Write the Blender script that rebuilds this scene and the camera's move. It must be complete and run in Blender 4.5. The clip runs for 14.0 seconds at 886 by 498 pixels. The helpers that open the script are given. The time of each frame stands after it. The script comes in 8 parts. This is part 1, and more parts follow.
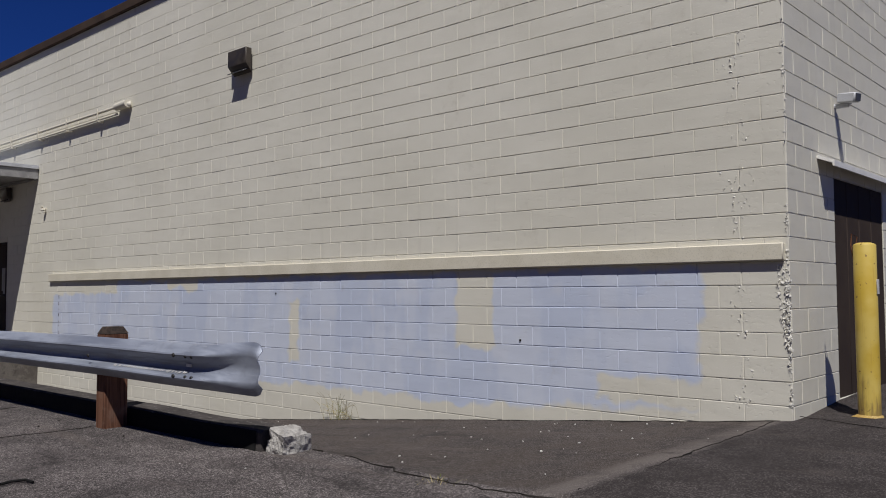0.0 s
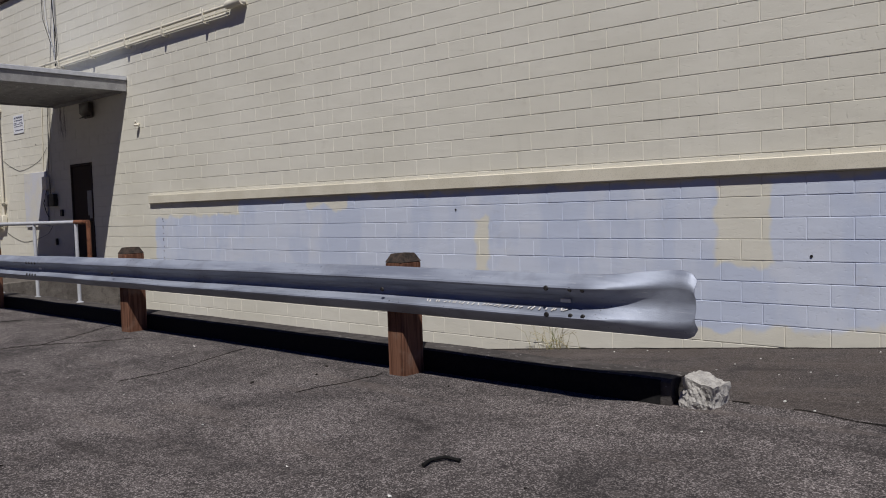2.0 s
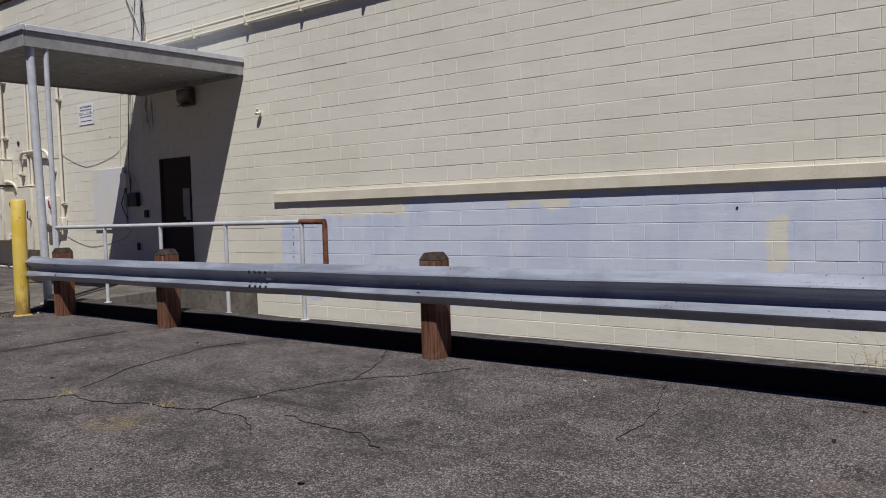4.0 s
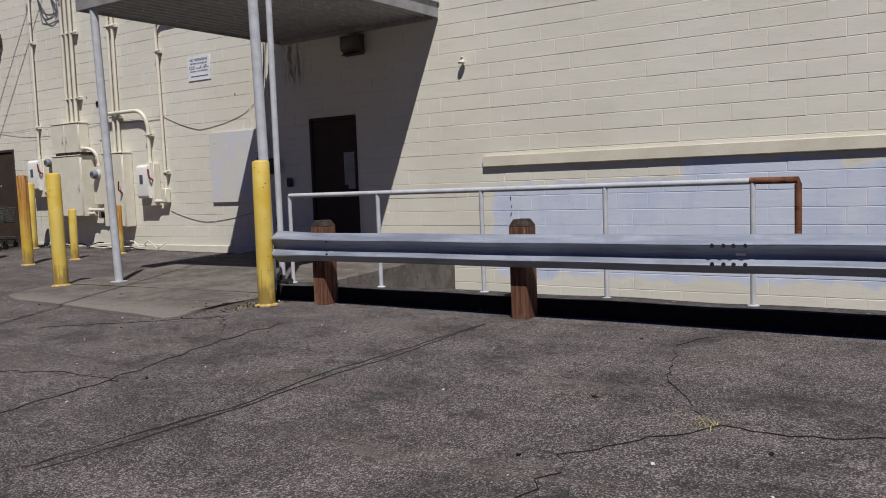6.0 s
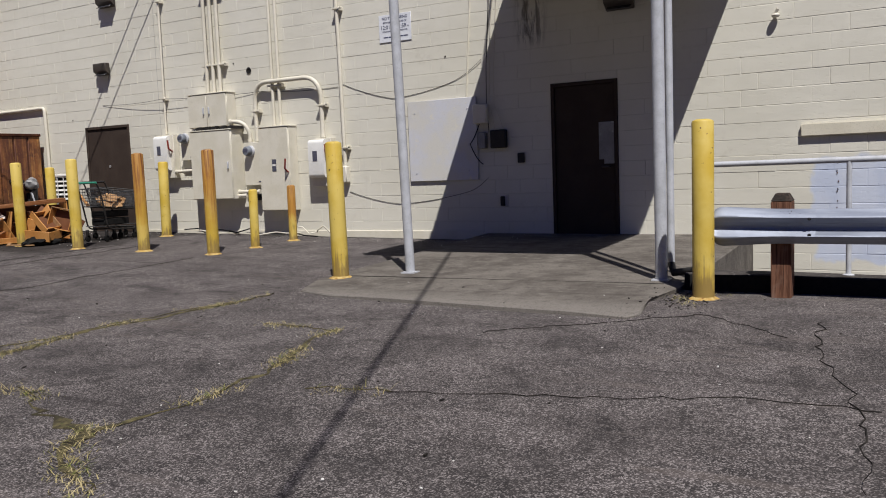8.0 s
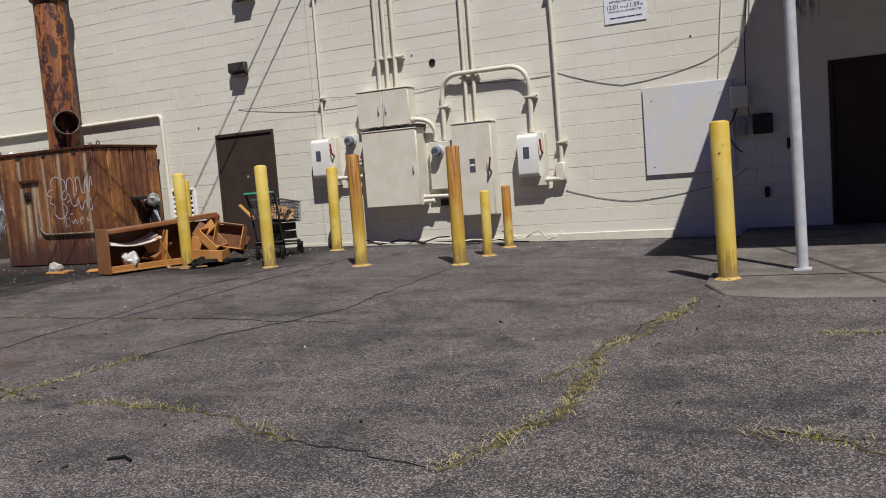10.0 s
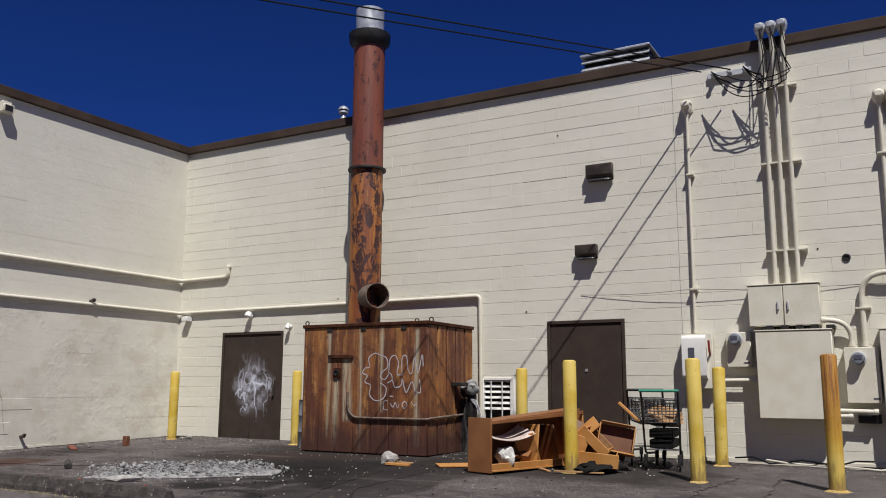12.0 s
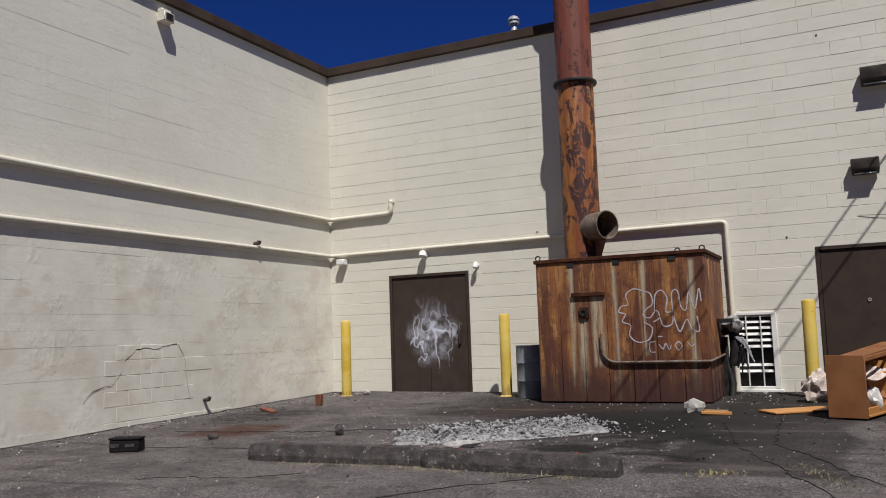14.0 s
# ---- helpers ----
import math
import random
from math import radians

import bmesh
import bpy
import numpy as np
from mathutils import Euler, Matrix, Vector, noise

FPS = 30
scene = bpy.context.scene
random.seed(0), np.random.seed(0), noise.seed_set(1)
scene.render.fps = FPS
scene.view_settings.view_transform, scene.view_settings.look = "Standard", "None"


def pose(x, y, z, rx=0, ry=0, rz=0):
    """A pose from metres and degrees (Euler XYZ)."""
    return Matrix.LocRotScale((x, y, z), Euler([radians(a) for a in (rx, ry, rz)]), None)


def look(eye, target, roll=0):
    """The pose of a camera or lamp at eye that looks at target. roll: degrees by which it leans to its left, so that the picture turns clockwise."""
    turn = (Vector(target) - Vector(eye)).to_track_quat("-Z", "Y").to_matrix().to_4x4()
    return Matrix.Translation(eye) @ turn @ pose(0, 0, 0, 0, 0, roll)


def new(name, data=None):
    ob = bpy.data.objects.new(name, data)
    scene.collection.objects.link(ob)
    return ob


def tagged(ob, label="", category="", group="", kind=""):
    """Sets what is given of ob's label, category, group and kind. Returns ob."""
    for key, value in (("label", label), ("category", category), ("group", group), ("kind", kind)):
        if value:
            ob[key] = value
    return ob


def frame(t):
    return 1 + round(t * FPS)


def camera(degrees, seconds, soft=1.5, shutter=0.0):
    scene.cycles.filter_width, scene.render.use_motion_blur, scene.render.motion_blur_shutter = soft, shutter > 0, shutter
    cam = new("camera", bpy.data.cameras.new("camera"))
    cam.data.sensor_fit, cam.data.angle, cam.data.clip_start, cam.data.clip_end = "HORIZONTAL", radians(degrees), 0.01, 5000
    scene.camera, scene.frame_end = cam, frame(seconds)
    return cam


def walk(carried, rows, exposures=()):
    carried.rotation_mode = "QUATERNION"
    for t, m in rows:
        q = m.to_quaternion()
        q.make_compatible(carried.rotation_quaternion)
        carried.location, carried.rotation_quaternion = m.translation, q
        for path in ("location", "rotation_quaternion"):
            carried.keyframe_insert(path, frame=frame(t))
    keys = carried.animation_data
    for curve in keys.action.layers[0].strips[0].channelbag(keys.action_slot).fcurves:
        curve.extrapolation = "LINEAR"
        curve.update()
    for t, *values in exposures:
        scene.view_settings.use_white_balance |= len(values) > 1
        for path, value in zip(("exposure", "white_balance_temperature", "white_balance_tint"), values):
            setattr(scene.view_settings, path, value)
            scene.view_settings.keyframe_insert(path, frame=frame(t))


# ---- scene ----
cam = camera(56.4, 14.0, 1.0)
METRES, EYE, TILT, LEAN, TURN = 30.0, 1.23, -0.2, -0.22, 42.0
ROWS = [
    (0.0, 0.0, 0.0, 0.0, 0.03, 3.16, 0.55),
    (0.5, -0.0215, 0.0121, 0.0005, 1.43, 2.96, -0.33),
    (1.0, -0.042, 0.0225, 0.0015, 2.17, 0.15, 0.88),
    (1.5, -0.0613, 0.0324, 0.0015, 1.14, -3.04, 3.0),
    (2.0, -0.0837, 0.0427, 0.0018, -0.18, -2.78, 1.97),
    (2.5, -0.1114, 0.0558, 0.0026, 0.68, -0.26, 1.33),
    (5.0, -0.2603, 0.1337, 0.0033, -6.64, -4.04, 2.27),
    (5.5, -0.2954, 0.1523, 0.0033, -7.16, -4.14, 2.35),
    (6.0, -0.333, 0.1728, 0.0037, -8.23, -4.44, 2.32),
    (6.5, -0.3663, 0.1906, 0.004, -9.47, -4.5, 2.27),
    (7.0, -0.404, 0.2121, 0.0039, -10.06, -4.57, 2.11),
    (7.5, -0.436, 0.2308, 0.0038, -10.79, -4.65, 2.05),
    (8.0, -0.4686, 0.2512, 0.0035, -12.0, -5.39, 2.47),
    (10.5, -0.6314, 0.3487, 0.0044, -16.76, -4.25, 4.76),
    (11.0, -0.6682, 0.3725, 0.0046, -15.66, -0.5, 3.67),
    (11.5, -0.7007, 0.3943, 0.0059, -13.19, 8.87, 1.07),
    (12.0, -0.7351, 0.4183, 0.006, -12.67, 9.65, 0.0),
    (12.5, -0.7665, 0.4411, 0.0063, -14.2, 8.3, -0.31),
    (13.0, -0.7974, 0.4633, 0.0067, -16.94, 7.18, 0.92),
    (13.5, -0.8281, 0.4861, 0.0066, -17.3, 6.51, 1.38),
    (14.0, -0.8584, 0.5093, 0.0067, -15.36, 5.99, 2.18),
]
walk(cam, [(t, pose(0, 0, EYE, TILT, LEAN, TURN) @ pose(METRES * x, METRES * y, METRES * z, 90 + pitch, roll, yaw)) for t, x, y, z, yaw, pitch, roll in ROWS],
     exposures=[(0.0, -0.3), (1.5, -0.25), (2.5, -0.2), (5.0, -0.04), (6.0, -0.06), (7.5, 0.05), (10.5, 0.06), (11.0, 0.0), (12.5, 0.0), (14.0, -0.04)])

# ---- light ----
SUN = Vector((0.40, -0.49, 1.0)).normalized()
world = bpy.data.worlds.new("sky")
scene.world = world
world.use_nodes = True
wn = world.node_tree
sky = wn.nodes.new("ShaderNodeTexSky")
sky.sky_type, sky.sun_disc = "NISHITA", False
sky.sun_elevation = math.asin(SUN.z)
sky.sun_rotation = math.atan2(SUN.x, SUN.y)
sky.altitude, sky.air_density, sky.dust_density, sky.ozone_density = 600, 0.7, 0.0, 5.0
deep = wn.nodes.new("ShaderNodeMix")
deep.data_type, deep.blend_type = "RGBA", "MULTIPLY"
deep.inputs[0].default_value = 1.0
deep.inputs[7].default_value = (0.17, 0.385, 1.0, 1)
wn.links.new(sky.outputs[0], deep.inputs[6])
wn.links.new(deep.outputs[2], wn.nodes["Background"].inputs[0])
wn.nodes["Background"].inputs[1].default_value = 0.05
sun = new("sun", bpy.data.lights.new("sun", "SUN"))
sun.data.energy, sun.data.angle, sun.data.color = 5.0, radians(0.53), (1.0, 0.975, 0.945)
sun.matrix_world = look(SUN * 60, (0, 0, 0))


# ---- materials ----
class Mat:
    """A small wrapper for node materials in world metres."""

    def __init__(self, name, rough=0.8, metal=0.0):
        self.m = bpy.data.materials.new(name)
        self.m.use_nodes = True
        self.t = self.m.node_tree
        self.b = self.t.nodes["Principled BSDF"]
        self.b.inputs["Roughness"].default_value = rough
        self.b.inputs["Metallic"].default_value = metal
        if rough >= 0.75:
            self.b.inputs["Specular IOR Level"].default_value = 0.12
        self.pos = self.t.nodes.new("ShaderNodeNewGeometry").outputs["Position"]

    def add(self, kind, **props):
        n = self.t.nodes.new(kind)
        for k, v in props.items():
            if k == "operation":
                n.operation = v
            elif k == "blend":
                n.blend_type = v
            elif k == "dtype":
                n.data_type = v
        return n

    def put(self, sock, v):
        if isinstance(v, bpy.types.NodeSocket):
            self.t.links.new(v, sock)
        elif isinstance(v, (tuple, list)) and len(v) == 3 and sock.type == "RGBA":
            sock.default_value = (*v, 1)
        else:
            sock.default_value = v

    def scaled(self, sx, sy, sz, off=(0, 0, 0)):
        n = self.add("ShaderNodeMapping")
        self.put(n.inputs[0], self.pos)
        n.inputs["Scale"].default_value = (sx, sy, sz)
        n.inputs["Location"].default_value = off
        return n.outputs[0]

    def noise(self, scale, detail=4, rough=0.55, vec=None, warp=0.0):
        n = self.add("ShaderNodeTexNoise")
        self.put(n.inputs["Vector"], vec if vec is not None else self.pos)
        n.inputs["Scale"].default_value, n.inputs["Detail"].default_value = scale, detail
        n.inputs["Roughness"].default_value, n.inputs["Distortion"].default_value = rough, warp
        return n.outputs["Fac"]

    def voronoi(self, scale, vec=None, out="Distance"):
        n = self.add("ShaderNodeTexVoronoi")
        self.put(n.inputs["Vector"], vec if vec is not None else self.pos)
        n.inputs["Scale"].default_value = scale
        return n.outputs[out]

    def step(self, v, a, b, lo=0.0, hi=1.0):
        n = self.add("ShaderNodeMapRange")
        n.interpolation_type = "SMOOTHSTEP"
        self.put(n.inputs[0], v)
        for i, q in enumerate((a, b, lo, hi)):
            n.inputs[i + 1].default_value = q
        return n.outputs[0]

    def math(self, op, a, b=0.0, c=None):
        n = self.add("ShaderNodeMath", operation=op)
        self.put(n.inputs[0], a)
        self.put(n.inputs[1], b)
        if c is not None:
            self.put(n.inputs[2], c)
        return n.outputs[0]

    def mix(self, f, a, b, blend="MIX"):
        n = self.add("ShaderNodeMix", dtype="RGBA", blend=blend)
        self.put(n.inputs[0], f)
        self.put(n.inputs[6], a)
        self.put(n.inputs[7], b)
        return n.outputs[2]

    def xyz(self):
        n = self.add("ShaderNodeSeparateXYZ")
        self.put(n.inputs[0], self.pos)
        return n.outputs[0], n.outputs[1], n.outputs[2]

    def color(self, c):
        self.put(self.b.inputs["Base Color"], c)
        return self

    def rough(self, v):
        self.put(self.b.inputs["Roughness"], v)
        return self

    def bump(self, h, dist=0.005, strength=0.6):
        n = self.add("ShaderNodeBump")
        n.inputs["Strength"].default_value, n.inputs["Distance"].default_value = strength, dist
        self.put(n.inputs["Height"], h)
        self.put(self.b.inputs["Normal"], n.outputs[0])
        return self

    def random(self):
        return self.add("ShaderNodeObjectInfo").outputs["Random"]


def box_mask(M, u, v, u0, u1, v0, v1, soft=0.03):
    """One inside a rectangle, nought outside."""
    a = M.math("MULTIPLY", M.step(u, u0 - soft, u0 + soft), M.step(u, u1 - soft, u1 + soft, 1, 0))
    b = M.math("MULTIPLY", M.step(v, v0 - soft, v0 + soft), M.step(v, v1 - soft, v1 + soft, 1, 0))
    return M.math("MULTIPLY", a, b)


def wall_paint(name, base, base2, patch=False, rough_plaster=False):
    M = Mat(name, 0.62)
    big, mid, fine = M.noise(0.55, 4), M.noise(4, 5), M.noise(70, 4, 0.7)
    c = M.mix(M.step(big, 0.35, 0.68), base, base2)
    c = M.mix(M.step(mid, 0.55, 0.8, 0, 0.25), c, tuple(q * 0.86 for q in base))
    streak = M.noise(1.0, 4, 0.6, M.scaled(7, 7, 0.35))
    c = M.mix(M.step(streak, 0.6, 0.78, 0, 0.22), c, tuple(q * 0.72 for q in base))
    x, y, z = M.xyz()
    if patch:
        wob = M.math("MULTIPLY", M.math("SUBTRACT", M.noise(3.2, 3), 0.5), 0.28)
        xs, zs = M.math("ADD", x, wob), M.math("ADD", z, wob)
        m = box_mask(M, xs, zs, -16.6, -3.22, 0.0, 1.44)
        low = M.math("MULTIPLY_ADD", x, 0.075, 0.44)
        m = M.math("MULTIPLY", m, M.step(M.math("SUBTRACT", zs, low), -0.04, 0.05))
        for x0, x1, z0, z1 in ((-6.1, -5.55, 0.62, 1.44), (-9.1, -8.9, 0.3, 1.1), (-12.3, -11.4, 1.28, 1.5), (-4.3, -3.1, 0.2, 0.42), (-16.9, -14.0, 1.22, 1.5)):
            m = M.math("MULTIPLY", m, M.math("SUBTRACT", 1, box_mask(M, xs, zs, x0, x1, z0, z1)))
        tone = M.mix(M.step(M.noise(1.5, 3, 0.5, M.scaled(1.6, 1, 0.6)), 0.42, 0.58), (0.56, 0.605, 0.715), (0.5, 0.555, 0.69))
        tone = M.mix(M.step(M.noise(2.2, 2), 0.55, 0.7, 0, 0.5), tone, (0.6, 0.625, 0.70))
        c = M.mix(M.math("MULTIPLY", m, 0.93), c, tone)
    # splashed dirt with a ragged top along the foot
    dirt = M.math("ADD", M.math("MULTIPLY", M.noise(9, 4), 0.5), M.math("MULTIPLY", M.noise(1.2, 3), 0.5))
    c = M.mix(M.step(dirt, 0.58, 0.75, 0, 0.3), c, (0.36, 0.31, 0.24))
    if patch:
        # black mould run under the canopy
        run = M.math("MULTIPLY", box_mask(M, x, z, -20.4, -20.05, 2.95, 3.8, 0.12), M.step(M.noise(1.0, 5, 0.7, M.scaled(22, 22, 3)), 0.44, 0.6))
        c = M.mix(M.math("MULTIPLY", run, 0.8), c, (0.06, 0.045, 0.035))
    M.color(c)
    if rough_plaster:
        below = M.step(z, 3.0, 2.4)
        blot = M.math("MULTIPLY", M.step(M.noise(0.9, 5, 0.65), 0.44, 0.62), below)
        c = M.mix(M.math("MULTIPLY", blot, 0.36), c, (0.43, 0.405, 0.35))
        c = M.mix(M.math("MULTIPLY", M.math("MULTIPLY", M.step(M.noise(1.6, 4, 0.6, M.scaled(1, 1, 1.4, (3, 5, 2))), 0.5, 0.64), below), 0.5), c, (0.55, 0.48, 0.39))
        M.color(c)
        scab = M.math("MULTIPLY", M.step(M.noise(1.3, 4, 0.7, M.scaled(1, 1, 0.7, (1, 4, 6))), 0.5, 0.6), M.noise(26, 4, 0.75))
        h = M.math("ADD", M.math("MULTIPLY", M.noise(5, 5, 0.6, M.scaled(1, 1, 1.8)), 1.0), M.math("MULTIPLY", fine, 0.15))
        M.bump(M.math("ADD", M.math("MULTIPLY", h, 0.6), M.math("MULTIPLY", M.math("MULTIPLY", scab, below), 1.1)), 0.02, 0.3)
    else:
        pit = M.step(M.noise(34, 4, 0.7), 0.36, 0.44)
        wave = M.noise(1.0, 3, 0.5, M.scaled(2.2, 2.2, 6))
        h = M.math("ADD", M.math("MULTIPLY", mid, 0.7), M.math("MULTIPLY", fine, 0.35))
        h = M.math("ADD", h, M.math("ADD", M.math("MULTIPLY", pit, 0.3), M.math("MULTIPLY", wave, 1.2)))
        M.bump(h, 0.007, 0.55)
    M.rough(M.step(mid, 0.3, 0.7, 0.5, 0.75))
    return M.m


M_WALL = wall_paint("cream_block_paint", (0.64, 0.612, 0.52), (0.69, 0.662, 0.572), patch=True)
M_WALL_W = wall_paint("cream_rough_paint", (0.65, 0.625, 0.535), (0.70, 0.675, 0.585), rough_plaster=True)


def asphalt():
    M = Mat("asphalt", 0.9)
    agg = M.voronoi(150, vec=M.scaled(1, 1, 1), out="Color")
    bw = M.add("ShaderNodeRGBToBW")
    M.put(bw.inputs[0], agg)
    speck = M.step(bw.outputs[0], 0.56, 0.74)
    big, mid, fine = M.noise(0.28, 5, 0.6), M.noise(1.7, 5, 0.6, warp=0.6), M.noise(110, 3)
    c = M.mix(M.step(big, 0.35, 0.65), (0.052, 0.045, 0.044), (0.076, 0.065, 0.063))
    c = M.mix(M.step(mid, 0.48, 0.66, 0, 0.75), c, (0.116, 0.1, 0.097))
    c = M.mix(M.step(mid, 0.3, 0.45, 0.65, 0), c, (0.03, 0.027, 0.027))
    clot = M.noise(9, 5, 0.65)
    c = M.mix(M.step(clot, 0.52, 0.62, 0, 0.6), c, (0.105, 0.091, 0.088))
    c = M.mix(M.step(clot, 0.36, 0.47, 0.6, 0), c, (0.028, 0.025, 0.025))
    c = M.mix(M.math("MULTIPLY", speck, M.step(mid, 0.3, 0.6, 0.3, 0.8)), c, (0.35, 0.312, 0.3))
    c = M.mix(M.step(fine, 0.36, 0.5, 0.75, 0), c, (0.016, 0.015, 0.015))
    c = M.mix(M.step(M.noise(38, 3), 0.36, 0.5, 0.5, 0), c, (0.025, 0.022, 0.022))
    x, y, z = M.xyz()
    # rusty wash, oil spills and the dusty ramp
    wob = M.math("MULTIPLY", M.math("SUBTRACT", M.noise(1.1, 4), 0.5), 1.6)
    xs, ys = M.math("ADD", x, wob), M.math("ADD", y, wob)
    c = M.mix(M.math("MULTIPLY", box_mask(M, xs, ys, -27.8, -25.6, -2.4, -0.6, 0.5), 0.3), c, (0.15, 0.085, 0.055))
    c = M.mix(M.math("MULTIPLY", box_mask(M, M.math("ADD", x, M.math("MULTIPLY", wob, 0.4)), M.math("ADD", y, M.math("MULTIPLY", wob, 0.4)), -36.6, -35.8, 1.5, 2.6, 0.2), 0.8), c, (0.055, 0.024, 0.014))
    c = M.mix(M.math("MULTIPLY", box_mask(M, xs, ys, -33.6, -30.2, 2.2, 4.2, 0.6), 0.92), c, (0.014, 0.013, 0.013))
    c = M.mix(M.math("MULTIPLY", box_mask(M, xs, ys, -37.4, -36.2, 2.7, 4.4, 0.4), M.step(clot, 0.42, 0.6, 0.92, 0.4)), c, (0.016, 0.014, 0.014))
    c = M.mix(M.math("MULTIPLY", box_mask(M, xs, ys, -33.9, -31.9, 4.2, 5.1, 0.3), 0.5), c, (0.12, 0.045, 0.025))
    c = M.mix(M.math("MULTIPLY", box_mask(M, x, y, -13.3, -2.6, 3.8, 7.2, 0.1), M.step(mid, 0.3, 0.7, 0.25, 0.75)), c, (0.056, 0.044, 0.036))
    c = M.mix(M.math("MULTIPLY", box_mask(M, M.math("ADD", x, M.math("MULTIPLY", wob, 0.5)), y, -30.9, -29.45, 0.6, 6.7, 0.08), 0.7), c, (0.02, 0.0175, 0.0165))
    c = M.mix(M.math("MULTIPLY", box_mask(M, xs, ys, -34.6, -27.0, 3.9, 7.4, 0.5), 0.8), c, (0.022, 0.019, 0.0175))
    # older dark paving past the ramp's corner, its dusty edge, tracked dirt and dried puddles
    edge = M.math("ADD", x, M.math("MULTIPLY", wob, 0.06))
    c = M.mix(M.math("MULTIPLY", box_mask(M, edge, y, -2.5, 9.0, 2.6, 16.0, 0.05), 0.62), c, (0.024, 0.02, 0.019))
    c = M.mix(M.math("MULTIPLY", box_mask(M, edge, y, -2.72, -2.5, 3.7, 6.9, 0.06), M.step(mid, 0.3, 0.6, 0.25, 0.7)), c, (0.15, 0.13, 0.118))
    c = M.mix(M.math("MULTIPLY", box_mask(M, xs, ys, -32.3, -30.5, 0.8, 2.9, 0.3), M.step(mid, 0.4, 0.56, 0.92, 0.35)), c, (0.012, 0.011, 0.011))
    c = M.mix(M.math("MULTIPLY", box_mask(M, M.math("ADD", x, M.math("MULTIPLY", wob, 0.15)), y, -11.14, -10.86, 0.71, 0.99, 0.12), M.step(clot, 0.4, 0.6, 0.1, 0.45)), c, (0.2, 0.14, 0.03))
    c = M.mix(M.math("MULTIPLY", box_mask(M, xs, ys, -32.8, -31.0, 2.6, 4.4, 0.3), M.step(clot, 0.4, 0.6, 0.92, 0.5)), c, (0.012, 0.011, 0.011))
    drag = M.noise(1.0, 5, 0.65, M.scaled(0.5, 3.6, 1, (2, 3, 0)), warp=0.4)
    c = M.mix(M.step(drag, 0.56, 0.7, 0, 0.42), c, (0.135, 0.112, 0.1))
    c = M.mix(M.step(drag, 0.3, 0.42, 0.5, 0), c, (0.026, 0.022, 0.021))
    spot = M.step(M.noise(2.6, 3, 0.5, M.scaled(1, 1, 1, (7, 1, 0))), 0.66, 0.72, 0, 0.55)
    c = M.mix(spot, c, (0.03, 0.026, 0.025))
    M.color(c)
    h = M.math("ADD", M.math("MULTIPLY", bw.outputs[0], 0.6), M.math("MULTIPLY", fine, 0.5))
    M.bump(M.math("ADD", h, M.math("MULTIPLY", clot, 0.5)), 0.009, 0.6)
    return M.m


M_ASPHALT = asphalt()


def grainy(name, c1, c2, scale=6, rough=0.8, metal=0.0, c3=None, spots=0.62, bump=0.004, fine=80, vary=0.0):
    M = Mat(name, rough, metal)
    n, f = M.noise(scale, 5, 0.6), M.noise(fine, 3)
    c = M.mix(M.step(n, 0.35, 0.65), c1, c2)
    if c3:
        c = M.mix(M.step(M.noise(scale * 2.3, 5, 0.65), spots, spots + 0.08), c, c3)
    c = M.mix(M.step(f, 0.3, 0.5, 0.25, 0), c, tuple(q * 0.5 for q in c1))
    if vary:
        c = M.mix(M.math("MULTIPLY", M.random(), vary), c, tuple(q * 0.55 for q in c1))
    M.color(c)
    M.rough(M.step(n, 0.3, 0.7, rough - 0.1, min(1, rough + 0.1)))
    M.bump(M.math("ADD", n, M.math("MULTIPLY", f, 0.5)), bump, 0.5)
    return M.m


M_CONCRETE = grainy("worn_concrete", (0.115, 0.104, 0.093), (0.19, 0.173, 0.155), 3, 0.9, c3=(0.12, 0.11, 0.1), bump=0.01)


def landing_concrete():
    M = Mat("landing_concrete", 0.92)
    x, y, z = M.xyz()
    n, mid, fine = M.noise(2.2, 5, 0.6), M.noise(9, 5, 0.65), M.noise(80, 3)
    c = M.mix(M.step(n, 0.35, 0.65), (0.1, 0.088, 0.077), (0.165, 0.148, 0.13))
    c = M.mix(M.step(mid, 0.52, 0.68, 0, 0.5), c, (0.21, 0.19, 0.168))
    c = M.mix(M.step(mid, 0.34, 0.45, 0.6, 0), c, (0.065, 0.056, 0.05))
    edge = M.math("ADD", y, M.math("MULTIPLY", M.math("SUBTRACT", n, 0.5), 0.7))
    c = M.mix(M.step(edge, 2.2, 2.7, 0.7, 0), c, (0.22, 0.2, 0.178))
    c = M.mix(M.math("MULTIPLY", M.step(M.noise(1.0, 4, 0.6, M.scaled(0.7, 5, 1)), 0.58, 0.68), 0.5), c, (0.07, 0.06, 0.053))
    c = M.mix(M.step(fine, 0.36, 0.5, 0.5, 0), c, (0.05, 0.044, 0.04))
    M.color(c)
    M.bump(M.math("ADD", mid, M.math("MULTIPLY", fine, 0.6)), 0.008, 0.6)
    return M.m


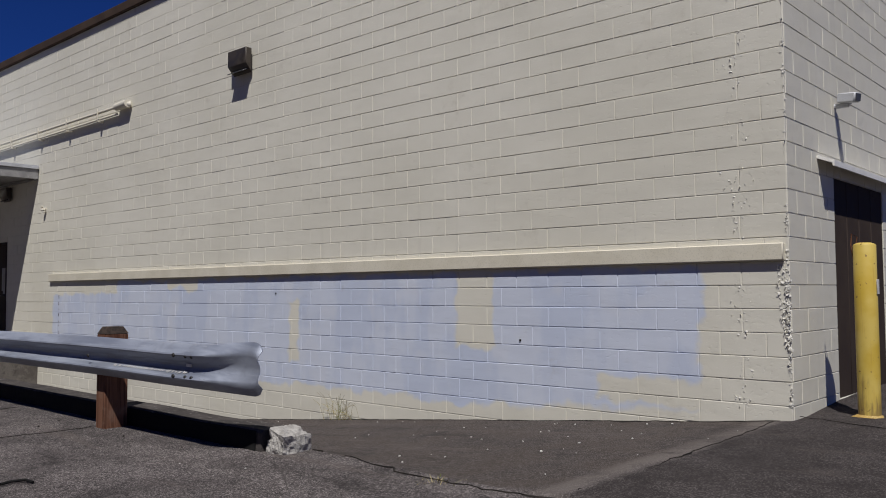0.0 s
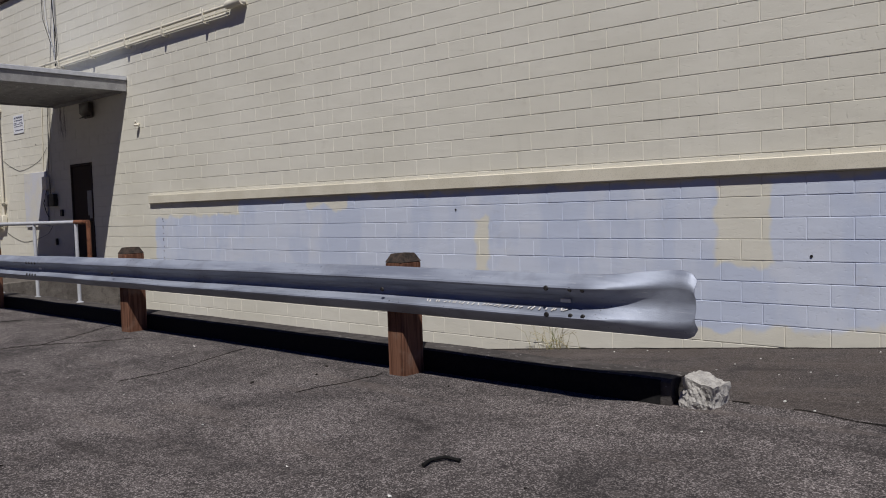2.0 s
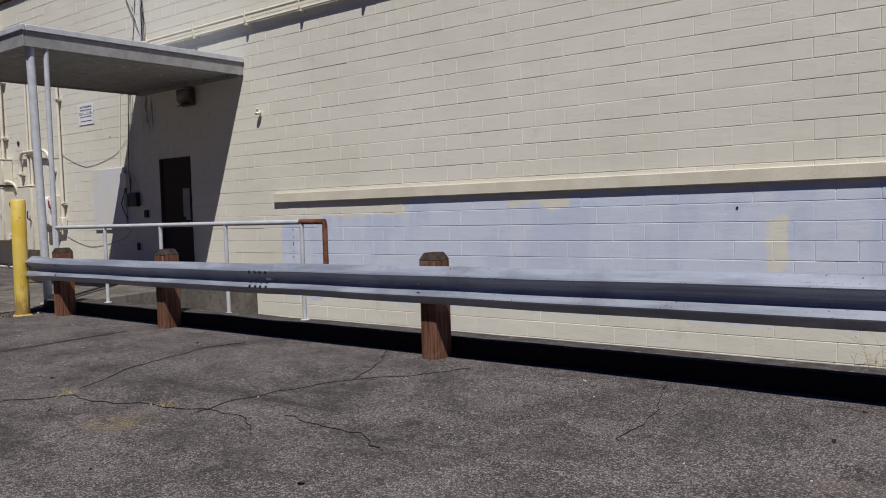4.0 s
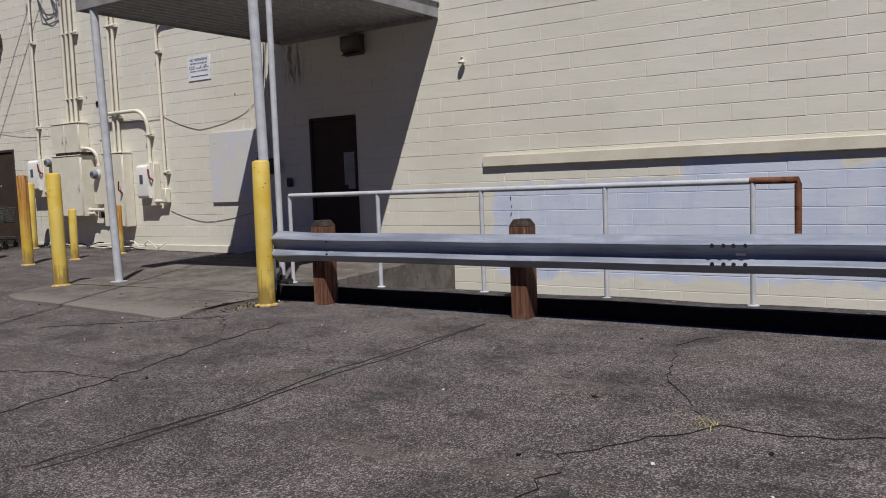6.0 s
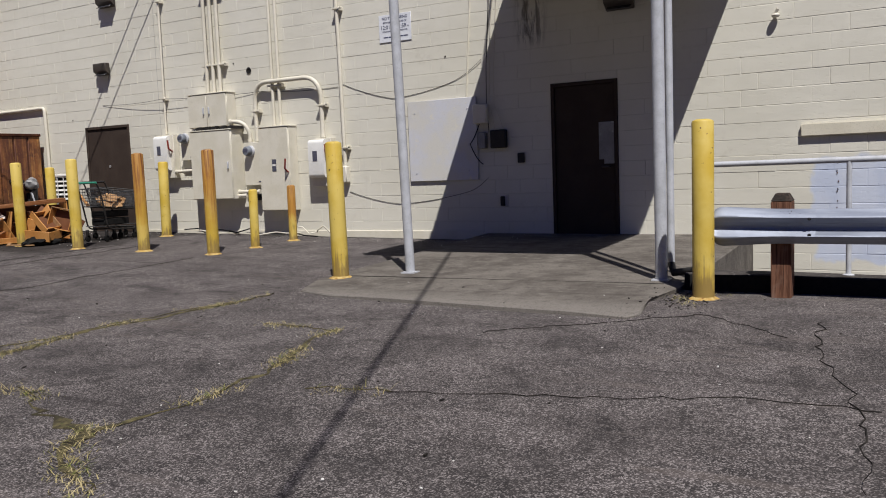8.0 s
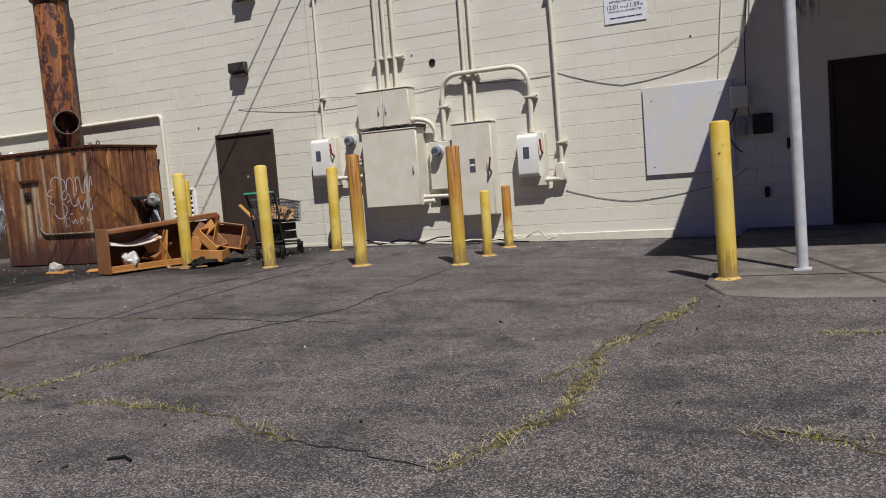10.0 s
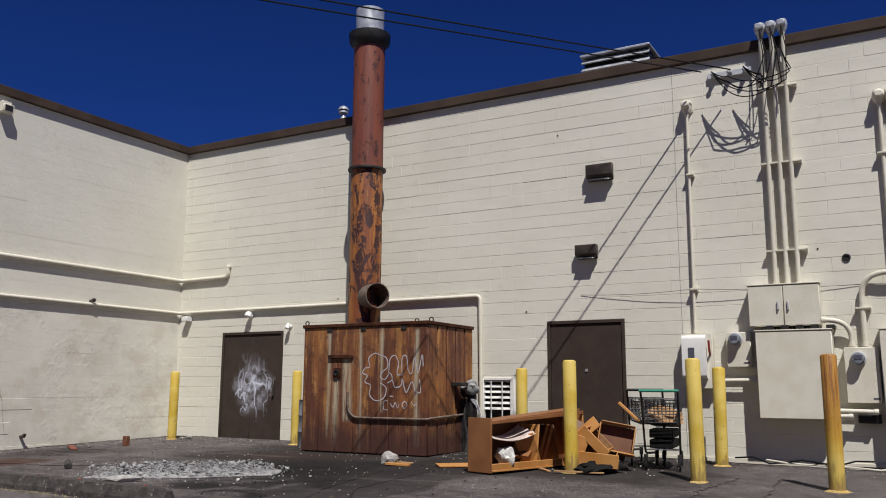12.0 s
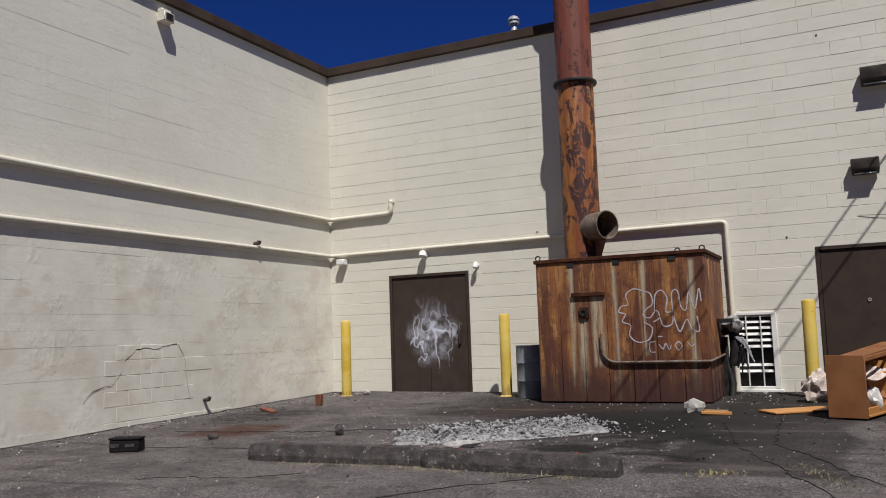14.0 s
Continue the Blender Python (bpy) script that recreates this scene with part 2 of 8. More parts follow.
M_LANDING = landing_concrete()
M_CURB = grainy("grey_curb_concrete", (0.045, 0.04, 0.038), (0.082, 0.073, 0.069), 9, 0.95, c3=(0.2, 0.185, 0.175), spots=0.6, bump=0.03, fine=45)
M_CHALK = grainy("broken_pale_concrete", (0.3, 0.285, 0.265), (0.44, 0.42, 0.39), 16, 0.95, c3=(0.2, 0.19, 0.18), bump=0.03)
M_RUBBLE = grainy("pale_rubble", (0.23, 0.225, 0.225), (0.36, 0.352, 0.345), 14, 0.95, c3=(0.2, 0.19, 0.185), bump=0.02)
M_COPING = grainy("brown_coping_metal", (0.05, 0.034, 0.026), (0.07, 0.048, 0.036), 2, 0.75, bump=0.004)
M_STUCCO_LEDGE = grainy("cream_ledge_paint", (0.6, 0.555, 0.44), (0.66, 0.615, 0.5), 3, 0.7, c3=(0.5, 0.45, 0.35), spots=0.68)
M_CREAM_METAL = grainy("cream_metal_paint", (0.63, 0.59, 0.48), (0.68, 0.64, 0.54), 5, 0.5, c3=(0.52, 0.47, 0.38), spots=0.7, bump=0.002)
def galvanised():
    M = Mat("galvanised_steel", 0.48, 0.6)
    sheet = M.noise(1.0, 5, 0.6, M.scaled(1.2, 9, 9))
    c = M.mix(M.step(sheet, 0.36, 0.64), (0.27, 0.295, 0.36), (0.38, 0.41, 0.48))
    c = M.mix(M.step(M.noise(2.6, 4, 0.65), 0.5, 0.66, 0, 0.6), c, (0.26, 0.275, 0.32))
    scuff = M.noise(1.0, 5, 0.75, M.scaled(2.5, 30, 60, (4, 1, 3)))
    c = M.mix(M.step(scuff, 0.62, 0.7, 0, 0.55), c, (0.62, 0.63, 0.66))
    nick = M.math("MULTIPLY", M.step(M.noise(55, 3, 0.6), 0.64, 0.69), M.step(M.noise(1.7, 3), 0.5, 0.62))
    c = M.mix(nick, c, (0.05, 0.04, 0.036))
    M.color(c)
    M.rough(M.step(sheet, 0.3, 0.7, 0.54, 0.7))
    M.bump(M.math("ADD", M.noise(7, 4), M.math("MULTIPLY", M.noise(140, 3), 0.3)), 0.006, 0.5)
    return M.m


M_GALV = galvanised()
M_GREYPAINT = grainy("grey_painted_steel", (0.42, 0.43, 0.45), (0.5, 0.51, 0.54), 8, 0.5, 0.0, c3=(0.25, 0.2, 0.17), spots=0.7, bump=0.003)
M_FASCIA = grainy("weathered_grey_fascia", (0.23, 0.225, 0.225), (0.31, 0.305, 0.3), 5, 0.65, 0.1, c3=(0.5, 0.5, 0.5), spots=0.62)
def timber():
    M = Mat("red_brown_timber", 0.85)
    g = M.noise(1.0, 5, 0.65, M.scaled(42, 42, 2.2), warp=0.4)
    c = M.mix(M.step(g, 0.36, 0.62), (0.095, 0.042, 0.026), (0.2, 0.098, 0.062))
    c = M.mix(M.step(M.noise(1.0, 4, 0.6, M.scaled(60, 60, 1.4, (4, 2, 7))), 0.58, 0.66, 0, 0.85), c, (0.035, 0.018, 0.013))
    c = M.mix(M.step(M.noise(5, 5), 0.55, 0.7, 0, 0.5), c, (0.25, 0.17, 0.13))
    c = M.mix(M.math("MULTIPLY", M.random(), 0.3), c, (0.09, 0.045, 0.03))
    M.color(c)
    M.bump(g, 0.012, 0.7)
    return M.m


M_POSTWOOD = timber()
M_RUSTPIPE = grainy("red_brown_rust_pipe", (0.15, 0.062, 0.035), (0.22, 0.1, 0.06), 5, 0.85, c3=(0.075, 0.032, 0.02), spots=0.55, bump=0.02, vary=0.4)
M_POSTTOP = grainy("dark_weathered_end_grain", (0.03, 0.025, 0.022), (0.075, 0.055, 0.045), 20, 0.95, bump=0.02)
M_DOOR = grainy("dark_brown_door_paint", (0.045, 0.032, 0.026), (0.056, 0.041, 0.033), 3, 0.8, c3=(0.036, 0.025, 0.02), spots=0.65, bump=0.001)
M_DARK = grainy("black_iron", (0.014, 0.013, 0.013), (0.03, 0.027, 0.026), 12, 0.6, 0.3, bump=0.006)
M_DARKRUST = grainy("dark_rust_plate", (0.035, 0.014, 0.009), (0.085, 0.03, 0.015), 7, 0.8, c3=(0.15, 0.055, 0.022), spots=0.6, bump=0.008)
M_BRONZE = grainy("bronze_lamp_housing", (0.05, 0.041, 0.034), (0.075, 0.061, 0.05), 8, 0.5, 0.2, bump=0.002)
# black rubber things, and the painted shade on the kerb front
M_RUBBER_SHADE = grainy("black_rubber_and_kerb_shade", (0.008, 0.008, 0.008), (0.015, 0.0145, 0.014), 20, 0.8, bump=0.003)
M_SEAL = grainy("grey_sealant", (0.03, 0.027, 0.026), (0.05, 0.045, 0.043), 10, 0.9, bump=0.004)
M_CRACK = grainy("dark_crack_soil", (0.014, 0.0125, 0.0115), (0.036, 0.031, 0.027), 14, 1.0, bump=0.01)
M_GRASS = grainy("dry_grass", (0.26, 0.215, 0.1), (0.42, 0.35, 0.19), 6, 0.8, c3=(0.11, 0.13, 0.03), spots=0.52, bump=0.002)
M_LITTER = grainy("pale_litter", (0.5, 0.48, 0.45), (0.65, 0.63, 0.6), 30, 0.9, bump=0.003)
M_WHITE = grainy("white_enamel", (0.72, 0.71, 0.67), (0.78, 0.77, 0.74), 6, 0.5, c3=(0.55, 0.52, 0.46), spots=0.7, bump=0.002)
M_SIGN = grainy("white_sign_face", (0.7, 0.71, 0.74), (0.76, 0.77, 0.8), 5, 0.4, bump=0.001)
M_INK = grainy("dark_blue_print", (0.03, 0.035, 0.09), (0.04, 0.045, 0.11), 40, 0.5, bump=0.0005)
M_SPRAY = grainy("white_spray_paint", (0.36, 0.33, 0.35), (0.5, 0.47, 0.49), 26, 0.7, bump=0.002)
M_BOARD = grainy("pale_lavender_board", (0.61, 0.59, 0.545), (0.575, 0.58, 0.63), 2.5, 0.6, c3=(0.66, 0.63, 0.55), spots=0.6, bump=0.003)
M_RED = grainy("red_lever", (0.2, 0.018, 0.013), (0.26, 0.03, 0.02), 30, 0.5)
M_GREEN = grainy("green_plastic", (0.03, 0.22, 0.14), (0.04, 0.27, 0.18), 30, 0.45)
M_LABEL = grainy("dark_label", (0.06, 0.06, 0.09), (0.09, 0.09, 0.12), 40, 0.5)
M_LAMINATE = grainy("orange_wood_laminate", (0.44, 0.19, 0.048), (0.52, 0.25, 0.075), 3, 0.5, c3=(0.26, 0.1, 0.03), spots=0.64, bump=0.002)
M_LAMINATE_D = grainy("brown_board_face", (0.11, 0.04, 0.015), (0.15, 0.058, 0.023), 3, 0.55, bump=0.002)
M_LAMINATE_E = grainy("worn_brown_laminate", (0.2, 0.075, 0.024), (0.26, 0.105, 0.035), 3, 0.55, c3=(0.3, 0.14, 0.05), spots=0.66, bump=0.002)
M_CHIP = grainy("raw_chipboard", (0.3, 0.17, 0.08), (0.4, 0.245, 0.13), 22, 0.9, bump=0.004)
M_CLOTH = grainy("pale_crumpled_cloth", (0.45, 0.36, 0.31), (0.6, 0.53, 0.48), 8, 0.9, c3=(0.3, 0.2, 0.2), spots=0.62, bump=0.02)
M_CHROME = grainy("tarnished_cart_wire", (0.08, 0.08, 0.08), (0.16, 0.16, 0.165), 15, 0.45, 0.6)
M_DRUM = grainy("grey_blue_drum", (0.14, 0.155, 0.18), (0.2, 0.215, 0.24), 5, 0.55, c3=(0.1, 0.06, 0.04), spots=0.62)
M_CABLE = grainy("dark_cable", (0.008, 0.008, 0.008), (0.015, 0.014, 0.014), 20, 0.8)
M_DARKGLASS = grainy("dark_lens", (0.05, 0.05, 0.055), (0.07, 0.07, 0.075), 10, 0.15)
M_VENT = grainy("bright_vent_metal", (0.5, 0.51, 0.53), (0.62, 0.63, 0.65), 8, 0.4, 0.5)
M_FOOT = grainy("rust_and_paint_spill", (0.4, 0.25, 0.07), (0.5, 0.38, 0.16), 18, 0.9, c3=(0.2, 0.09, 0.03), spots=0.55, bump=0.01)
M_WEEDSOIL = grainy("dry_weed_mat", (0.04, 0.034, 0.022), (0.13, 0.11, 0.055), 14, 1.0, c3=(0.07, 0.09, 0.025), bump=0.02)


def rusty_yellow(name, rust_from, soft):
    M = Mat(name, 0.55)
    x, y, z = M.xyz()
    n = M.noise(9, 5, 0.6, M.scaled(1, 1, 0.4))
    runs = M.noise(1.0, 5, 0.7, M.scaled(38, 38, 1.6))
    c = M.mix(M.step(M.noise(3, 4), 0.35, 0.65), (0.55, 0.375, 0.045), (0.63, 0.47, 0.11))
    c = M.mix(M.step(runs, 0.58, 0.7, 0, 0.35), c, (0.42, 0.24, 0.05))
    c = M.mix(M.step(M.noise(26, 4), 0.66, 0.72), c, (0.12, 0.06, 0.025))
    w = M.math("ADD", z, M.math("MULTIPLY", M.math("SUBTRACT", n, 0.5), 0.8))
    w = M.math("ADD", w, M.math("MULTIPLY", M.math("SUBTRACT", runs, 0.5), 0.9))
    c = M.mix(M.step(w, rust_from - soft, rust_from + soft, 0, 0.72), c, (0.4, 0.15, 0.026))
    c = M.mix(M.math("MULTIPLY", M.step(w, rust_from, rust_from + 0.9), M.step(runs, 0.44, 0.58, 0.2, 0.9)), c, (0.15, 0.045, 0.014))
    foot = M.math("SUBTRACT", w, M.math("MULTIPLY", runs, 0.15))
    c = M.mix(M.step(foot, 0.15, 0.4, 0.75, 0), c, (0.2, 0.13, 0.05))
    M.color(c)
    M.bump(M.math("ADD", n, M.math("MULTIPLY", M.noise(60, 3), 0.4)), 0.005, 0.5)
    return M.m


M_YELLOW = rusty_yellow("yellow_bollard_paint", 2.2, 0.12)
M_YELLOW_RUST = rusty_yellow("rusted_yellow_paint", 0.75, 0.55)
M_ORANGE = rusty_yellow("rusted_orange_paint", 0.55, 0.2)


def tank_rust():
    M = Mat("rusted_tank_plate", 0.72)
    x, y, z = M.xyz()
    wide = M.noise(1.0, 5, 0.65, M.scaled(3.0, 3.0, 0.3, (5, 1, 2)))
    st = M.noise(1.0, 6, 0.7, M.scaled(9, 9, 0.7), warp=0.5)
    mott = M.noise(5, 6, 0.7)
    c = M.mix(M.step(wide, 0.38, 0.6), (0.1, 0.03, 0.011), (0.27, 0.1, 0.027))
    c = M.mix(M.step(st, 0.51, 0.6, 0, 0.85), c, (0.42, 0.2, 0.055))
    c = M.mix(M.step(M.noise(1.0, 4, 0.6, M.scaled(8, 8, 0.8, (9, 3, 4))), 0.55, 0.66, 0, 0.8), c, (0.075, 0.022, 0.011))
    blotch = M.noise(2.2, 6, 0.72, warp=0.5)
    c = M.mix(M.step(blotch, 0.38, 0.5, 0.8, 0), c, (0.075, 0.021, 0.01))
    c = M.mix(M.step(mott, 0.54, 0.64, 0, 0.7), c, (0.07, 0.021, 0.011))
    runs = M.noise(1.0, 5, 0.7, M.scaled(30, 30, 1.0, (3, 8, 5)))
    c = M.mix(M.step(runs, 0.57, 0.68, 0, 0.55), c, (0.36, 0.2, 0.085))
    c = M.mix(M.step(runs, 0.32, 0.43, 0.6, 0), c, (0.085, 0.027, 0.013))
    field = M.noise(0.9, 4, 0.6, M.scaled(1.4, 1.4, 0.8, (6, 2, 1)))
    c = M.mix(M.step(field, 0.5, 0.62, 0, 0.55), c, (0.09, 0.024, 0.012))
    c = M.mix(M.step(field, 0.34, 0.46, 0.4, 0), c, (0.42, 0.2, 0.055))
    # grey-cream runs of old paint below the hinge bar and the seams
    rag = M.math("ADD", x, M.math("MULTIPLY", M.math("SUBTRACT", M.noise(1.0, 4, 0.6, M.scaled(6, 6, 1.2)), 0.5), 0.1))
    old = M.step(M.noise(1.0, 5, 0.7, M.scaled(20, 20, 1.3, (1, 2, 9))), 0.34, 0.56)
    for x0, x1, z0, z1 in ((-32.66, -32.5, 0.75, 1.72), (-32.86, -32.76, 0.35, 1.42), (-32.98, -32.92, 0.5, 2.2), (-32.36, -32.31, 0.3, 2.2), (-31.98, -31.92, 0.9, 2.2), (-31.34, -31.26, 0.4, 2.15)):
        c = M.mix(M.math("MULTIPLY", M.math("MULTIPLY", box_mask(M, rag, z, x0, x1, z0, z1, 0.035), old), 0.9), c, (0.4, 0.345, 0.245))
    grit = M.noise(45, 4, 0.7)
    c = M.mix(M.step(grit, 0.56, 0.68, 0, 0.6), c, (0.06, 0.02, 0.012))
    c = M.mix(M.step(grit, 0.34, 0.42, 0.35, 0), c, (0.36, 0.17, 0.06))
    low = M.math("ADD", z, M.math("MULTIPLY", M.math("SUBTRACT", mott, 0.5), 0.8))
    low = M.math("ADD", low, M.math("MULTIPLY", M.math("SUBTRACT", runs, 0.5), 0.7))
    c = M.mix(M.step(low, 0.4, 1.05, 0.9, 0), c, (0.045, 0.014, 0.011))
    M.color(c)
    M.bump(M.math("ADD", M.math("ADD", mott, st), M.math("MULTIPLY", grit, 0.4)), 0.009, 0.6)
    return M.m


def stack_rust(name, c1, c2, flake, amount, pale):
    M = Mat(name, 0.6)
    n = M.noise(6.0, 6, 0.74, M.scaled(1, 1, 0.5), warp=0.5)
    st = M.noise(1.0, 4, 0.6, M.scaled(8, 8, 0.5))
    c = M.mix(M.step(st, 0.38, 0.62), c1, c2)
    c = M.mix(M.step(M.noise(1.0, 5, 0.7, M.scaled(24, 24, 0.8, (3, 1, 2))), 0.58, 0.68, 0, 0.5), c, pale)
    c = M.mix(M.step(n, amount, amount + 0.03), c, flake)
    edge = M.math("MULTIPLY", M.step(n, amount - 0.05, amount), M.step(n, amount, amount + 0.02, 1, 0))
    c = M.mix(M.math("MULTIPLY", edge, 0.5), c, c1)
    c = M.mix(M.step(M.noise(18, 4), 0.62, 0.7, 0, 0.6), c, flake)
    M.color(c)
    M.bump(M.math("ADD", M.step(n, amount, amount + 0.04, 1, 0), M.math("MULTIPLY", M.noise(30, 3), 0.4)), 0.008, 0.7)
    return M.m


M_TANK = tank_rust()
M_STACK_LOW = stack_rust("flaking_ochre_stack", (0.18, 0.048, 0.013), (0.34, 0.13, 0.027), (0.042, 0.012, 0.009), 0.495, (0.43, 0.25, 0.07))
M_STACK_TOP = stack_rust("red_rust_stack", (0.14, 0.034, 0.02), (0.2, 0.055, 0.03), (0.06, 0.016, 0.012), 0.57, (0.24, 0.085, 0.05))
M_BOXPIPE = grainy("rust_brown_conduit", (0.11, 0.075, 0.055), (0.19, 0.15, 0.12), 12, 0.7, c3=(0.07, 0.032, 0.02), spots=0.56)


def sprayed_door():
    M = Mat("sprayed_brown_door", 0.8)
    x, y, z = M.xyz()
    c = M.mix(M.step(M.noise(3, 4), 0.35, 0.65), (0.045, 0.032, 0.026), (0.056, 0.041, 0.033))
    wob = M.noise(6.5, 3, 0.55)
    u = M.math("DIVIDE", M.math("ADD", x, 36.02), 0.46)
    v = M.math("DIVIDE", M.math("SUBTRACT", z, 1.3), 0.6)
    r = M.math("SQRT", M.math("ADD", M.math("MULTIPLY", u, u), M.math("MULTIPLY", v, v)))
    r = M.math("ADD", r, M.math("MULTIPLY", M.math("SUBTRACT", M.noise(2.6, 3), 0.5), 1.1))
    cloud = M.math("MULTIPLY", M.step(r, 0.35, 1.15, 1, 0), M.step(wob, 0.36, 0.62, 0.12, 1))
    low = M.step(z, 1.95, 1.1, 0.12, 1)
    stroke = M.math("ABSOLUTE", M.math("SUBTRACT", M.noise(3.4, 2, 0.4, M.scaled(1.3, 1, 0.8, (2, 0, 5)), warp=0.6), 0.5))
    line = M.math("MULTIPLY", M.step(stroke, 0.012, 0.05, 1, 0), M.step(r, 0.8, 1.15, 1, 0))
    m = M.math("MINIMUM", M.math("MULTIPLY", M.math("ADD", M.math("MULTIPLY", cloud, 0.55), M.math("MULTIPLY", line, 0.5)), low), 0.9)
    c = M.mix(m, c, (0.66, 0.68, 0.78))
    M.color(c)
    return M.m


M_SPRAYDOOR = sprayed_door()


# ---- mesh helpers ----
def mesh_of(name, bm, mat=None, smooth=False):
    me = bpy.data.meshes.new(name)
    bmesh.ops.recalc_face_normals(bm, faces=bm.faces)
    if smooth:
        for f in bm.faces:
            f.smooth = True
    bm.to_mesh(me)
    bm.free()
    if mat:
        me.materials.append(mat)
    return me


def smooth_by_angle(me, deg=40):
    me.polygons.foreach_set("use_smooth", [True] * len(me.polygons))
    me.set_sharp_from_angle(angle=radians(deg))


def part(name, bm, mat, parent=None, label="", smooth=True):
    me = mesh_of(name, bm, mat)
    if smooth:
        smooth_by_angle(me)
    ob = new(name, me)
    if parent is not None:
        ob.parent = parent
    if label:
        ob["label"] = label
    return ob


def thing(name, label, category, at=(0, 0, 0), group="", kind=""):
    ob = new(name)
    ob.location = at
    ob.empty_display_size = 0.2
    bpy.context.view_layer.update()
    return tagged(ob, label, category, group, kind)


def B():
    return bmesh.new()


def box(bm, x0, x1, y0, y1, z0, z1, bevel=0.0, m=None):
    r = bmesh.ops.create_cube(bm, size=1.0)
    vs = r["verts"]
    mat = Matrix.Translation(((x0 + x1) / 2, (y0 + y1) / 2, (z0 + z1) / 2)) @ Matrix.Diagonal((x1 - x0, y1 - y0, z1 - z0, 1))
    bmesh.ops.transform(bm, matrix=(m @ mat) if m else mat, verts=vs)
    if bevel:
        es = list({e for v in vs for e in v.link_edges})
        bmesh.ops.bevel(bm, geom=es, offset=bevel, segments=1, affect="EDGES")
    return bm


def tube(bm, pts, r, seg=10, closed_ends=True, radii=None):
    """Sweep a circle along points."""
    pts = [Vector(p) for p in pts]
    rings, up = [], None
    for i, p in enumerate(pts):
        d = (pts[min(i + 1, len(pts) - 1)] - pts[max(i - 1, 0)]).normalized()
        if up is None:
            up = Vector((0, 0, 1)) if abs(d.z) < 0.9 else Vector((1, 0, 0))
        a = (up - d * up.dot(d)).normalized()
        up = a
        b = d.cross(a)
        rr = radii[i] if radii else r
        rings.append([bm.verts.new(p + (a * math.cos(2 * math.pi * k / seg) + b * math.sin(2 * math.pi * k / seg)) * rr) for k in range(seg)])
    for q, w in zip(rings, rings[1:]):
        for k in range(seg):
            bm.faces.new((q[k], q[(k + 1) % seg], w[(k + 1) % seg], w[k]))
    if closed_ends:
        bm.faces.new(rings[0])
        bm.faces.new(rings[-1])
    return bm


def arc(p0, p1, p2, n=6):
    """A bend from p0 to p2 round the corner p1."""
    p0, p1, p2 = Vector(p0), Vector(p1), Vector(p2)
    return [p0 * (1 - s) ** 2 + p1 * 2 * s * (1 - s) + p2 * s * s for s in (i / n for i in range(n + 1))]


def lathe(bm, profile, seg=24, at=(0, 0, 0)):
    """Turn (radius, height) pairs round z."""
    rings = []
    for r, h in profile:
        rings.append([bm.verts.new((at[0] + r * math.cos(2 * math.pi * k / seg), at[1] + r * math.sin(2 * math.pi * k / seg), at[2] + h)) for k in range(seg)])
    for q, w in zip(rings, rings[1:]):
        for k in range(seg):
            bm.faces.new((q[k], q[(k + 1) % seg], w[(k + 1) % seg], w[k]))
    bm.faces.new(rings[0])
    bm.faces.new(rings[-1])
    return bm


def lump(bm, at, size, rng, sub=2, rough=0.28):
    """An irregular broken stone."""
    r = bmesh.ops.create_icosphere(bm, subdivisions=sub, radius=0.5)
    o = Vector((rng.uniform(-50, 50), rng.uniform(-50, 50), rng.uniform(-50, 50)))
    turn = Euler((rng.uniform(-0.4, 0.4), rng.uniform(-0.4, 0.4), rng.uniform(0, 6.28))).to_matrix()
    for v in r["verts"]:
        d = 1 + rough * 2 * noise.noise(v.co * 3.1 + o) + rough * noise.noise(v.co * 8 + o)
        p = v.co * d
        p.x, p.y, p.z = p.x * size[0], p.y * size[1], max(p.z, -0.38) * size[2]
        v.co = turn @ p + Vector(at)
    return bm


# ---- ground ----
def ground_z(x, y):
    s = min(max((-20 - x) / 10, 0), 1)
    return 0.06 + 0.018 * min(max(y, -8), 9) + 0.1 * s * s * (3 - 2 * s)


RAMP_X0, RAMP_X1, RAMP_Y0, WALL_Y = -17.3, -2.5, 3.74, 6.97


def ramp_z(x):
    return 0.15 - 0.095 * (RAMP_X1 - x)


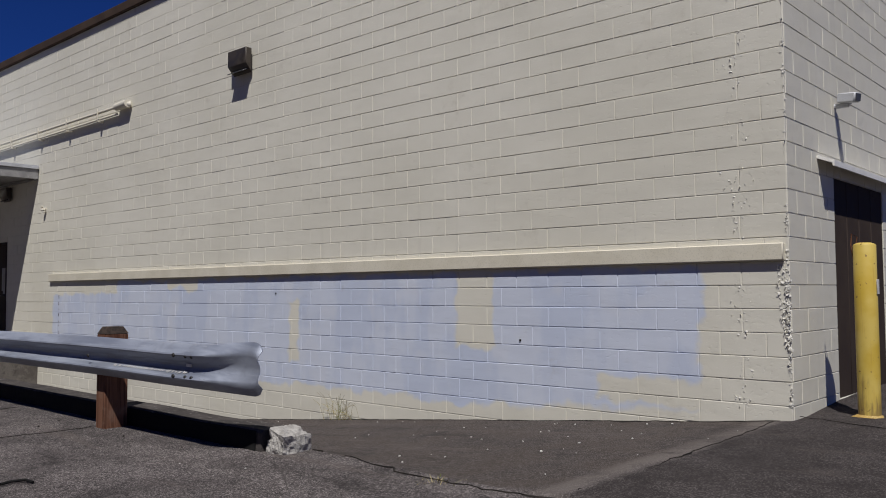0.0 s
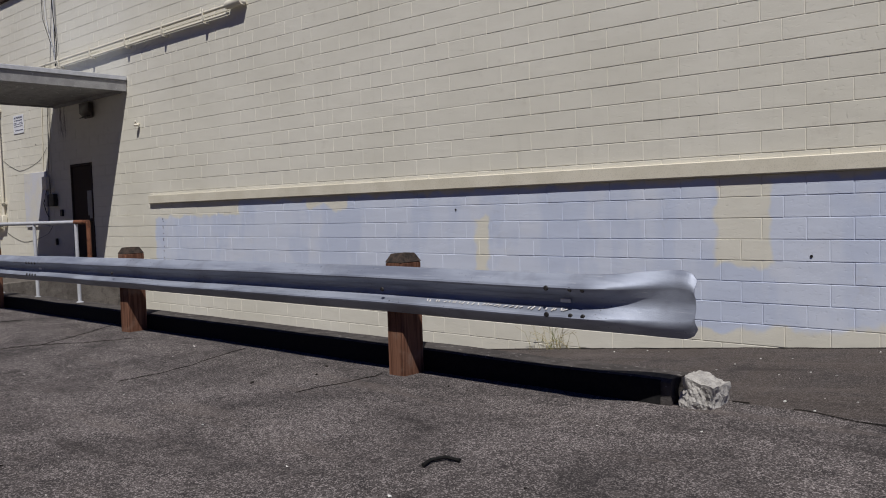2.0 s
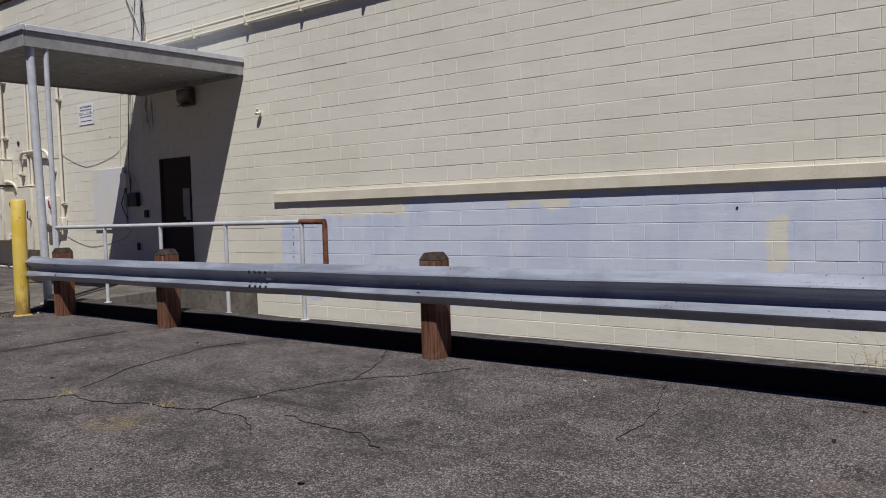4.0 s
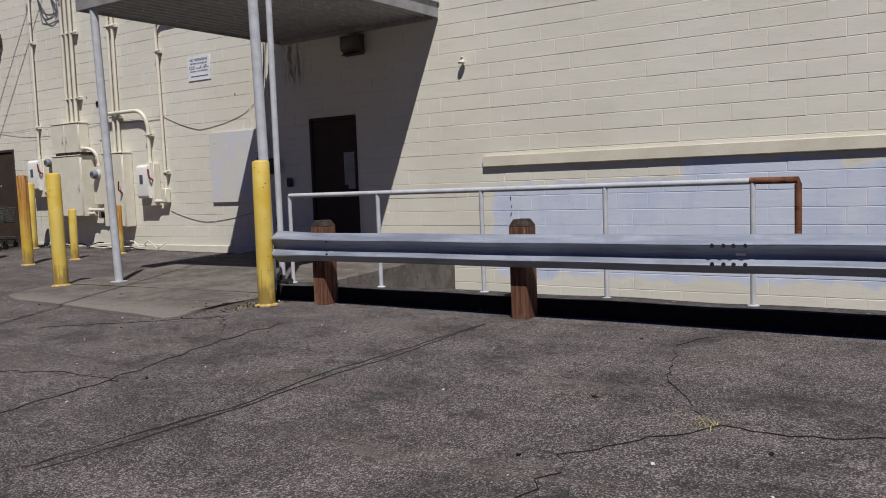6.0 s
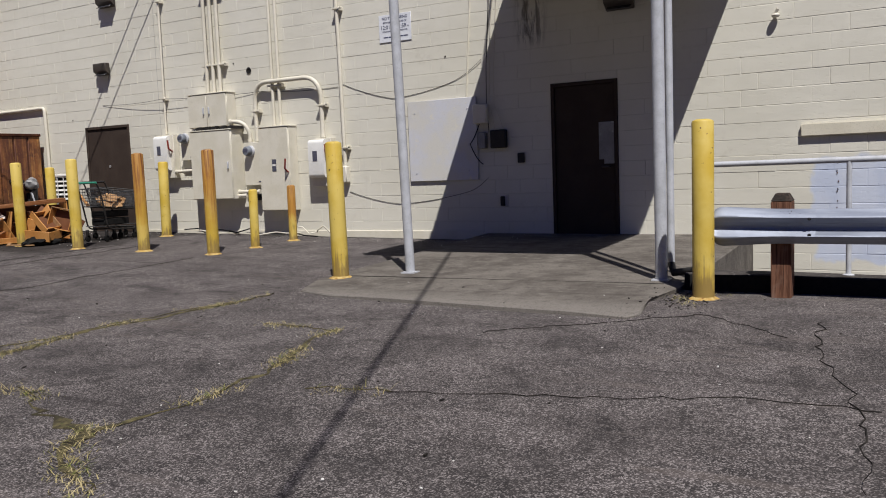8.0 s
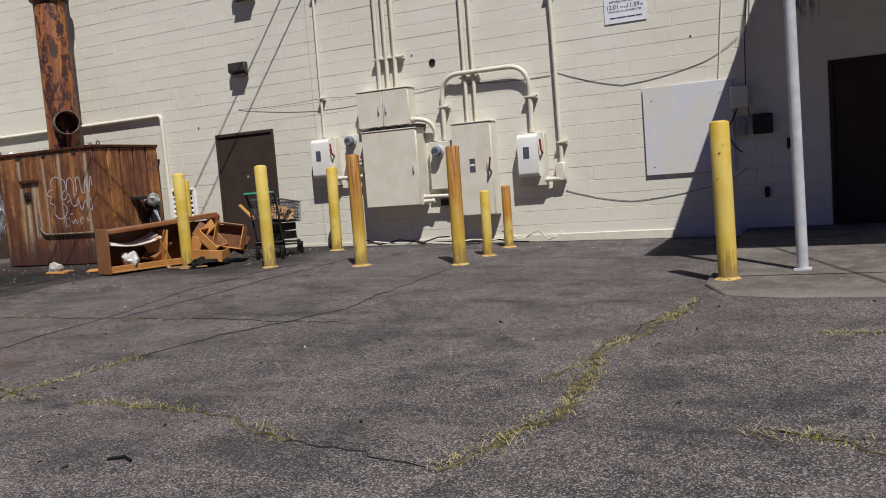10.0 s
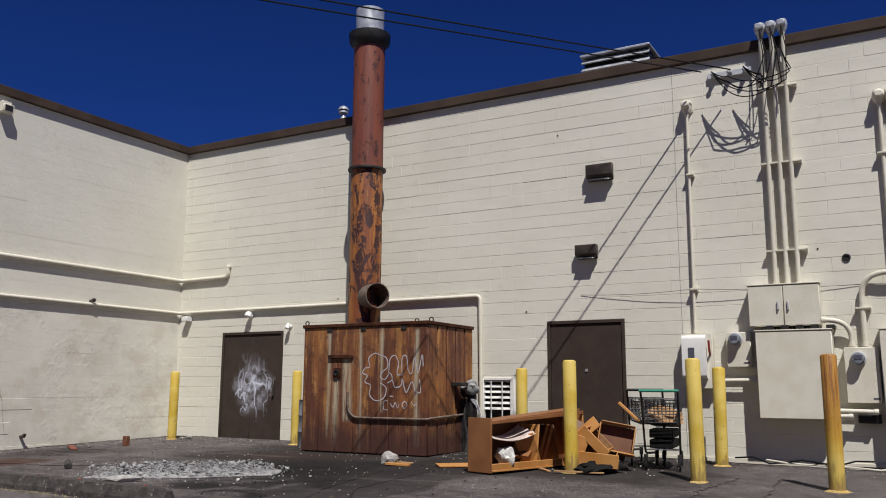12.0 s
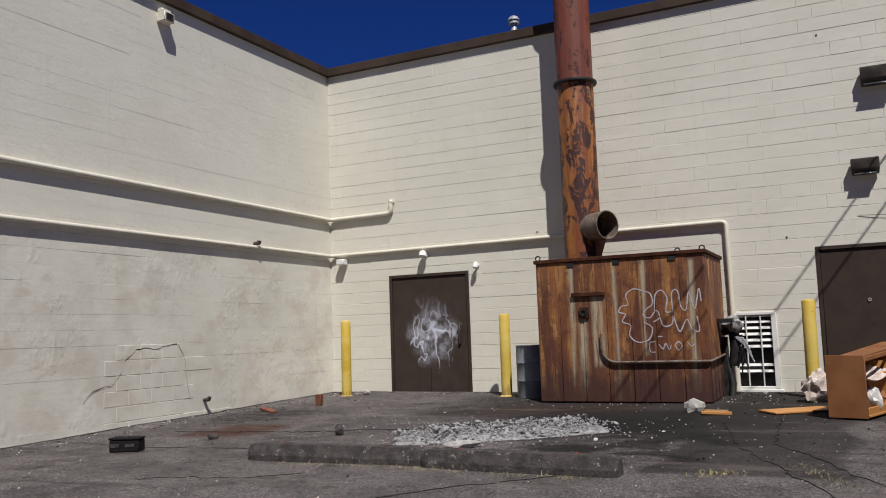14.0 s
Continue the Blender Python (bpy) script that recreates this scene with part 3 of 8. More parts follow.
def build_ground():
    def lines(cuts):
        out = []
        for a, b, s in cuts:
            n = max(1, round((b - a) / s))
            out += [a + (b - a) * i / n for i in range(n)]
        return out + [cuts[-1][1]]
    xs = lines([(-900, -200, 140), (-200, -60, 28), (-60, -40, 4), (-40, RAMP_X0 - 0.02, 0.5), (RAMP_X0 - 0.02, RAMP_X0, 1), (RAMP_X0, RAMP_X1, 0.5), (RAMP_X1, 2, 0.5), (2, 30, 4), (30, 200, 34), (200, 900, 140)])
    ys = lines([(-900, -200, 140), (-200, -30, 28), (-30, -9, 3), (-9, RAMP_Y0 - 0.02, 0.5), (RAMP_Y0 - 0.02, RAMP_Y0, 1), (RAMP_Y0, 7.2, 0.5), (7.2, 15, 1), (15, 60, 15), (60, 900, 140)])
    bm = B()
    grid = []
    for x in xs:
        row = []
        for y in ys:
            pit = RAMP_X0 - 0.001 <= x <= RAMP_X1 + 0.001 and RAMP_Y0 - 0.001 <= y < 7.6
            z = ramp_z(x) if pit else ground_z(x, y)
            if -60 < x < 20 and -30 < y < 12:
                z += 0.012 * noise.noise(Vector((x * 0.7, y * 0.7, 0))) + 0.004 * noise.noise(Vector((x * 2.3, y * 2.3, 5)))
            row.append(bm.verts.new((x, y, z)))
        grid.append(row)
    for a, b in zip(grid, grid[1:]):
        for j in range(len(ys) - 1):
            bm.faces.new((a[j], b[j], b[j + 1], a[j + 1]))
    ob = part("ground", bm, M_ASPHALT, smooth=False)
    return tagged(ob, "cracked grey asphalt yard with a sunken ramp", "ground", kind="structure")


build_ground()


# ---- walls ----
def minus(rects, hole):
    out = []
    hx0, hx1, hz0, hz1 = hole
    for x0, x1, z0, z1 in rects:
        if x1 <= hx0 or x0 >= hx1 or z1 <= hz0 or z0 >= hz1:
            out.append((x0, x1, z0, z1))
            continue
        if x0 < hx0:
            out.append((x0, hx0, z0, z1))
        if x1 > hx1:
            out.append((hx1, x1, z0, z1))
        a, b = max(x0, hx0), min(x1, hx1)
        if z0 < hz0:
            out.append((a, b, z0, hz0))
        if z1 > hz1:
            out.append((a, b, hz1, z1))
    return out


COURSE, PHASE = 0.2, 0.07


def block_rects(u0, u1, v0, v1, holes, merge, rng):
    """Blocks in running bond; some head joints are filled with paint."""
    out = []
    k = math.floor((v0 - PHASE) / COURSE)
    while PHASE + k * COURSE < v1:
        z0, z1 = max(v0, PHASE + k * COURSE), min(v1, PHASE + (k + 1) * COURSE)
        u = u1 - (0.2 if k % 2 else 0.4)
        end = u1
        row = []
        while end > u0 + 0.01:
            while rng.random() < merge(u, z0) and end - u < 1.3:
                u -= 0.4
            row.append((max(u0, u), end, z0, z1))
            end, u = max(u0, u), u - 0.4
        for h in holes:
            row = minus(row, h)
        out += [r for r in row if r[1] - r[0] > 0.03 and r[3] - r[2] > 0.03]
        k += 1
    return out


def block_geo(w, h, d, g=0.0035, b=0.003):
    """A block's face and bevelled edges: x across, z up, front towards -y."""
    w, h = w / 2 - g, h / 2 - g
    vs = [(-w, 0, -h), (w, 0, -h), (w, 0, h), (-w, 0, h), (-w + b, -d, -h + b), (w - b, -d, -h + b), (w - b, -d, h - b), (-w + b, -d, h - b)]
    fs = [(4, 5, 6, 7), (0, 1, 5, 4), (1, 2, 6, 5), (2, 3, 7, 6), (3, 0, 4, 7)]
    return vs, fs


def clad(wall, rects, place, depth, mat, near, rng, label, joint=lambda r: 0.0035):
    """Blocks on a wall: near ones as parts, the rest joined. place turns (u, v) to a matrix."""
    shared, vv, ff, count = {}, [], [], 0
    for r in rects:
        w, h = r[1] - r[0], r[3] - r[2]
        dd = depth(r) if callable(depth) else depth
        m = place((r[0] + r[1]) / 2, (r[2] + r[3]) / 2) @ pose(0, rng.uniform(-0.0012, 0.0012), 0)
        if near(r) and count < 300:
            key = (round(w, 3), round(h, 3), round(dd, 4))
            if key not in shared:
                me = bpy.data.meshes.new("block")
                vs, fs = block_geo(w, h, dd, joint(r))
                me.from_pydata(vs, [], fs)
                me.materials.append(mat)
                shared[key] = me
            ob = new("block", shared[key])
            ob.parent, ob.matrix_basis = wall, m
            count += 1
        else:
            vs, fs = block_geo(w, h, dd, joint(r))
            o = len(vv)
            vv += [tuple(m @ Vector(v)) for v in vs]
            ff += [tuple(i + o for i in f) for f in fs]
    me = bpy.data.meshes.new("blockwork")
    me.from_pydata(vv, [], ff)
    me.materials.append(mat)
    ob = new("blockwork", me)
    ob.parent = wall
    tagged(ob, label, kind="stuff")


TOP = 6.28
DOOR_C = (-19.95, -19.0, 0.27, 2.36)
DOOR_G = (-36.85, -35.28, 0.26, 2.34)
DOOR_B = (-29.84, -28.57, 0.27, 2.33)
LOUVRE = (-31.0, -30.46, 0.34, 1.43)
WALL_X0, WALL_X1 = -38.1, -2.44


def solid_wall(name, rects, y0, y1, mat, label, m=None):
    bm = B()
    for r in rects:
        box(bm, r[0], r[1], y0, y1, r[2], r[3], m=m)
    ob = part(name, bm, mat, smooth=False)
    return tagged(ob, label, "wall", kind="structure")


holes = [DOOR_C, DOOR_G, DOOR_B, LOUVRE]
rects = [(WALL_X0 - 0.3, WALL_X1 - 0.004, -1.6, TOP)]
for hole in holes:
    rects = minus(rects, hole)
wall_long = solid_wall("wall_north", rects, WALL_Y + 0.005, WALL_Y + 0.26, M_WALL, "long cream-painted concrete block wall with a bluish touch-up patch")

RIGHT_DOOR = (8.2, 9.85, 0.22, 2.28)
rects_e = minus([(WALL_Y + 0.26, 26.0, -0.3, TOP)], RIGHT_DOOR) + [(WALL_Y + 0.006, WALL_Y + 0.26, -0.3, TOP)]
wall_east = solid_wall("wall_east", rects_e, -0.255, -0.005, M_WALL, "cream-painted concrete block return wall with a brown door", m=pose(WALL_X1, 0, 0) @ Matrix(((0, 1, 0, 0), (1, 0, 0, 0), (0, 0, 1, 0), (0, 0, 0, 1))))

wall_west = solid_wall("wall_west", [(-14.0, WALL_Y + 0.26, -0.3, TOP)], -0.255, -0.004, M_WALL_W, "cream-painted rough block wall closing the yard", m=pose(WALL_X0, 0, 0) @ Matrix(((0, 1, 0, 0), (1, 0, 0, 0), (0, 0, 1, 0), (0, 0, 0, 1))))
# unseen wall added to the south: hides low sky, so shaded sides get less blue fill
M_SKY_BLOCKER = grainy("sky_blocker_brown", (0.13, 0.1, 0.075), (0.18, 0.14, 0.1), 3, 0.9)
solid_wall("wall_south", [(-95.0, 60.0, -0.5, 16.0)], -36.3, -36.0, M_SKY_BLOCKER, "plain brown unseen wall added to block low sky light")
back = solid_wall("wall_back", [(WALL_X0 - 12, WALL_X1, -0.3, TOP)], 25.7, 26.0, M_WALL, "plain rear wall of the building")
bm = B()
box(bm, WALL_X0 - 12, WALL_X1 - 0.02, WALL_Y + 0.02, 25.98, TOP - 0.35, TOP - 0.1)
box(bm, WALL_X0 - 12, WALL_X0 - 0.02, -13.9, WALL_Y + 0.02, TOP - 0.35, TOP - 0.1)
tagged(part("roof", bm, M_CURB, smooth=False), "flat roof behind the parapet", "roof", kind="structure")

# coping along the parapet
bm = B()
for x0, x1, y0, y1 in ((WALL_X0 - 0.05, WALL_X1 + 0.07, WALL_Y - 0.07, WALL_Y + 0.32), ):
    box(bm, x0, x1, y0, y1, TOP - 0.06, TOP + 0.1, 0.01)
tagged(part("coping", bm, M_COPING), "brown sheet-metal coping on the parapet", "coping", kind="structure")
bm = B()
box(bm, WALL_X0 - 0.32, WALL_X0 + 0.07, -14.0, WALL_Y - 0.072, TOP - 0.06, TOP + 0.1, 0.01)
tagged(part("coping", bm, M_COPING), "brown sheet-metal coping on the parapet", "coping", kind="structure")
bm = B()
box(bm, WALL_X1 - 0.32, WALL_X1 + 0.07, WALL_Y + 0.322, 26.0, TOP - 0.06, TOP + 0.1, 0.01)
tagged(part("coping", bm, M_COPING), "brown sheet-metal coping on the parapet", "coping", kind="structure")


# ---- landing, kerb, canopy ----
def landing_z(y):
    return 0.128 + 0.036 * max(y - 2.4, 0)


def build_landing():
    bm = B()
    outline = [(-20.98, 2.95), (-20.75, 2.42), (-20.3, 2.27), (-19.6, 2.22), (-18.9, 2.16), (-18.3, 2.1), (-17.85, 2.08), (-17.36, 2.04), (-17.3, 2.2), (-17.4, 2.75), (-17.3, 3.3), (-17.3, WALL_Y + 0.004), (-21.0, WALL_Y + 0.004)]
    top, low = [], []
    for x, y in outline:
        top.append(bm.verts.new((x, y, landing_z(y))))
        low.append(bm.verts.new((x, y, -1.5 if x > -17.5 and y > 3.2 else -0.1)))
    bm.faces.new(top)
    for i in range(len(top)):
        j = (i + 1) % len(top)
        bm.faces.new((top[i], top[j], low[j], low[i]))
    bmesh.ops.bevel(bm, geom=[e for e in bm.edges if e.verts[0] in top and e.verts[1] in top], offset=0.012, segments=1, affect="EDGES")
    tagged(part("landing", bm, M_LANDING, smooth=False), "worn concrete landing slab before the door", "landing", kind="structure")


build_landing()

bm = B()
rng = random.Random(4)
n = 60
rows = []
for i in range(n + 1):
    x = -17.28 + (12.46) * i / n
    w = 0.01 * noise.noise(Vector((x * 2, 0, 0)))
    t = 0.27 + 0.012 * noise.noise(Vector((x * 1.3, 7, 0)))
    rows.append([bm.verts.new(p) for p in ((x, 3.45 + w, 0.0), (x, 3.46 + w, t - 0.02), (x, 3.48 + w, t), (x, 3.72, t - 0.005), (x, 3.745, t - 0.03), (x, 3.75, ramp_z(x) - 0.1))])
for a, b in zip(rows, rows[1:]):
    for j in range(5):
        bm.faces.new((a[j], b[j], b[j + 1], a[j + 1]))
bm.faces.new(rows[0])
bm.faces.new(rows[-1])
kerb = tagged(part("kerb", bm, M_CURB), "grey concrete kerb along the edge of the ramp, front shade painted black", "kerb", kind="structure")
# thin black strip: shade of the kerb's front, put in as colour
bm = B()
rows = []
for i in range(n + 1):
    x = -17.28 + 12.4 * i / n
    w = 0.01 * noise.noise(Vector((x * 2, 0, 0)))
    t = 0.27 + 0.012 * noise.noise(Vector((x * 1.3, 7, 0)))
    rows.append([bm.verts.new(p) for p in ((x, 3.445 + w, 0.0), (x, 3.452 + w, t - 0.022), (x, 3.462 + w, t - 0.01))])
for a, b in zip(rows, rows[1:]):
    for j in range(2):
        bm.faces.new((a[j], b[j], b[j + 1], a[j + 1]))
part("tarred_face", bm, M_RUBBER_SHADE, kerb, "black strip painting shade on the front face")

bm = B()
bmesh.ops.create_cube(bm, size=1.0)
bmesh.ops.subdivide_edges(bm, edges=list(bm.edges), cuts=13, use_grid_fill=True)
for v in bm.verts:
    p = v.co.copy()
    n = p.normalized() * 0.62
    p = p.lerp(n, 0.22)
    rough = 0.2 * noise.noise(p * 2.6 + Vector((3, 1, 7))) + 0.13 * noise.noise(p * 6) + 0.07 * noise.noise(p * 15)
    p *= 1 + rough
    v.co = (-4.69 + p.x * 0.18 + 0.03 * p.z, 3.59 + p.y * 0.24, 0.15 + p.z * 0.25 - 0.05 * p.x)
tagged(part("broken_kerb_end", bm, M_CHALK, smooth=False), "pale broken end of the concrete kerb", "rubble")


def build_canopy():
    x0, x1, y0, y1, z0, z1 = -20.5, -17.42, 3.42, WALL_Y - 0.012, 3.58, 3.86
    c = thing("canopy", "flat grey steel canopy over the door, with ribbed underside", "canopy", (-18.96, 5.2, 0.2))
    inv = Matrix.Translation(-c.location)

    def add(name, bm, mat, label=""):
        bmesh.ops.transform(bm, matrix=inv, verts=bm.verts)
        return part(name, bm, mat, c, label)
    bm = B()
    step = 0.15
    k = 0
    prof = []
    x = x0 + 0.03
    while x < x1 - 0.03:
        for dx, dz in ((0, 0), (0.03, 0.045), (0.09, 0.045), (0.12, 0)):
            if x + dx < x1 - 0.03:
                prof.append((x + dx, z0 + 0.03 + dz))
        x += step
    a = [bm.verts.new((px, y0 + 0.03, pz)) for px, pz in prof]
    b = [bm.verts.new((px, y1 - 0.02, pz)) for px, pz in prof]
    a2 = [bm.verts.new((px, y0 + 0.03, z0 + 0.12)) for px, pz in prof]
    b2 = [bm.verts.new((px, y1 - 0.02, z0 + 0.12)) for px, pz in prof]
    for i in range(len(a) - 1):
        bm.faces.new((a[i], a[i + 1], b[i + 1], b[i]))
        bm.faces.new((a2[i], b2[i], b2[i + 1], a2[i + 1]))
    add("ribbed_deck", bm, M_FASCIA, "grey ribbed steel deck")
    for nm, q in (("fascia", (x0, x1, y0, y0 + 0.025)), ("fascia", (x0, x0 + 0.025, y0 + 0.027, y1)), ("fascia", (x1 - 0.025, x1, y0 + 0.027, y1))):
        bm = B()
        box(bm, *q, z0, z1 - 0.08, 0.004)
        add(nm, bm, M_FASCIA)
        bm = B()
        g = 0.03
        box(bm, q[0] - (g if q[0] == x0 or q[1] - q[0] > 1 else 0), q[1] + (g if q[1] == x1 else 0), q[2] - (g if q[2] == y0 else 0.0), q[3], z1 - 0.078, z1, 0.006)
        add("drip_edge", bm, M_GREYPAINT, "paler folded drip edge")
    bm = B()
    box(bm, x0 + 0.03, x1 - 0.03, y0 + 0.03, y1, z0 + 0.16, z0 + 0.24)
    add("roof_sheet", bm, M_GALV)
    bm = B()
    box(bm, x0 + 0.05, x1 - 0.05, y1 - 0.06, y1 - 0.02, z0 - 0.02, z0 + 0.05)
    add("wall_angle", bm, M_FASCIA)
    for px, py, tx, r in ((-17.53, 3.63, -17.52, 0.055), (-17.47, 3.74, -17.47, 0.034), (-20.19, 3.56, -20.22, 0.05)):
        zb = landing_z(py)
        bm = B()
        if r > 0.04:
            tube(bm, [(px, py, zb), (tx, py - 0.08, z0 + 0.04)], r, 14)
            box(bm, px - 0.075, px + 0.075, py - 0.075, py + 0.075, zb - 0.01, zb + 0.012)
        else:
            tube(bm, [(px, py, zb + 0.1), (tx, py, z0 - 0.25), (tx, py, z0 + 0.03)], r, 12)
        add("pole" if r > 0.04 else "downpipe", bm, M_GREYPAINT)
    bm = B()
    tube(bm, [(-17.47, 3.74, landing_z(3.7) + 0.14), (-17.42, 3.64, landing_z(3.6) + 0.07), (-17.12, 3.5, 0.3)], 0.035, 10)
    add("drain_elbow", bm, M_DARK, "black drain elbow")


build_canopy()


# ---- guard rail ----
def build_guard_rail():
    g = thing("guard_rail", "galvanised W-beam guard rail, scuffed, on red-brown timber posts", "guard rail", (-10.6, 3.1, 0.1))
    inv = Matrix.Translation(-g.location)
    prof = [(0.0, -0.138), (-0.014, -0.132), (-0.06, -0.098), (-0.08, -0.083), (-0.085, -0.073), (-0.08, -0.064), (-0.01, -0.026), (0.0, -0.007),
            (0.0, 0.007), (-0.01, 0.026), (-0.08, 0.064), (-0.085, 0.073), (-0.08, 0.083), (-0.06, 0.098), (-0.014, 0.132), (0.0, 0.138)]

    def rise(x):
        """Nought at the door's end of the rail, one at the open end."""
        return min(max((x + 13.0) / 5.0, 0.0), 1.0)

    def beam(xa, xb, off, flare=None):
        bm = B()
        n = max(6, int(abs(xb - xa) / (0.02 if flare else 0.12)))
        rings = []
        for i in range(n + 1):
            x = xa + (xb - xa) * i / n
            s = 0.0
            if flare:
                s = min(max((x - flare[0]) / (flare[1] - flare[0]), 0), 1)
                s = s * s * (3 - 2 * s)
            sag = 0.008 * noise.noise(Vector((x * 0.8, 3, 0)))
            ring = []
            for dy, dz in prof:
                dyy = dy * (1 - (0.78 if xb > -10 else 0.3) * s) - 0.05 * s * (1 if abs(dz) < 0.11 else 0.6)
                e = min(max(1 - abs(xb - x) / 0.09, 0), 1) if flare else 0.0
                ring.append((x, 3.2 + off + dyy + (0.13 * s if xb > -10 else 0.0), 0.698 + 0.017 * rise(x) + sag + dz * (1 + 0.13 * rise(x)) * (1 + 0.16 * s) * (1 - 0.3 * (1 - (1 - e * e) ** 0.5))))
            rings.append(ring)
        f = [[bm.verts.new(p) for p in r] for r in rings]
        k = [[bm.verts.new((p[0], p[1] + 0.005, p[2])) for p in r] for r in rings]
        m = len(prof)
        for i in range(n):
            for j in range(m - 1):
                bm.faces.new((f[i][j], f[i + 1][j], f[i + 1][j + 1], f[i][j + 1]))
                bm.faces.new((k[i][j], k[i][j + 1], k[i + 1][j + 1], k[i + 1][j]))
            for j in (0, m - 1):
                bm.faces.new((f[i][j], k[i][j], k[i + 1][j], f[i + 1][j]))
        for i in (0, n):
            for j in range(m - 1):
                bm.faces.new((f[i][j], f[i][j + 1], k[i][j + 1], k[i][j]))
        bmesh.ops.transform(bm, matrix=inv, verts=bm.verts)
        return bm
    part("beam", beam(-12.47, -5.1, 0.0), M_GALV, g, smooth=False)
    part("beam", beam(-16.3, -12.3, -0.006), M_GALV, g, smooth=False)
    part("end_wing", beam(-5.26, -4.58, -0.012, (-5.15, -4.66)), M_GALV, g, "flared and dented galvanised end wing")
    part("end_wing", beam(-16.2, -16.97, -0.012, (-16.4, -16.95)), M_GALV, g, "flared galvanised end wing")
    for x in (-6.73, -10.54, -14.22, -16.46):
        bm = B()
        zt = 0.955
        box(bm, x - 0.077, x + 0.077, 3.22, 3.42, -0.3, zt - 0.06, 0.008)
        bmesh.ops.transform(bm, matrix=inv, verts=bm.verts)
        p = part("post", bm, M_POSTWOOD, g, "red-brown stained timber post")
        bm = B()
        a = [bm.verts.new((x + sx * 0.077, 3.32 + sy * 0.1, zt - 0.0595)) for sx, sy in ((-1, -1), (1, -1), (1, 1), (-1, 1))]
        b = [bm.verts.new((x + sx * 0.046, 3.32 + sy * 0.068, zt)) for sx, sy in ((-1, -1), (1, -1), (1, 1), (-1, 1))]
        for i in range(4):
            bm.faces.new((a[i], a[(i + 1) % 4], b[(i + 1) % 4], b[i]))
        bm.faces.new(b)
        bm.faces.new(a)
        bmesh.ops.transform(bm, matrix=inv, verts=bm.verts)
        part("post_cap", bm, M_POSTTOP, p, "weathered chamfered post top", smooth=False)
    for x in (-5.16, -5.24, -5.4, -12.35, -12.43, -12.5, -12.58, -16.24, -6.73, -10.54):
        for dz in (0.066, -0.066):
            if x in (-6.73, -10.54) and dz < 0:
                continue
            bm = B()
            lathe(bm, [(0.014, 0), (0.016, 0.004), (0.012, 0.012)], 10)
            bmesh.ops.transform(bm, matrix=inv @ pose(x, 3.2 - 0.083, 0.698 + 0.017 * rise(x) + dz * (1 + 0.13 * rise(x)) + (0.0 if x not in (-6.73, -10.54) else -0.066), 90, 0, 0), verts=bm.verts)
            part("bolt", bm, M_DARK, g)
    for x, y in ((-5.32, 3.194), (-12.4, 3.192)):
        bm = B()
        box(bm, x - 0.035, x + 0.035, y - 0.006, y, 0.687 + 0.017 * rise(x), 0.709 + 0.017 * rise(x), 0.002)
        bmesh.ops.transform(bm, matrix=inv, verts=bm.verts)
        part("reflector_tab", bm, M_WHITE, g, "small white slotted washer")
    # unreadable chalk scrawl on the lower bulge, as short slanting bars
    r = random.Random(7)
    x = -6.35
    while x < -5.3:
        w = r.uniform(0.012, 0.045)
        for k in range(2):
            bm = B()
            box(bm, -0.004, 0.004, -0.005, -0.0012, -r.uniform(0.008, 0.018), r.uniform(0.008, 0.018), m=pose(x + k * w, 3.152, 0.664, -58, 0, 0) @ pose(0, 0, 0, 0, r.choice((-25, 0, 20, 60)), 0))
            bmesh.ops.transform(bm, matrix=inv, verts=bm.verts)
            part("chalk_bar", bm, M_LITTER, g, "pale scratched scrawl")
        x += w + r.uniform(0.02, 0.06)


build_guard_rail()


def build_handrail():
    h = thing("handrail", "grey painted pipe handrail along the ramp, end post rusty", "handrail", (-14.6, 3.6, 0.27))
    inv = Matrix.Translation(-h.location)

    def add(name, bm, mat, label=""):
        bmesh.ops.transform(bm, matrix=inv, verts=bm.verts)
        part(name, bm, mat, h, label)
    y, z = 3.63, 1.2
    add("top_rail", tube(B(), [(-17.2, y, z), (-12.44, y, z + 0.01)], 0.024, 12), M_GREYPAINT)
    add("end_loop", tube(B(), arc((-12.44, y, z + 0.012), (-12.1, y, z + 0.014), (-12.1, y, z + 0.01), 1) + [(-12.1, y, z - 0.02), (-12.1, y, 0.8)], 0.026, 12), M_RUSTPIPE, "rust-brown end post and bend")
    for x in (-17.2, -16.0, -14.8, -13.6, -12.42):
        bm = tube(B(), [(x, y, 0.2), (x, y, z)], 0.021, 12)
        add("post", bm, M_GREYPAINT)
        bm = B()
        lathe(bm, [(0.045, 0.0), (0.045, 0.008), (0.03, 0.014)], 12, (x, y, 0.262))
        add("base_flange", bm, M_GREYPAINT)


build_handrail()


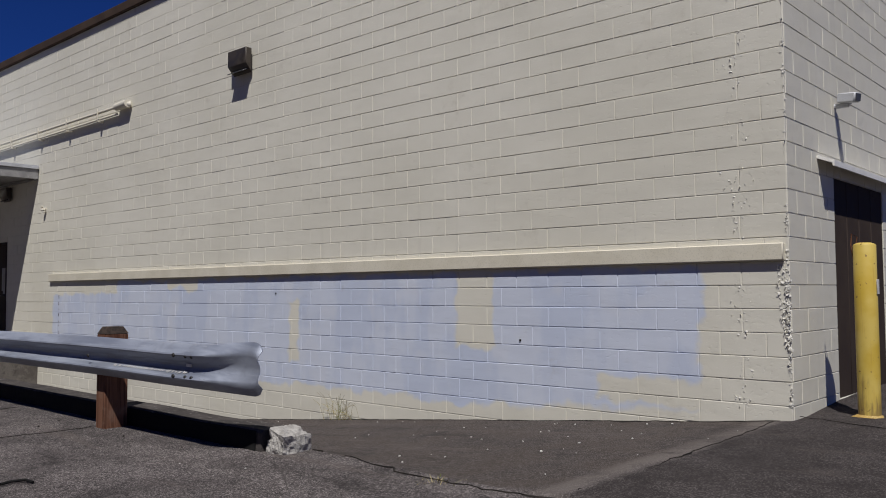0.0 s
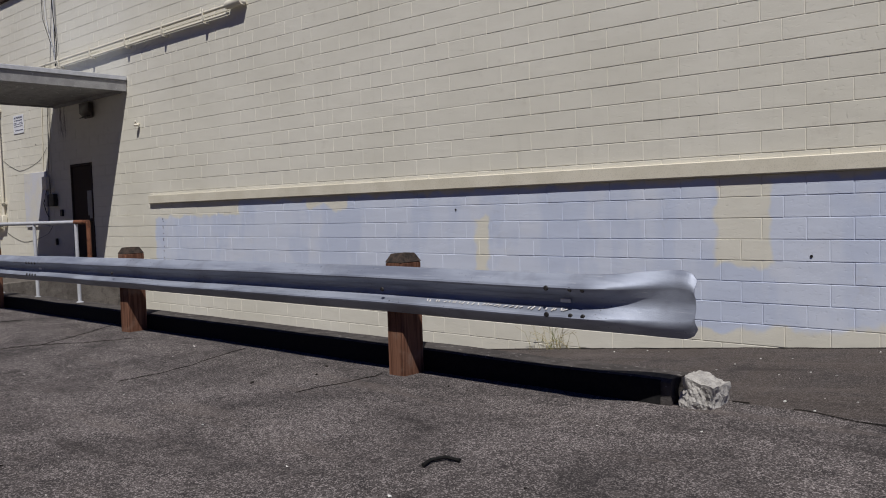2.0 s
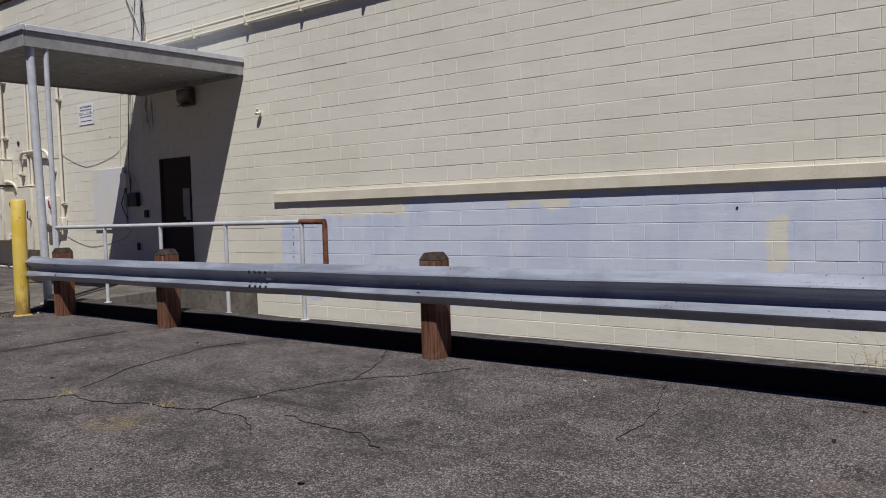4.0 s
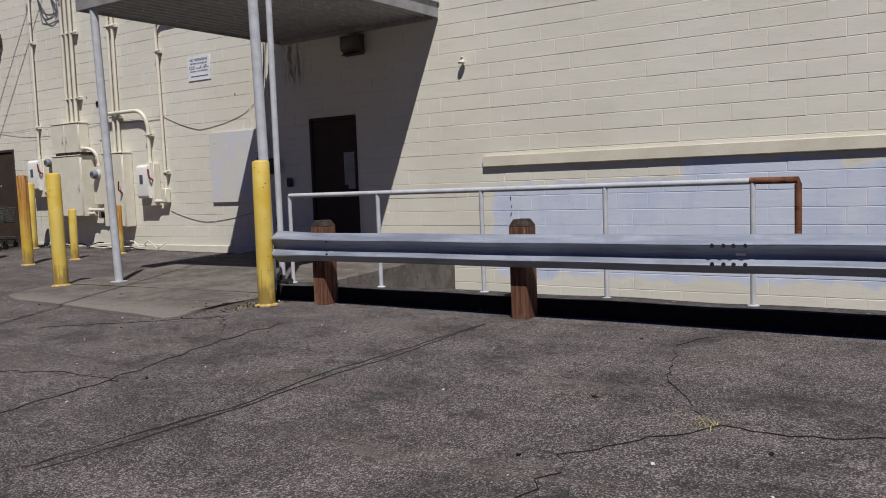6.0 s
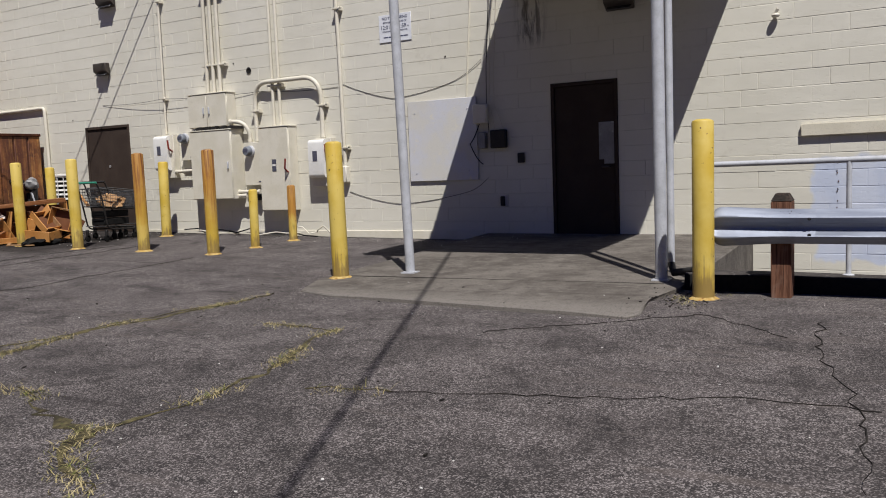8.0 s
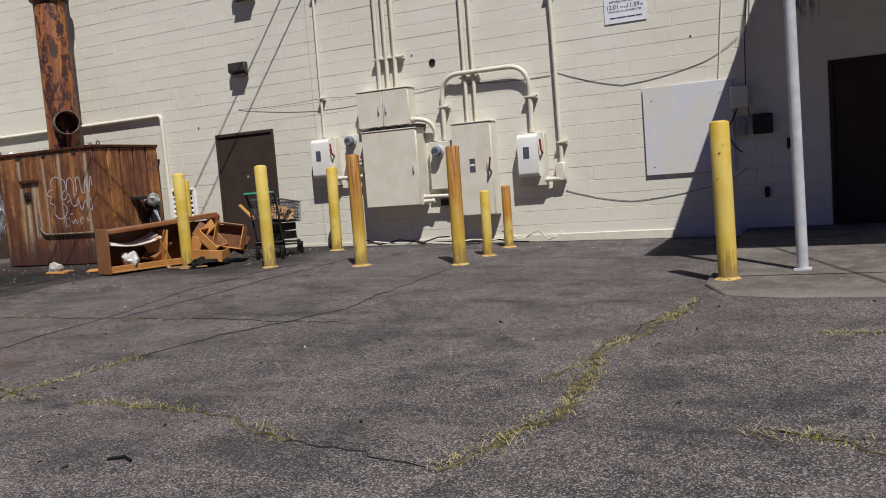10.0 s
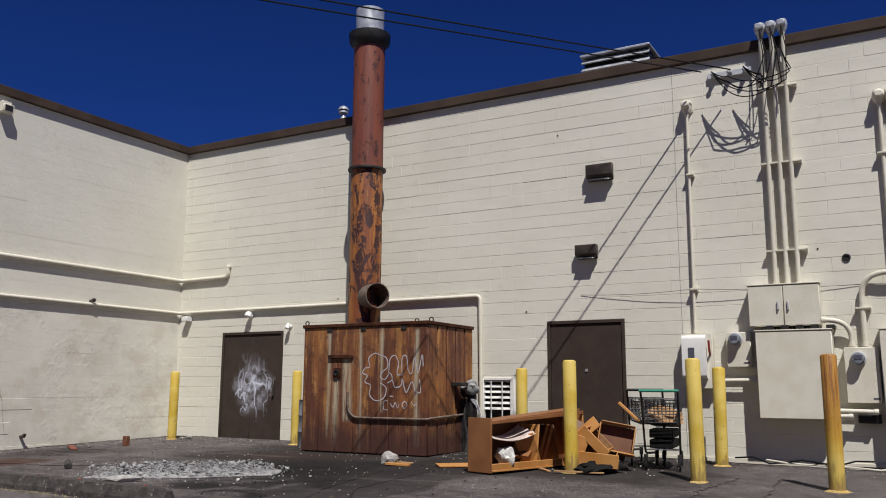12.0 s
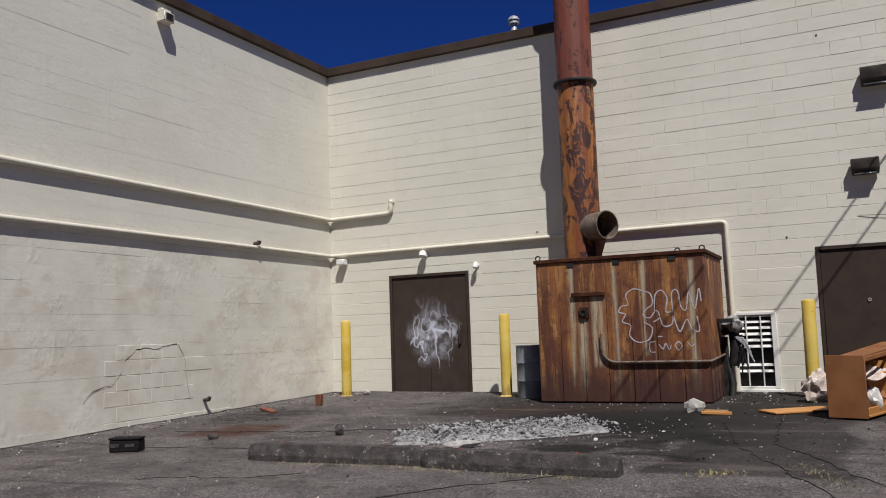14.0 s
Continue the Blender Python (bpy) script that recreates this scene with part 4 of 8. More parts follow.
# ---- bollards ----
def bollard(x, y, top, r, mat, label, base=True):
    z = ground_z(x, y) if not (-21 < x < -17.3 and y > 3) else landing_z(y)
    rg = random.Random(int(x * 100))
    b = thing("bollard", label, "bollard", (x, y, z), "yellow bollards by the wall")
    bm = B()
    lean = Vector((rg.uniform(-0.012, 0.012), rg.uniform(-0.012, 0.012), 1))
    h = top - z
    lathe(bm, [(r, -0.2), (r, 0.0), (r * 1.004, h * 0.5), (r, h - 0.012), (r * 0.93, h), (r * 0.6, h + 0.012)], 24)
    for v in bm.verts:
        v.co.x += lean.x * v.co.z
        v.co.y += lean.y * v.co.z
    part("pipe", bm, mat, b)
    if base:
        bm = B()
        n = 18
        ring = [bm.verts.new(((r + 0.03 + rg.uniform(0.0, 0.05)) * math.cos(6.2832 * k / n), (r + 0.03 + rg.uniform(0, 0.05)) * math.sin(6.2832 * k / n), -0.012)) for k in range(n)]
        rin = [bm.verts.new(((r - 0.01) * math.cos(6.2832 * k / n), (r - 0.01) * math.sin(6.2832 * k / n), 0.022)) for k in range(n)]
        for k in range(n):
            bm.faces.new((ring[k], ring[(k + 1) % n], rin[(k + 1) % n], rin[k]))
        part("footing", bm, M_FOOT, b, "spilt paint and dirt round the foot")
    return b


for x, y, top, r, mat, label in (
    (-37.3, 6.2, 1.55, 0.085, M_YELLOW, "yellow steel bollard in the yard's corner"),
    (-34.4, 6.35, 1.55, 0.085, M_YELLOW, "yellow steel bollard beside the rusted tank"),
    (-29.96, 6.2, 1.56, 0.085, M_YELLOW, "yellow steel bollard beside the brown door"),
    (-28.6, 4.65, 1.62, 0.085, M_YELLOW, "yellow steel bollard before the broken furniture"),
    (-27.02, 4.55, 1.62, 0.085, M_YELLOW, "yellow steel bollard beside the shopping carts"),
    (-27.12, 6.42, 1.56, 0.085, M_YELLOW, "yellow steel bollard before the meter boxes"),
    (-25.58, 4.62, 1.65, 0.085, M_YELLOW_RUST, "yellow steel bollard with a rusted top"),
    (-24.15, 4.62, 1.64, 0.085, M_YELLOW_RUST, "yellow steel bollard with a rusted top"),
    (-24.1, 5.42, 1.05, 0.065, M_YELLOW, "short yellow bollard before the switch boxes"),
    (-24.16, 6.36, 1.08, 0.065, M_ORANGE, "short rust-orange bollard before the switch boxes"),
    (-20.8, 3.15, 1.57, 0.087, M_YELLOW, "yellow steel bollard at the landing's corner"),
    (-17.03, 3.06, 1.56, 0.087, M_YELLOW, "chipped yellow steel bollard at the rail's end"),
    (-1.97, 7.38, 1.6, 0.087, M_YELLOW, "yellow steel bollard before the brown side door"),
):
    bollard(x, y, top, r, mat, label)


d = thing("wire_scrap", "loop of loose wire caught on top of a bollard", "wire", (-1.97, 7.38, 1.6))
part("loop", tube(B(), [(-0.085, -0.02, -0.12), (-0.1, -0.02, 0.0), (-0.09, -0.03, 0.09), (-0.05, -0.02, 0.06), (-0.06, -0.02, 0.012), (0.0, 0.0, 0.014)], 0.005, 6), M_RUSTPIPE, d)
d = thing("paper_tag", "torn white tag stuck on the side of a bollard", "tag", (-1.97, 7.38, 1.25))
bm = B()
box(bm, 0.088, 0.094, -0.03, 0.03, -0.06, 0.06, 0.002)
part("tag_sheet", bm, M_LITTER, d)


# ---- rusted tank and stack ----
def build_tank():
    x0, x1, y0, y1, z0, z1 = -33.47, -31.12, 5.36, 6.84, 0.22, 2.26
    c = thing("rusted_tank", "large rusted steel compactor box with sprayed graffiti", "tank", (-32.3, 6.1, 0.25))
    inv = Matrix.Translation(-c.location)

    def add(name, bm, mat, label="", smooth=True):
        bmesh.ops.transform(bm, matrix=inv, verts=bm.verts)
        return part(name, bm, mat, c, label, smooth)
    bm = B()
    box(bm, x0 + 0.02, x1 - 0.02, y0 + 0.02, y1 - 0.02, z0 + 0.05, z1 - 0.03)
    add("core", bm, M_TANK)
    n = 7
    w = (x1 - x0) / n
    for i in range(n):
        bm = B()
        box(bm, x0 + i * w + 0.003, x0 + (i + 1) * w - 0.003, y0, y0 + 0.022, z0 + 0.06, z1 - 0.035, 0.003)
        add("panel", bm, M_TANK)
    for i in range(5):
        w = (y1 - y0) / 5
        for xx in (x1 - 0.022, x0):
            bm = B()
            box(bm, xx, xx + 0.022, y0 + 0.024 + i * w + 0.006, y0 + 0.0 + (i + 1) * w - 0.006, z0 + 0.06, z1 - 0.035, 0.006)
            add("panel", bm, M_TANK)
    bm = B()
    box(bm, x0 - 0.025, x1 + 0.025, y0 - 0.025, y1 + 0.01, z1 - 0.034, z1 + 0.02, 0.008)
    add("lid", bm, M_DARKRUST, "rusted lid with folded rim")
    bm = B()
    box(bm, x0 + 0.03, x1 - 0.03, y0 + 0.05, y1 - 0.05, z0 - 0.1, z0 + 0.05)
    add("base", bm, M_DARK, "dark rusted skid base")
    for i in (0.22, 0.5, 0.82):
        bm = B()
        xx = x0 + (x1 - x0) * i
        box(bm, xx - 0.05, xx + 0.05, y0 - 0.012, y0 - 0.001, z1 - 0.11, z1 - 0.04, 0.004)
        add("clip", bm, M_DARK, "dark rusted lid clip")
    # hinge bar, porthole, stained door strip
    bm = B()
    box(bm, x0 + 0.52, x0 + 1.0, y0 - 0.04, y0 - 0.001, 1.73, 1.785, 0.006)
    add("hinge_bar", bm, M_DARKRUST)
    bm = B()
    box(bm, x0 + 0.62, x0 + 0.76, y0 - 0.03, y0 - 0.001, 1.43, 1.58, 0.006)
    add("latch_box", bm, M_DARKRUST)
    bm = B()
    lathe(bm, [(0.05, 0), (0.05, 0.02), (0.03, 0.02), (0.03, 0.005)], 16)
    bmesh.ops.transform(bm, matrix=pose(x0 + 0.69, y0 - 0.03, 1.505, 90, 0, 0), verts=bm.verts)
    add("port", bm, M_DARK)
    # lifting eyes
    for xx, yy in ((x0 + 0.03, y0 + 0.03), (x1 - 0.05, y0 + 0.2), (x1 - 0.4, y0 + 0.35)):
        bm = B()
        tube(bm, [(xx + 0.035 * math.cos(a), yy, z1 + 0.05 + 0.035 * math.sin(a)) for a in [i * math.pi / 6 for i in range(-2, 9)]], 0.009, 8)
        add("lifting_eye", bm, M_DARK)
    # conduit round the box
    bm = B()
    y = y0 - 0.03
    path = [(x0 + 0.92, y, 1.2)] + arc((x0 + 0.92, y, 1.02), (x0 + 0.93, y, 0.83), (x0 + 1.12, y, 0.81)) + arc((x1 - 0.03, y, 0.81), (x1 + 0.03, y, 0.81), (x1 + 0.03, y + 0.06, 0.82)) + [(x1 + 0.03, y1 - 0.2, 0.86)]
    tube(bm, path, 0.018, 10)
    add("conduit", bm, M_BOXPIPE, "grey-brown conduit pipe bent round the box")
    # hydraulic coupling on the side facing the louvre
    bm = B()
    tube(bm, [(x1 + 0.02, 6.5, 1.23), (x1 + 0.2, 6.46, 1.25)], 0.11, 16)
    tube(bm, [(x1 + 0.16, 6.5, 1.2), (x1 + 0.18, 6.48, 0.95), (x1 + 0.14, 6.5, 0.7)], 0.075, 12)
    tube(bm, [(x1 + 0.05, 6.5, 0.75), (x1 + 0.12, 6.45, 0.45), (x1 + 0.1, 6.4, 0.24)], 0.045, 10)
    box(bm, x1 - 0.01, x1 + 0.07, 6.44, 6.58, 0.25, 1.1, 0.01)
    box(bm, x1 + 0.0, x1 + 0.2, 6.1, 6.3, 1.3, 1.36, 0.006)
    rg = random.Random(3)
    for i in range(6):
        a = rg.uniform(0.8, 1.15)
        tube(bm, [(x1 + 0.18, 6.45, a), (x1 + 0.28, 6.4, a + rg.uniform(-0.05, 0.12)), (x1 + 0.2 + rg.uniform(0, 0.15), 6.4, a - rg.uniform(0.1, 0.4))], 0.012, 6)
    add("coupling", bm, M_DARK, "black seized coupling with hanging hoses")
    bm = lump(B(), (x1 + 0.16, 6.45, 1.27), (0.26, 0.26, 0.24), rg, 3, 0.16)
    add("coupling_head", bm, M_FASCIA, "grey rounded coupling head")
    bm = B()
    for a in (0.0, 0.5, 1.1, 1.7):
        tube(bm, [(x1 + 0.18, 6.42, 1.1), (x1 + 0.3, 6.38, 1.08 - 0.05 * a), (x1 + 0.38 + 0.03 * a, 6.36, 0.92 - 0.1 * a)], 0.008, 6)
    add("loose_wires", bm, M_GREYPAINT, "pale stripped wires")
    # stack
    cx, cy, r = -33.1, 6.53, 0.285
    bm = B()
    lathe(bm, [(r, z1 + 0.015), (r, 5.13), (r * 0.985, 5.15)], 32, (cx, cy, 0))
    low = add("lower_flue", bm, M_STACK_LOW, "ochre painted flue with flaking rust")
    bm = B()
    lathe(bm, [(r + 0.004, 5.17), (r + 0.055, 5.16), (r + 0.06, 5.14), (r + 0.055, 5.12), (r + 0.001, 5.115)], 32, (cx, cy, 0))
    add("seam_ring", bm, M_DARK, "dark flange ring")
    bm = B()
    lathe(bm, [(r, 5.168), (r, 7.62), (r - 0.02, 7.62), (r - 0.02, 5.3)], 32, (cx, cy, 0))
    add("upper_flue", bm, M_STACK_TOP, "red-brown rusted flue")
    bm = B()
    lathe(bm, [(r + 0.002, 7.46), (r + 0.09, 7.56), (r + 0.1, 7.72), (r + 0.06, 7.74), (r + 0.06, 7.6), (r + 0.02, 7.56)], 32, (cx, cy, 0))
    add("flue_collar", bm, M_DARK, "dark flared collar")
    bm = B()
    lathe(bm, [(r - 0.03, 7.7), (r - 0.02, 8.2), (r - 0.05, 8.2), (r - 0.05, 7.72)], 32, (cx, cy, 0))
    add("flue_tip", bm, M_VENT, "bright galvanised flue tip")
    # side inlet facing the yard
    bm = B()
    d = Vector((0.84, -0.54, 0.0)).normalized()
    o = Vector((cx, cy, 2.82))
    rr = 0.215
    prof = [(0.16, rr), (0.56, rr), (0.565, rr + 0.006), (0.58, rr + 0.004), (0.58, rr - 0.01), (0.2, rr - 0.012)]
    rings = []
    s = Vector((-d.y, d.x, 0))
    for dist, q in prof:
        rings.append([bm.verts.new(o + d * dist + (s * math.cos(6.2832 * k / 24) + Vector((0, 0, 1)) * math.sin(6.2832 * k / 24)) * q) for k in range(24)])
    for a, b in zip(rings, rings[1:]):
        for k in range(24):
            bm.faces.new((a[k], a[(k + 1) % 24], b[(k + 1) % 24], b[k]))
    bm.faces.new(rings[-1])
    add("inlet", bm, M_BOXPIPE, "open rusted round side inlet")
    bm = B()
    v = [Vector((cx + d.x * 0.2 + s.x * k * 0.012, cy + d.y * 0.2 + s.y * k * 0.012, 0)) for k in (-1, 1)]
    tri = [(0.05, 2.285), (0.16, 2.285), (0.34, 2.64), (0.05, 2.7)]
    f = [[bm.verts.new((q.x + d.x * a, q.y + d.y * a, h)) for a, h in tri] for q in v]
    bm.faces.new(f[0])
    bm.faces.new(f[1])
    for i in range(4):
        bm.faces.new((f[0][i], f[0][(i + 1) % 4], f[1][(i + 1) % 4], f[1][i]))
    add("gusset", bm, M_STACK_TOP)
    # sprayed outlines: loose loops with no words
    def ribbon(pts, w, name="spray_outline"):
        bm = B()
        pts = [Vector((p[0], 0, p[1])) for p in pts]
        q = []
        for i, p in enumerate(pts):
            t = (pts[min(i + 1, len(pts) - 1)] - pts[max(i - 1, 0)]).normalized()
            nrm = Vector((-t.z, 0, t.x)) * (w / 2) * (0.8 + 0.4 * noise.noise(p * 9))
            q.append((bm.verts.new((p.x + nrm.x, y0 - 0.003, p.z + nrm.z)), bm.verts.new((p.x - nrm.x, y0 - 0.003, p.z - nrm.z))))
        for a, b in zip(q, q[1:]):
            bm.faces.new((a[0], b[0], b[1], a[1]))
        add(name, bm, M_SPRAY, "pale sprayed outline", False)

    def spline(keys, n=9):
        out = []
        for i in range(len(keys) - 1):
            p0, p1, p2, p3 = keys[max(i - 1, 0)], keys[i], keys[i + 1], keys[min(i + 2, len(keys) - 1)]
            for k in range(n):
                t = k / n
                out.append(tuple(0.5 * (2 * p1[j] + (p2[j] - p0[j]) * t + (2 * p0[j] - 5 * p1[j] + 4 * p2[j] - p3[j]) * t * t + (3 * p1[j] - p0[j] - 3 * p2[j] + p3[j]) * t ** 3) for j in (0, 1)))
        return out + [keys[-1]]
    gx, gz = x0 + 1.18, 1.0
    loops = [
        [(0.32, 0.78), (0.2, 0.82), (0.1, 0.74), (0.12, 0.6), (0.04, 0.58), (0.0, 0.5), (0.08, 0.46), (0.04, 0.36), (0.14, 0.3), (0.12, 0.16), (0.22, 0.06), (0.36, 0.1), (0.4, 0.26), (0.3, 0.34)],
        [(0.32, 0.78), (0.4, 0.74), (0.42, 0.6), (0.34, 0.52), (0.3, 0.44), (0.38, 0.4), (0.46, 0.5), (0.5, 0.4), (0.42, 0.34)],
        [(0.44, 0.5), (0.46, 0.72), (0.54, 0.78), (0.6, 0.66), (0.58, 0.48), (0.66, 0.46), (0.64, 0.3), (0.54, 0.28), (0.5, 0.42)],
        [(0.66, 0.48), (0.66, 0.74), (0.73, 0.76), (0.76, 0.54), (0.82, 0.5), (0.86, 0.74), (0.92, 0.5), (0.98, 0.78), (1.0, 0.6)],
        [(0.66, 0.46), (0.7, 0.26), (0.74, 0.2), (0.82, 0.36), (0.88, 0.22), (0.96, 0.2), (0.94, 0.4)],
        [(0.46, 0.13), (0.52, 0.13)],
    ]
    for keys in loops:
        ribbon([(gx + u * 1.1, gz + 0.02 + v * 0.95) for u, v in spline(keys)], 0.02)
    gx2 = x0 + 1.55
    for keys in ([(0.1, 0.1), (0.03, 0.08), (0.03, -0.03), (0.1, -0.04)], [(0.15, 0.06), (0.2, 0.0), (0.24, 0.07), (0.28, -0.01), (0.31, 0.05)], [(0.36, 0.05), (0.41, 0.09), (0.45, 0.04), (0.4, -0.02), (0.36, 0.05)], [(0.52, 0.09), (0.57, 0.03), (0.62, 0.06)]):
        ribbon([(gx2 + u, 0.98 + v) for u, v in spline(keys)], 0.016)


build_tank()


# ---- doors, louvre, ledges ----
def door(name, rect, label, mat, leaves=1, frame_mat=M_DOOR, y=WALL_Y):
    x0, x1, z0, z1 = rect
    d = thing(name, label, "door", ((x0 + x1) / 2, y, z0), kind="structure")
    inv = Matrix.Translation(-d.location)

    def add(nm, bm, m, label="", parent=d):
        if parent is d:
            bmesh.ops.transform(bm, matrix=inv, verts=bm.verts)
        return part(nm, bm, m, parent, label)
    for q in ((x0 + 0.001, x0 + 0.05, z0, z1 - 0.001), (x1 - 0.05, x1 - 0.001, z0, z1 - 0.001), (x0 + 0.052, x1 - 0.052, z1 - 0.05, z1 - 0.001)):
        bm = B()
        box(bm, q[0], q[1], y - 0.012, y + 0.12, q[2], q[3], 0.004)
        add("frame", bm, frame_mat)
    w = (x1 - x0 - 0.106) / leaves
    for i in range(leaves):
        bm = B()
        a = x0 + 0.053 + i * w
        box(bm, a + 0.003, a + w - 0.003, y + 0.012, y + 0.06, z0 + 0.012, z1 - 0.055, 0.003)
        add("leaf", bm, mat)
    bm = B()
    box(bm, x0 + 0.053, x1 - 0.053, y - 0.01, y + 0.14, z0 - 0.03, z0 + 0.008, 0.003)
    add("threshold", bm, M_CONCRETE)
    bm = B()
    box(bm, x0, x1, y + 0.2, y + 0.26, z0, z1)
    add("backing", bm, M_DOOR)
    return d, add


d, add = door("door_1", DOOR_C, "closed dark brown steel door under the canopy", M_DOOR)
bm = B()
box(bm, -19.27, -19.06, WALL_Y + 0.002, WALL_Y + 0.011, 1.3, 1.8, 0.002)
box(bm, -19.2, -19.06, WALL_Y + 0.002, WALL_Y + 0.0105, 1.24, 1.31, 0.002)
add("scraped_patch", bm, M_FASCIA, "grey worn patch where a plate was")
bm = B()
tube(bm, [(-19.12, WALL_Y + 0.012, 1.2), (-19.12, WALL_Y - 0.05, 1.2), (-19.22, WALL_Y - 0.05, 1.2)], 0.012, 8)
add("handle", bm, M_BRONZE)
d, add = door("door_2", DOOR_G, "closed brown double door with a white sprayed blot", M_SPRAYDOOR, 2)
bm = B()
box(bm, -35.5, -35.46, WALL_Y - 0.03, WALL_Y + 0.012, 1.1, 1.42, 0.006)
add("pull", bm, M_BRONZE)
d, add = door("door_3", DOOR_B, "closed wide dark brown steel door", M_DOOR)
bm = B()
lathe(bm, [(0.026, 0), (0.026, 0.01), (0.014, 0.012), (0.01, 0.006)], 16)
bmesh.ops.transform(bm, matrix=pose(-29.2, WALL_Y + 0.012, 1.55, 90, 0, 0), verts=bm.verts)
add("lock_cylinder", bm, M_FASCIA)


def build_louvre():
    x0, x1, z0, z1 = LOUVRE
    d = thing("wall_louvre", "white louvred vent with broken slats beside the tank", "vent", ((x0 + x1) / 2, WALL_Y, z0))
    inv = Matrix.Translation(-d.location)

    def add(nm, bm, m, label=""):
        bmesh.ops.transform(bm, matrix=inv, verts=bm.verts)
        part(nm, bm, m, d, label)
    for q in ((x0 - 0.03, x0 + 0.03, z0, z1), (x1 - 0.03, x1 + 0.04, z0, z1), (x0 + 0.031, x1 - 0.031, z1 - 0.03, z1 + 0.01), (x0 + 0.031, x1 - 0.031, z0 - 0.01, z0 + 0.03)):
        bm = B()
        box(bm, q[0], q[1], WALL_Y - 0.03, WALL_Y + 0.05, q[2], q[3], 0.004)
        add("frame", bm, M_WHITE)
    for f in (0.3, 0.67):
        bm = B()
        xx = x0 + (x1 - x0) * f
        box(bm, xx - 0.008, xx + 0.008, WALL_Y - 0.02, WALL_Y - 0.008, z0 + 0.03, z1 - 0.03)
        add("upright", bm, M_WHITE)
    n = 11
    rl = random.Random(6)
    for i in range(n):
        zz = z0 + 0.16 + (z1 - z0 - 0.2) * i / (n - 1)
        bm = B()
        box(bm, x0 + 0.032, x1 - 0.032, -0.004, 0.004, -0.021, 0.021, m=pose(rl.uniform(-0.004, 0.004), WALL_Y + 0.015, zz, -30 + rl.uniform(-7, 7), rl.choice((0, 0, 0, 1.5, -1)), 0))
        add("slat", bm, M_WHITE)
    bm = B()
    box(bm, x0, x1, WALL_Y + 0.1, WALL_Y + 0.14, z0, z1)
    add("dark_duct", bm, M_DARK, "black duct behind the slats")
    bm = B()
    box(bm, x0 - 0.06, x1 + 0.08, WALL_Y - 0.06, WALL_Y - 0.006, z0 - 0.14, z0 - 0.012, 0.008)
    add("sill", bm, M_WHITE)


build_louvre()

bm = B()
box(bm, -16.75, -2.47, WALL_Y - 0.05, WALL_Y + 0.003, 1.475, 1.62, 0.008)
tagged(part("ledge", bm, M_STUCCO_LEDGE), "cream-painted concrete ledge along the block wall", "ledge", kind="structure")


# ---- things on the long wall: electrical service ----
def on_wall(name, label, category, x, z, y=WALL_Y - 0.001, group=""):
    """A thing fixed to the long wall, and a function that adds its parts in world places."""
    d = thing(name, label, category, (x, y, z), group)
    inv = Matrix.Translation(-d.location)

    def add(nm, bm, mat, label="", smooth=True):
        bmesh.ops.transform(bm, matrix=inv, verts=bm.verts)
        return part(nm, bm, mat, d, label, smooth)
    return d, add


def strap(x, z, w, y=WALL_Y):
    """Unistrut bracket across one or more conduits."""
    bm = B()
    box(bm, x - w / 2, x + w / 2, y - 0.045, y - 0.001, z - 0.02, z + 0.02, 0.003)
    box(bm, x - w / 2 - 0.01, x + w / 2 + 0.03, y - 0.108, y - 0.047, z - 0.012, z + 0.012, 0.003)
    box(bm, x + w / 2 + 0.0, x + w / 2 + 0.03, y - 0.1, y - 0.001, z - 0.03, z + 0.03, 0.004)
    return bm


def conduit(label, pts, r, straps=(), strap_w=0.12, mat=None, name="conduit"):
    d, add = on_wall(name, label, "conduit", pts[0][0], pts[0][2])
    mat = mat or M_CREAM_METAL
    add("pipe", tube(B(), pts, r, 12), mat)
    for x, z in straps:
        add("strap", strap(x, z, strap_w), mat)
    for p, q in ((pts[0], pts[1]), (pts[-1], pts[-2])):
        p, q = Vector(p), Vector(q)
        dv = (q - p).normalized()
        add("coupling", tube(B(), [p + dv * 0.002, p + dv * 0.05], r * 1.3, 12), mat)
    return d, add


Y1 = WALL_Y - 0.062


def weatherhead(add, x, z, y, bright=True):
    bm = B()
    lathe(bm, [(0.05, 0.0), (0.075, 0.05), (0.085, 0.12), (0.07, 0.18), (0.03, 0.2)], 16, (x, y, z))
    box(bm, x - 0.06, x + 0.06, y - 0.13, y - 0.02, z + 0.06, z + 0.16, 0.02)
    add("weatherhead", bm, M_VENT if bright else M_CREAM_METAL, "rounded weatherhead cap")


# thin riser at the first switch
d, add = conduit("thin cream conduit rising from a switch box", [(-27.5, Y1, 2.08), (-27.48, Y1, 5.42)], 0.022, ((-27.48, 4.45), (-27.5, 2.72)), 0.07)
weatherhead(add, -27.48, 5.42, Y1, False)
# three service risers
for i, x in enumerate((-26.36, -26.21, -26.06)):
    d, add = conduit("cream service conduit rising past the roof edge", [(x, Y1 - 0.02, 2.7), (x, Y1 - 0.02, 6.1), (x, Y1 - 0.06, 6.2), (x, Y1 - 0.06, 6.42)], 0.033, (), 0.1)
    weatherhead(add, x, 6.4, Y1 - 0.06)
for z in (3.2, 4.47, 5.6):
    d, add = on_wall("conduit_bracket", "steel strut bracket across three conduits", "bracket", -26.2, z)
    add("strut", strap(-26.2, z, 0.5), M_CREAM_METAL)
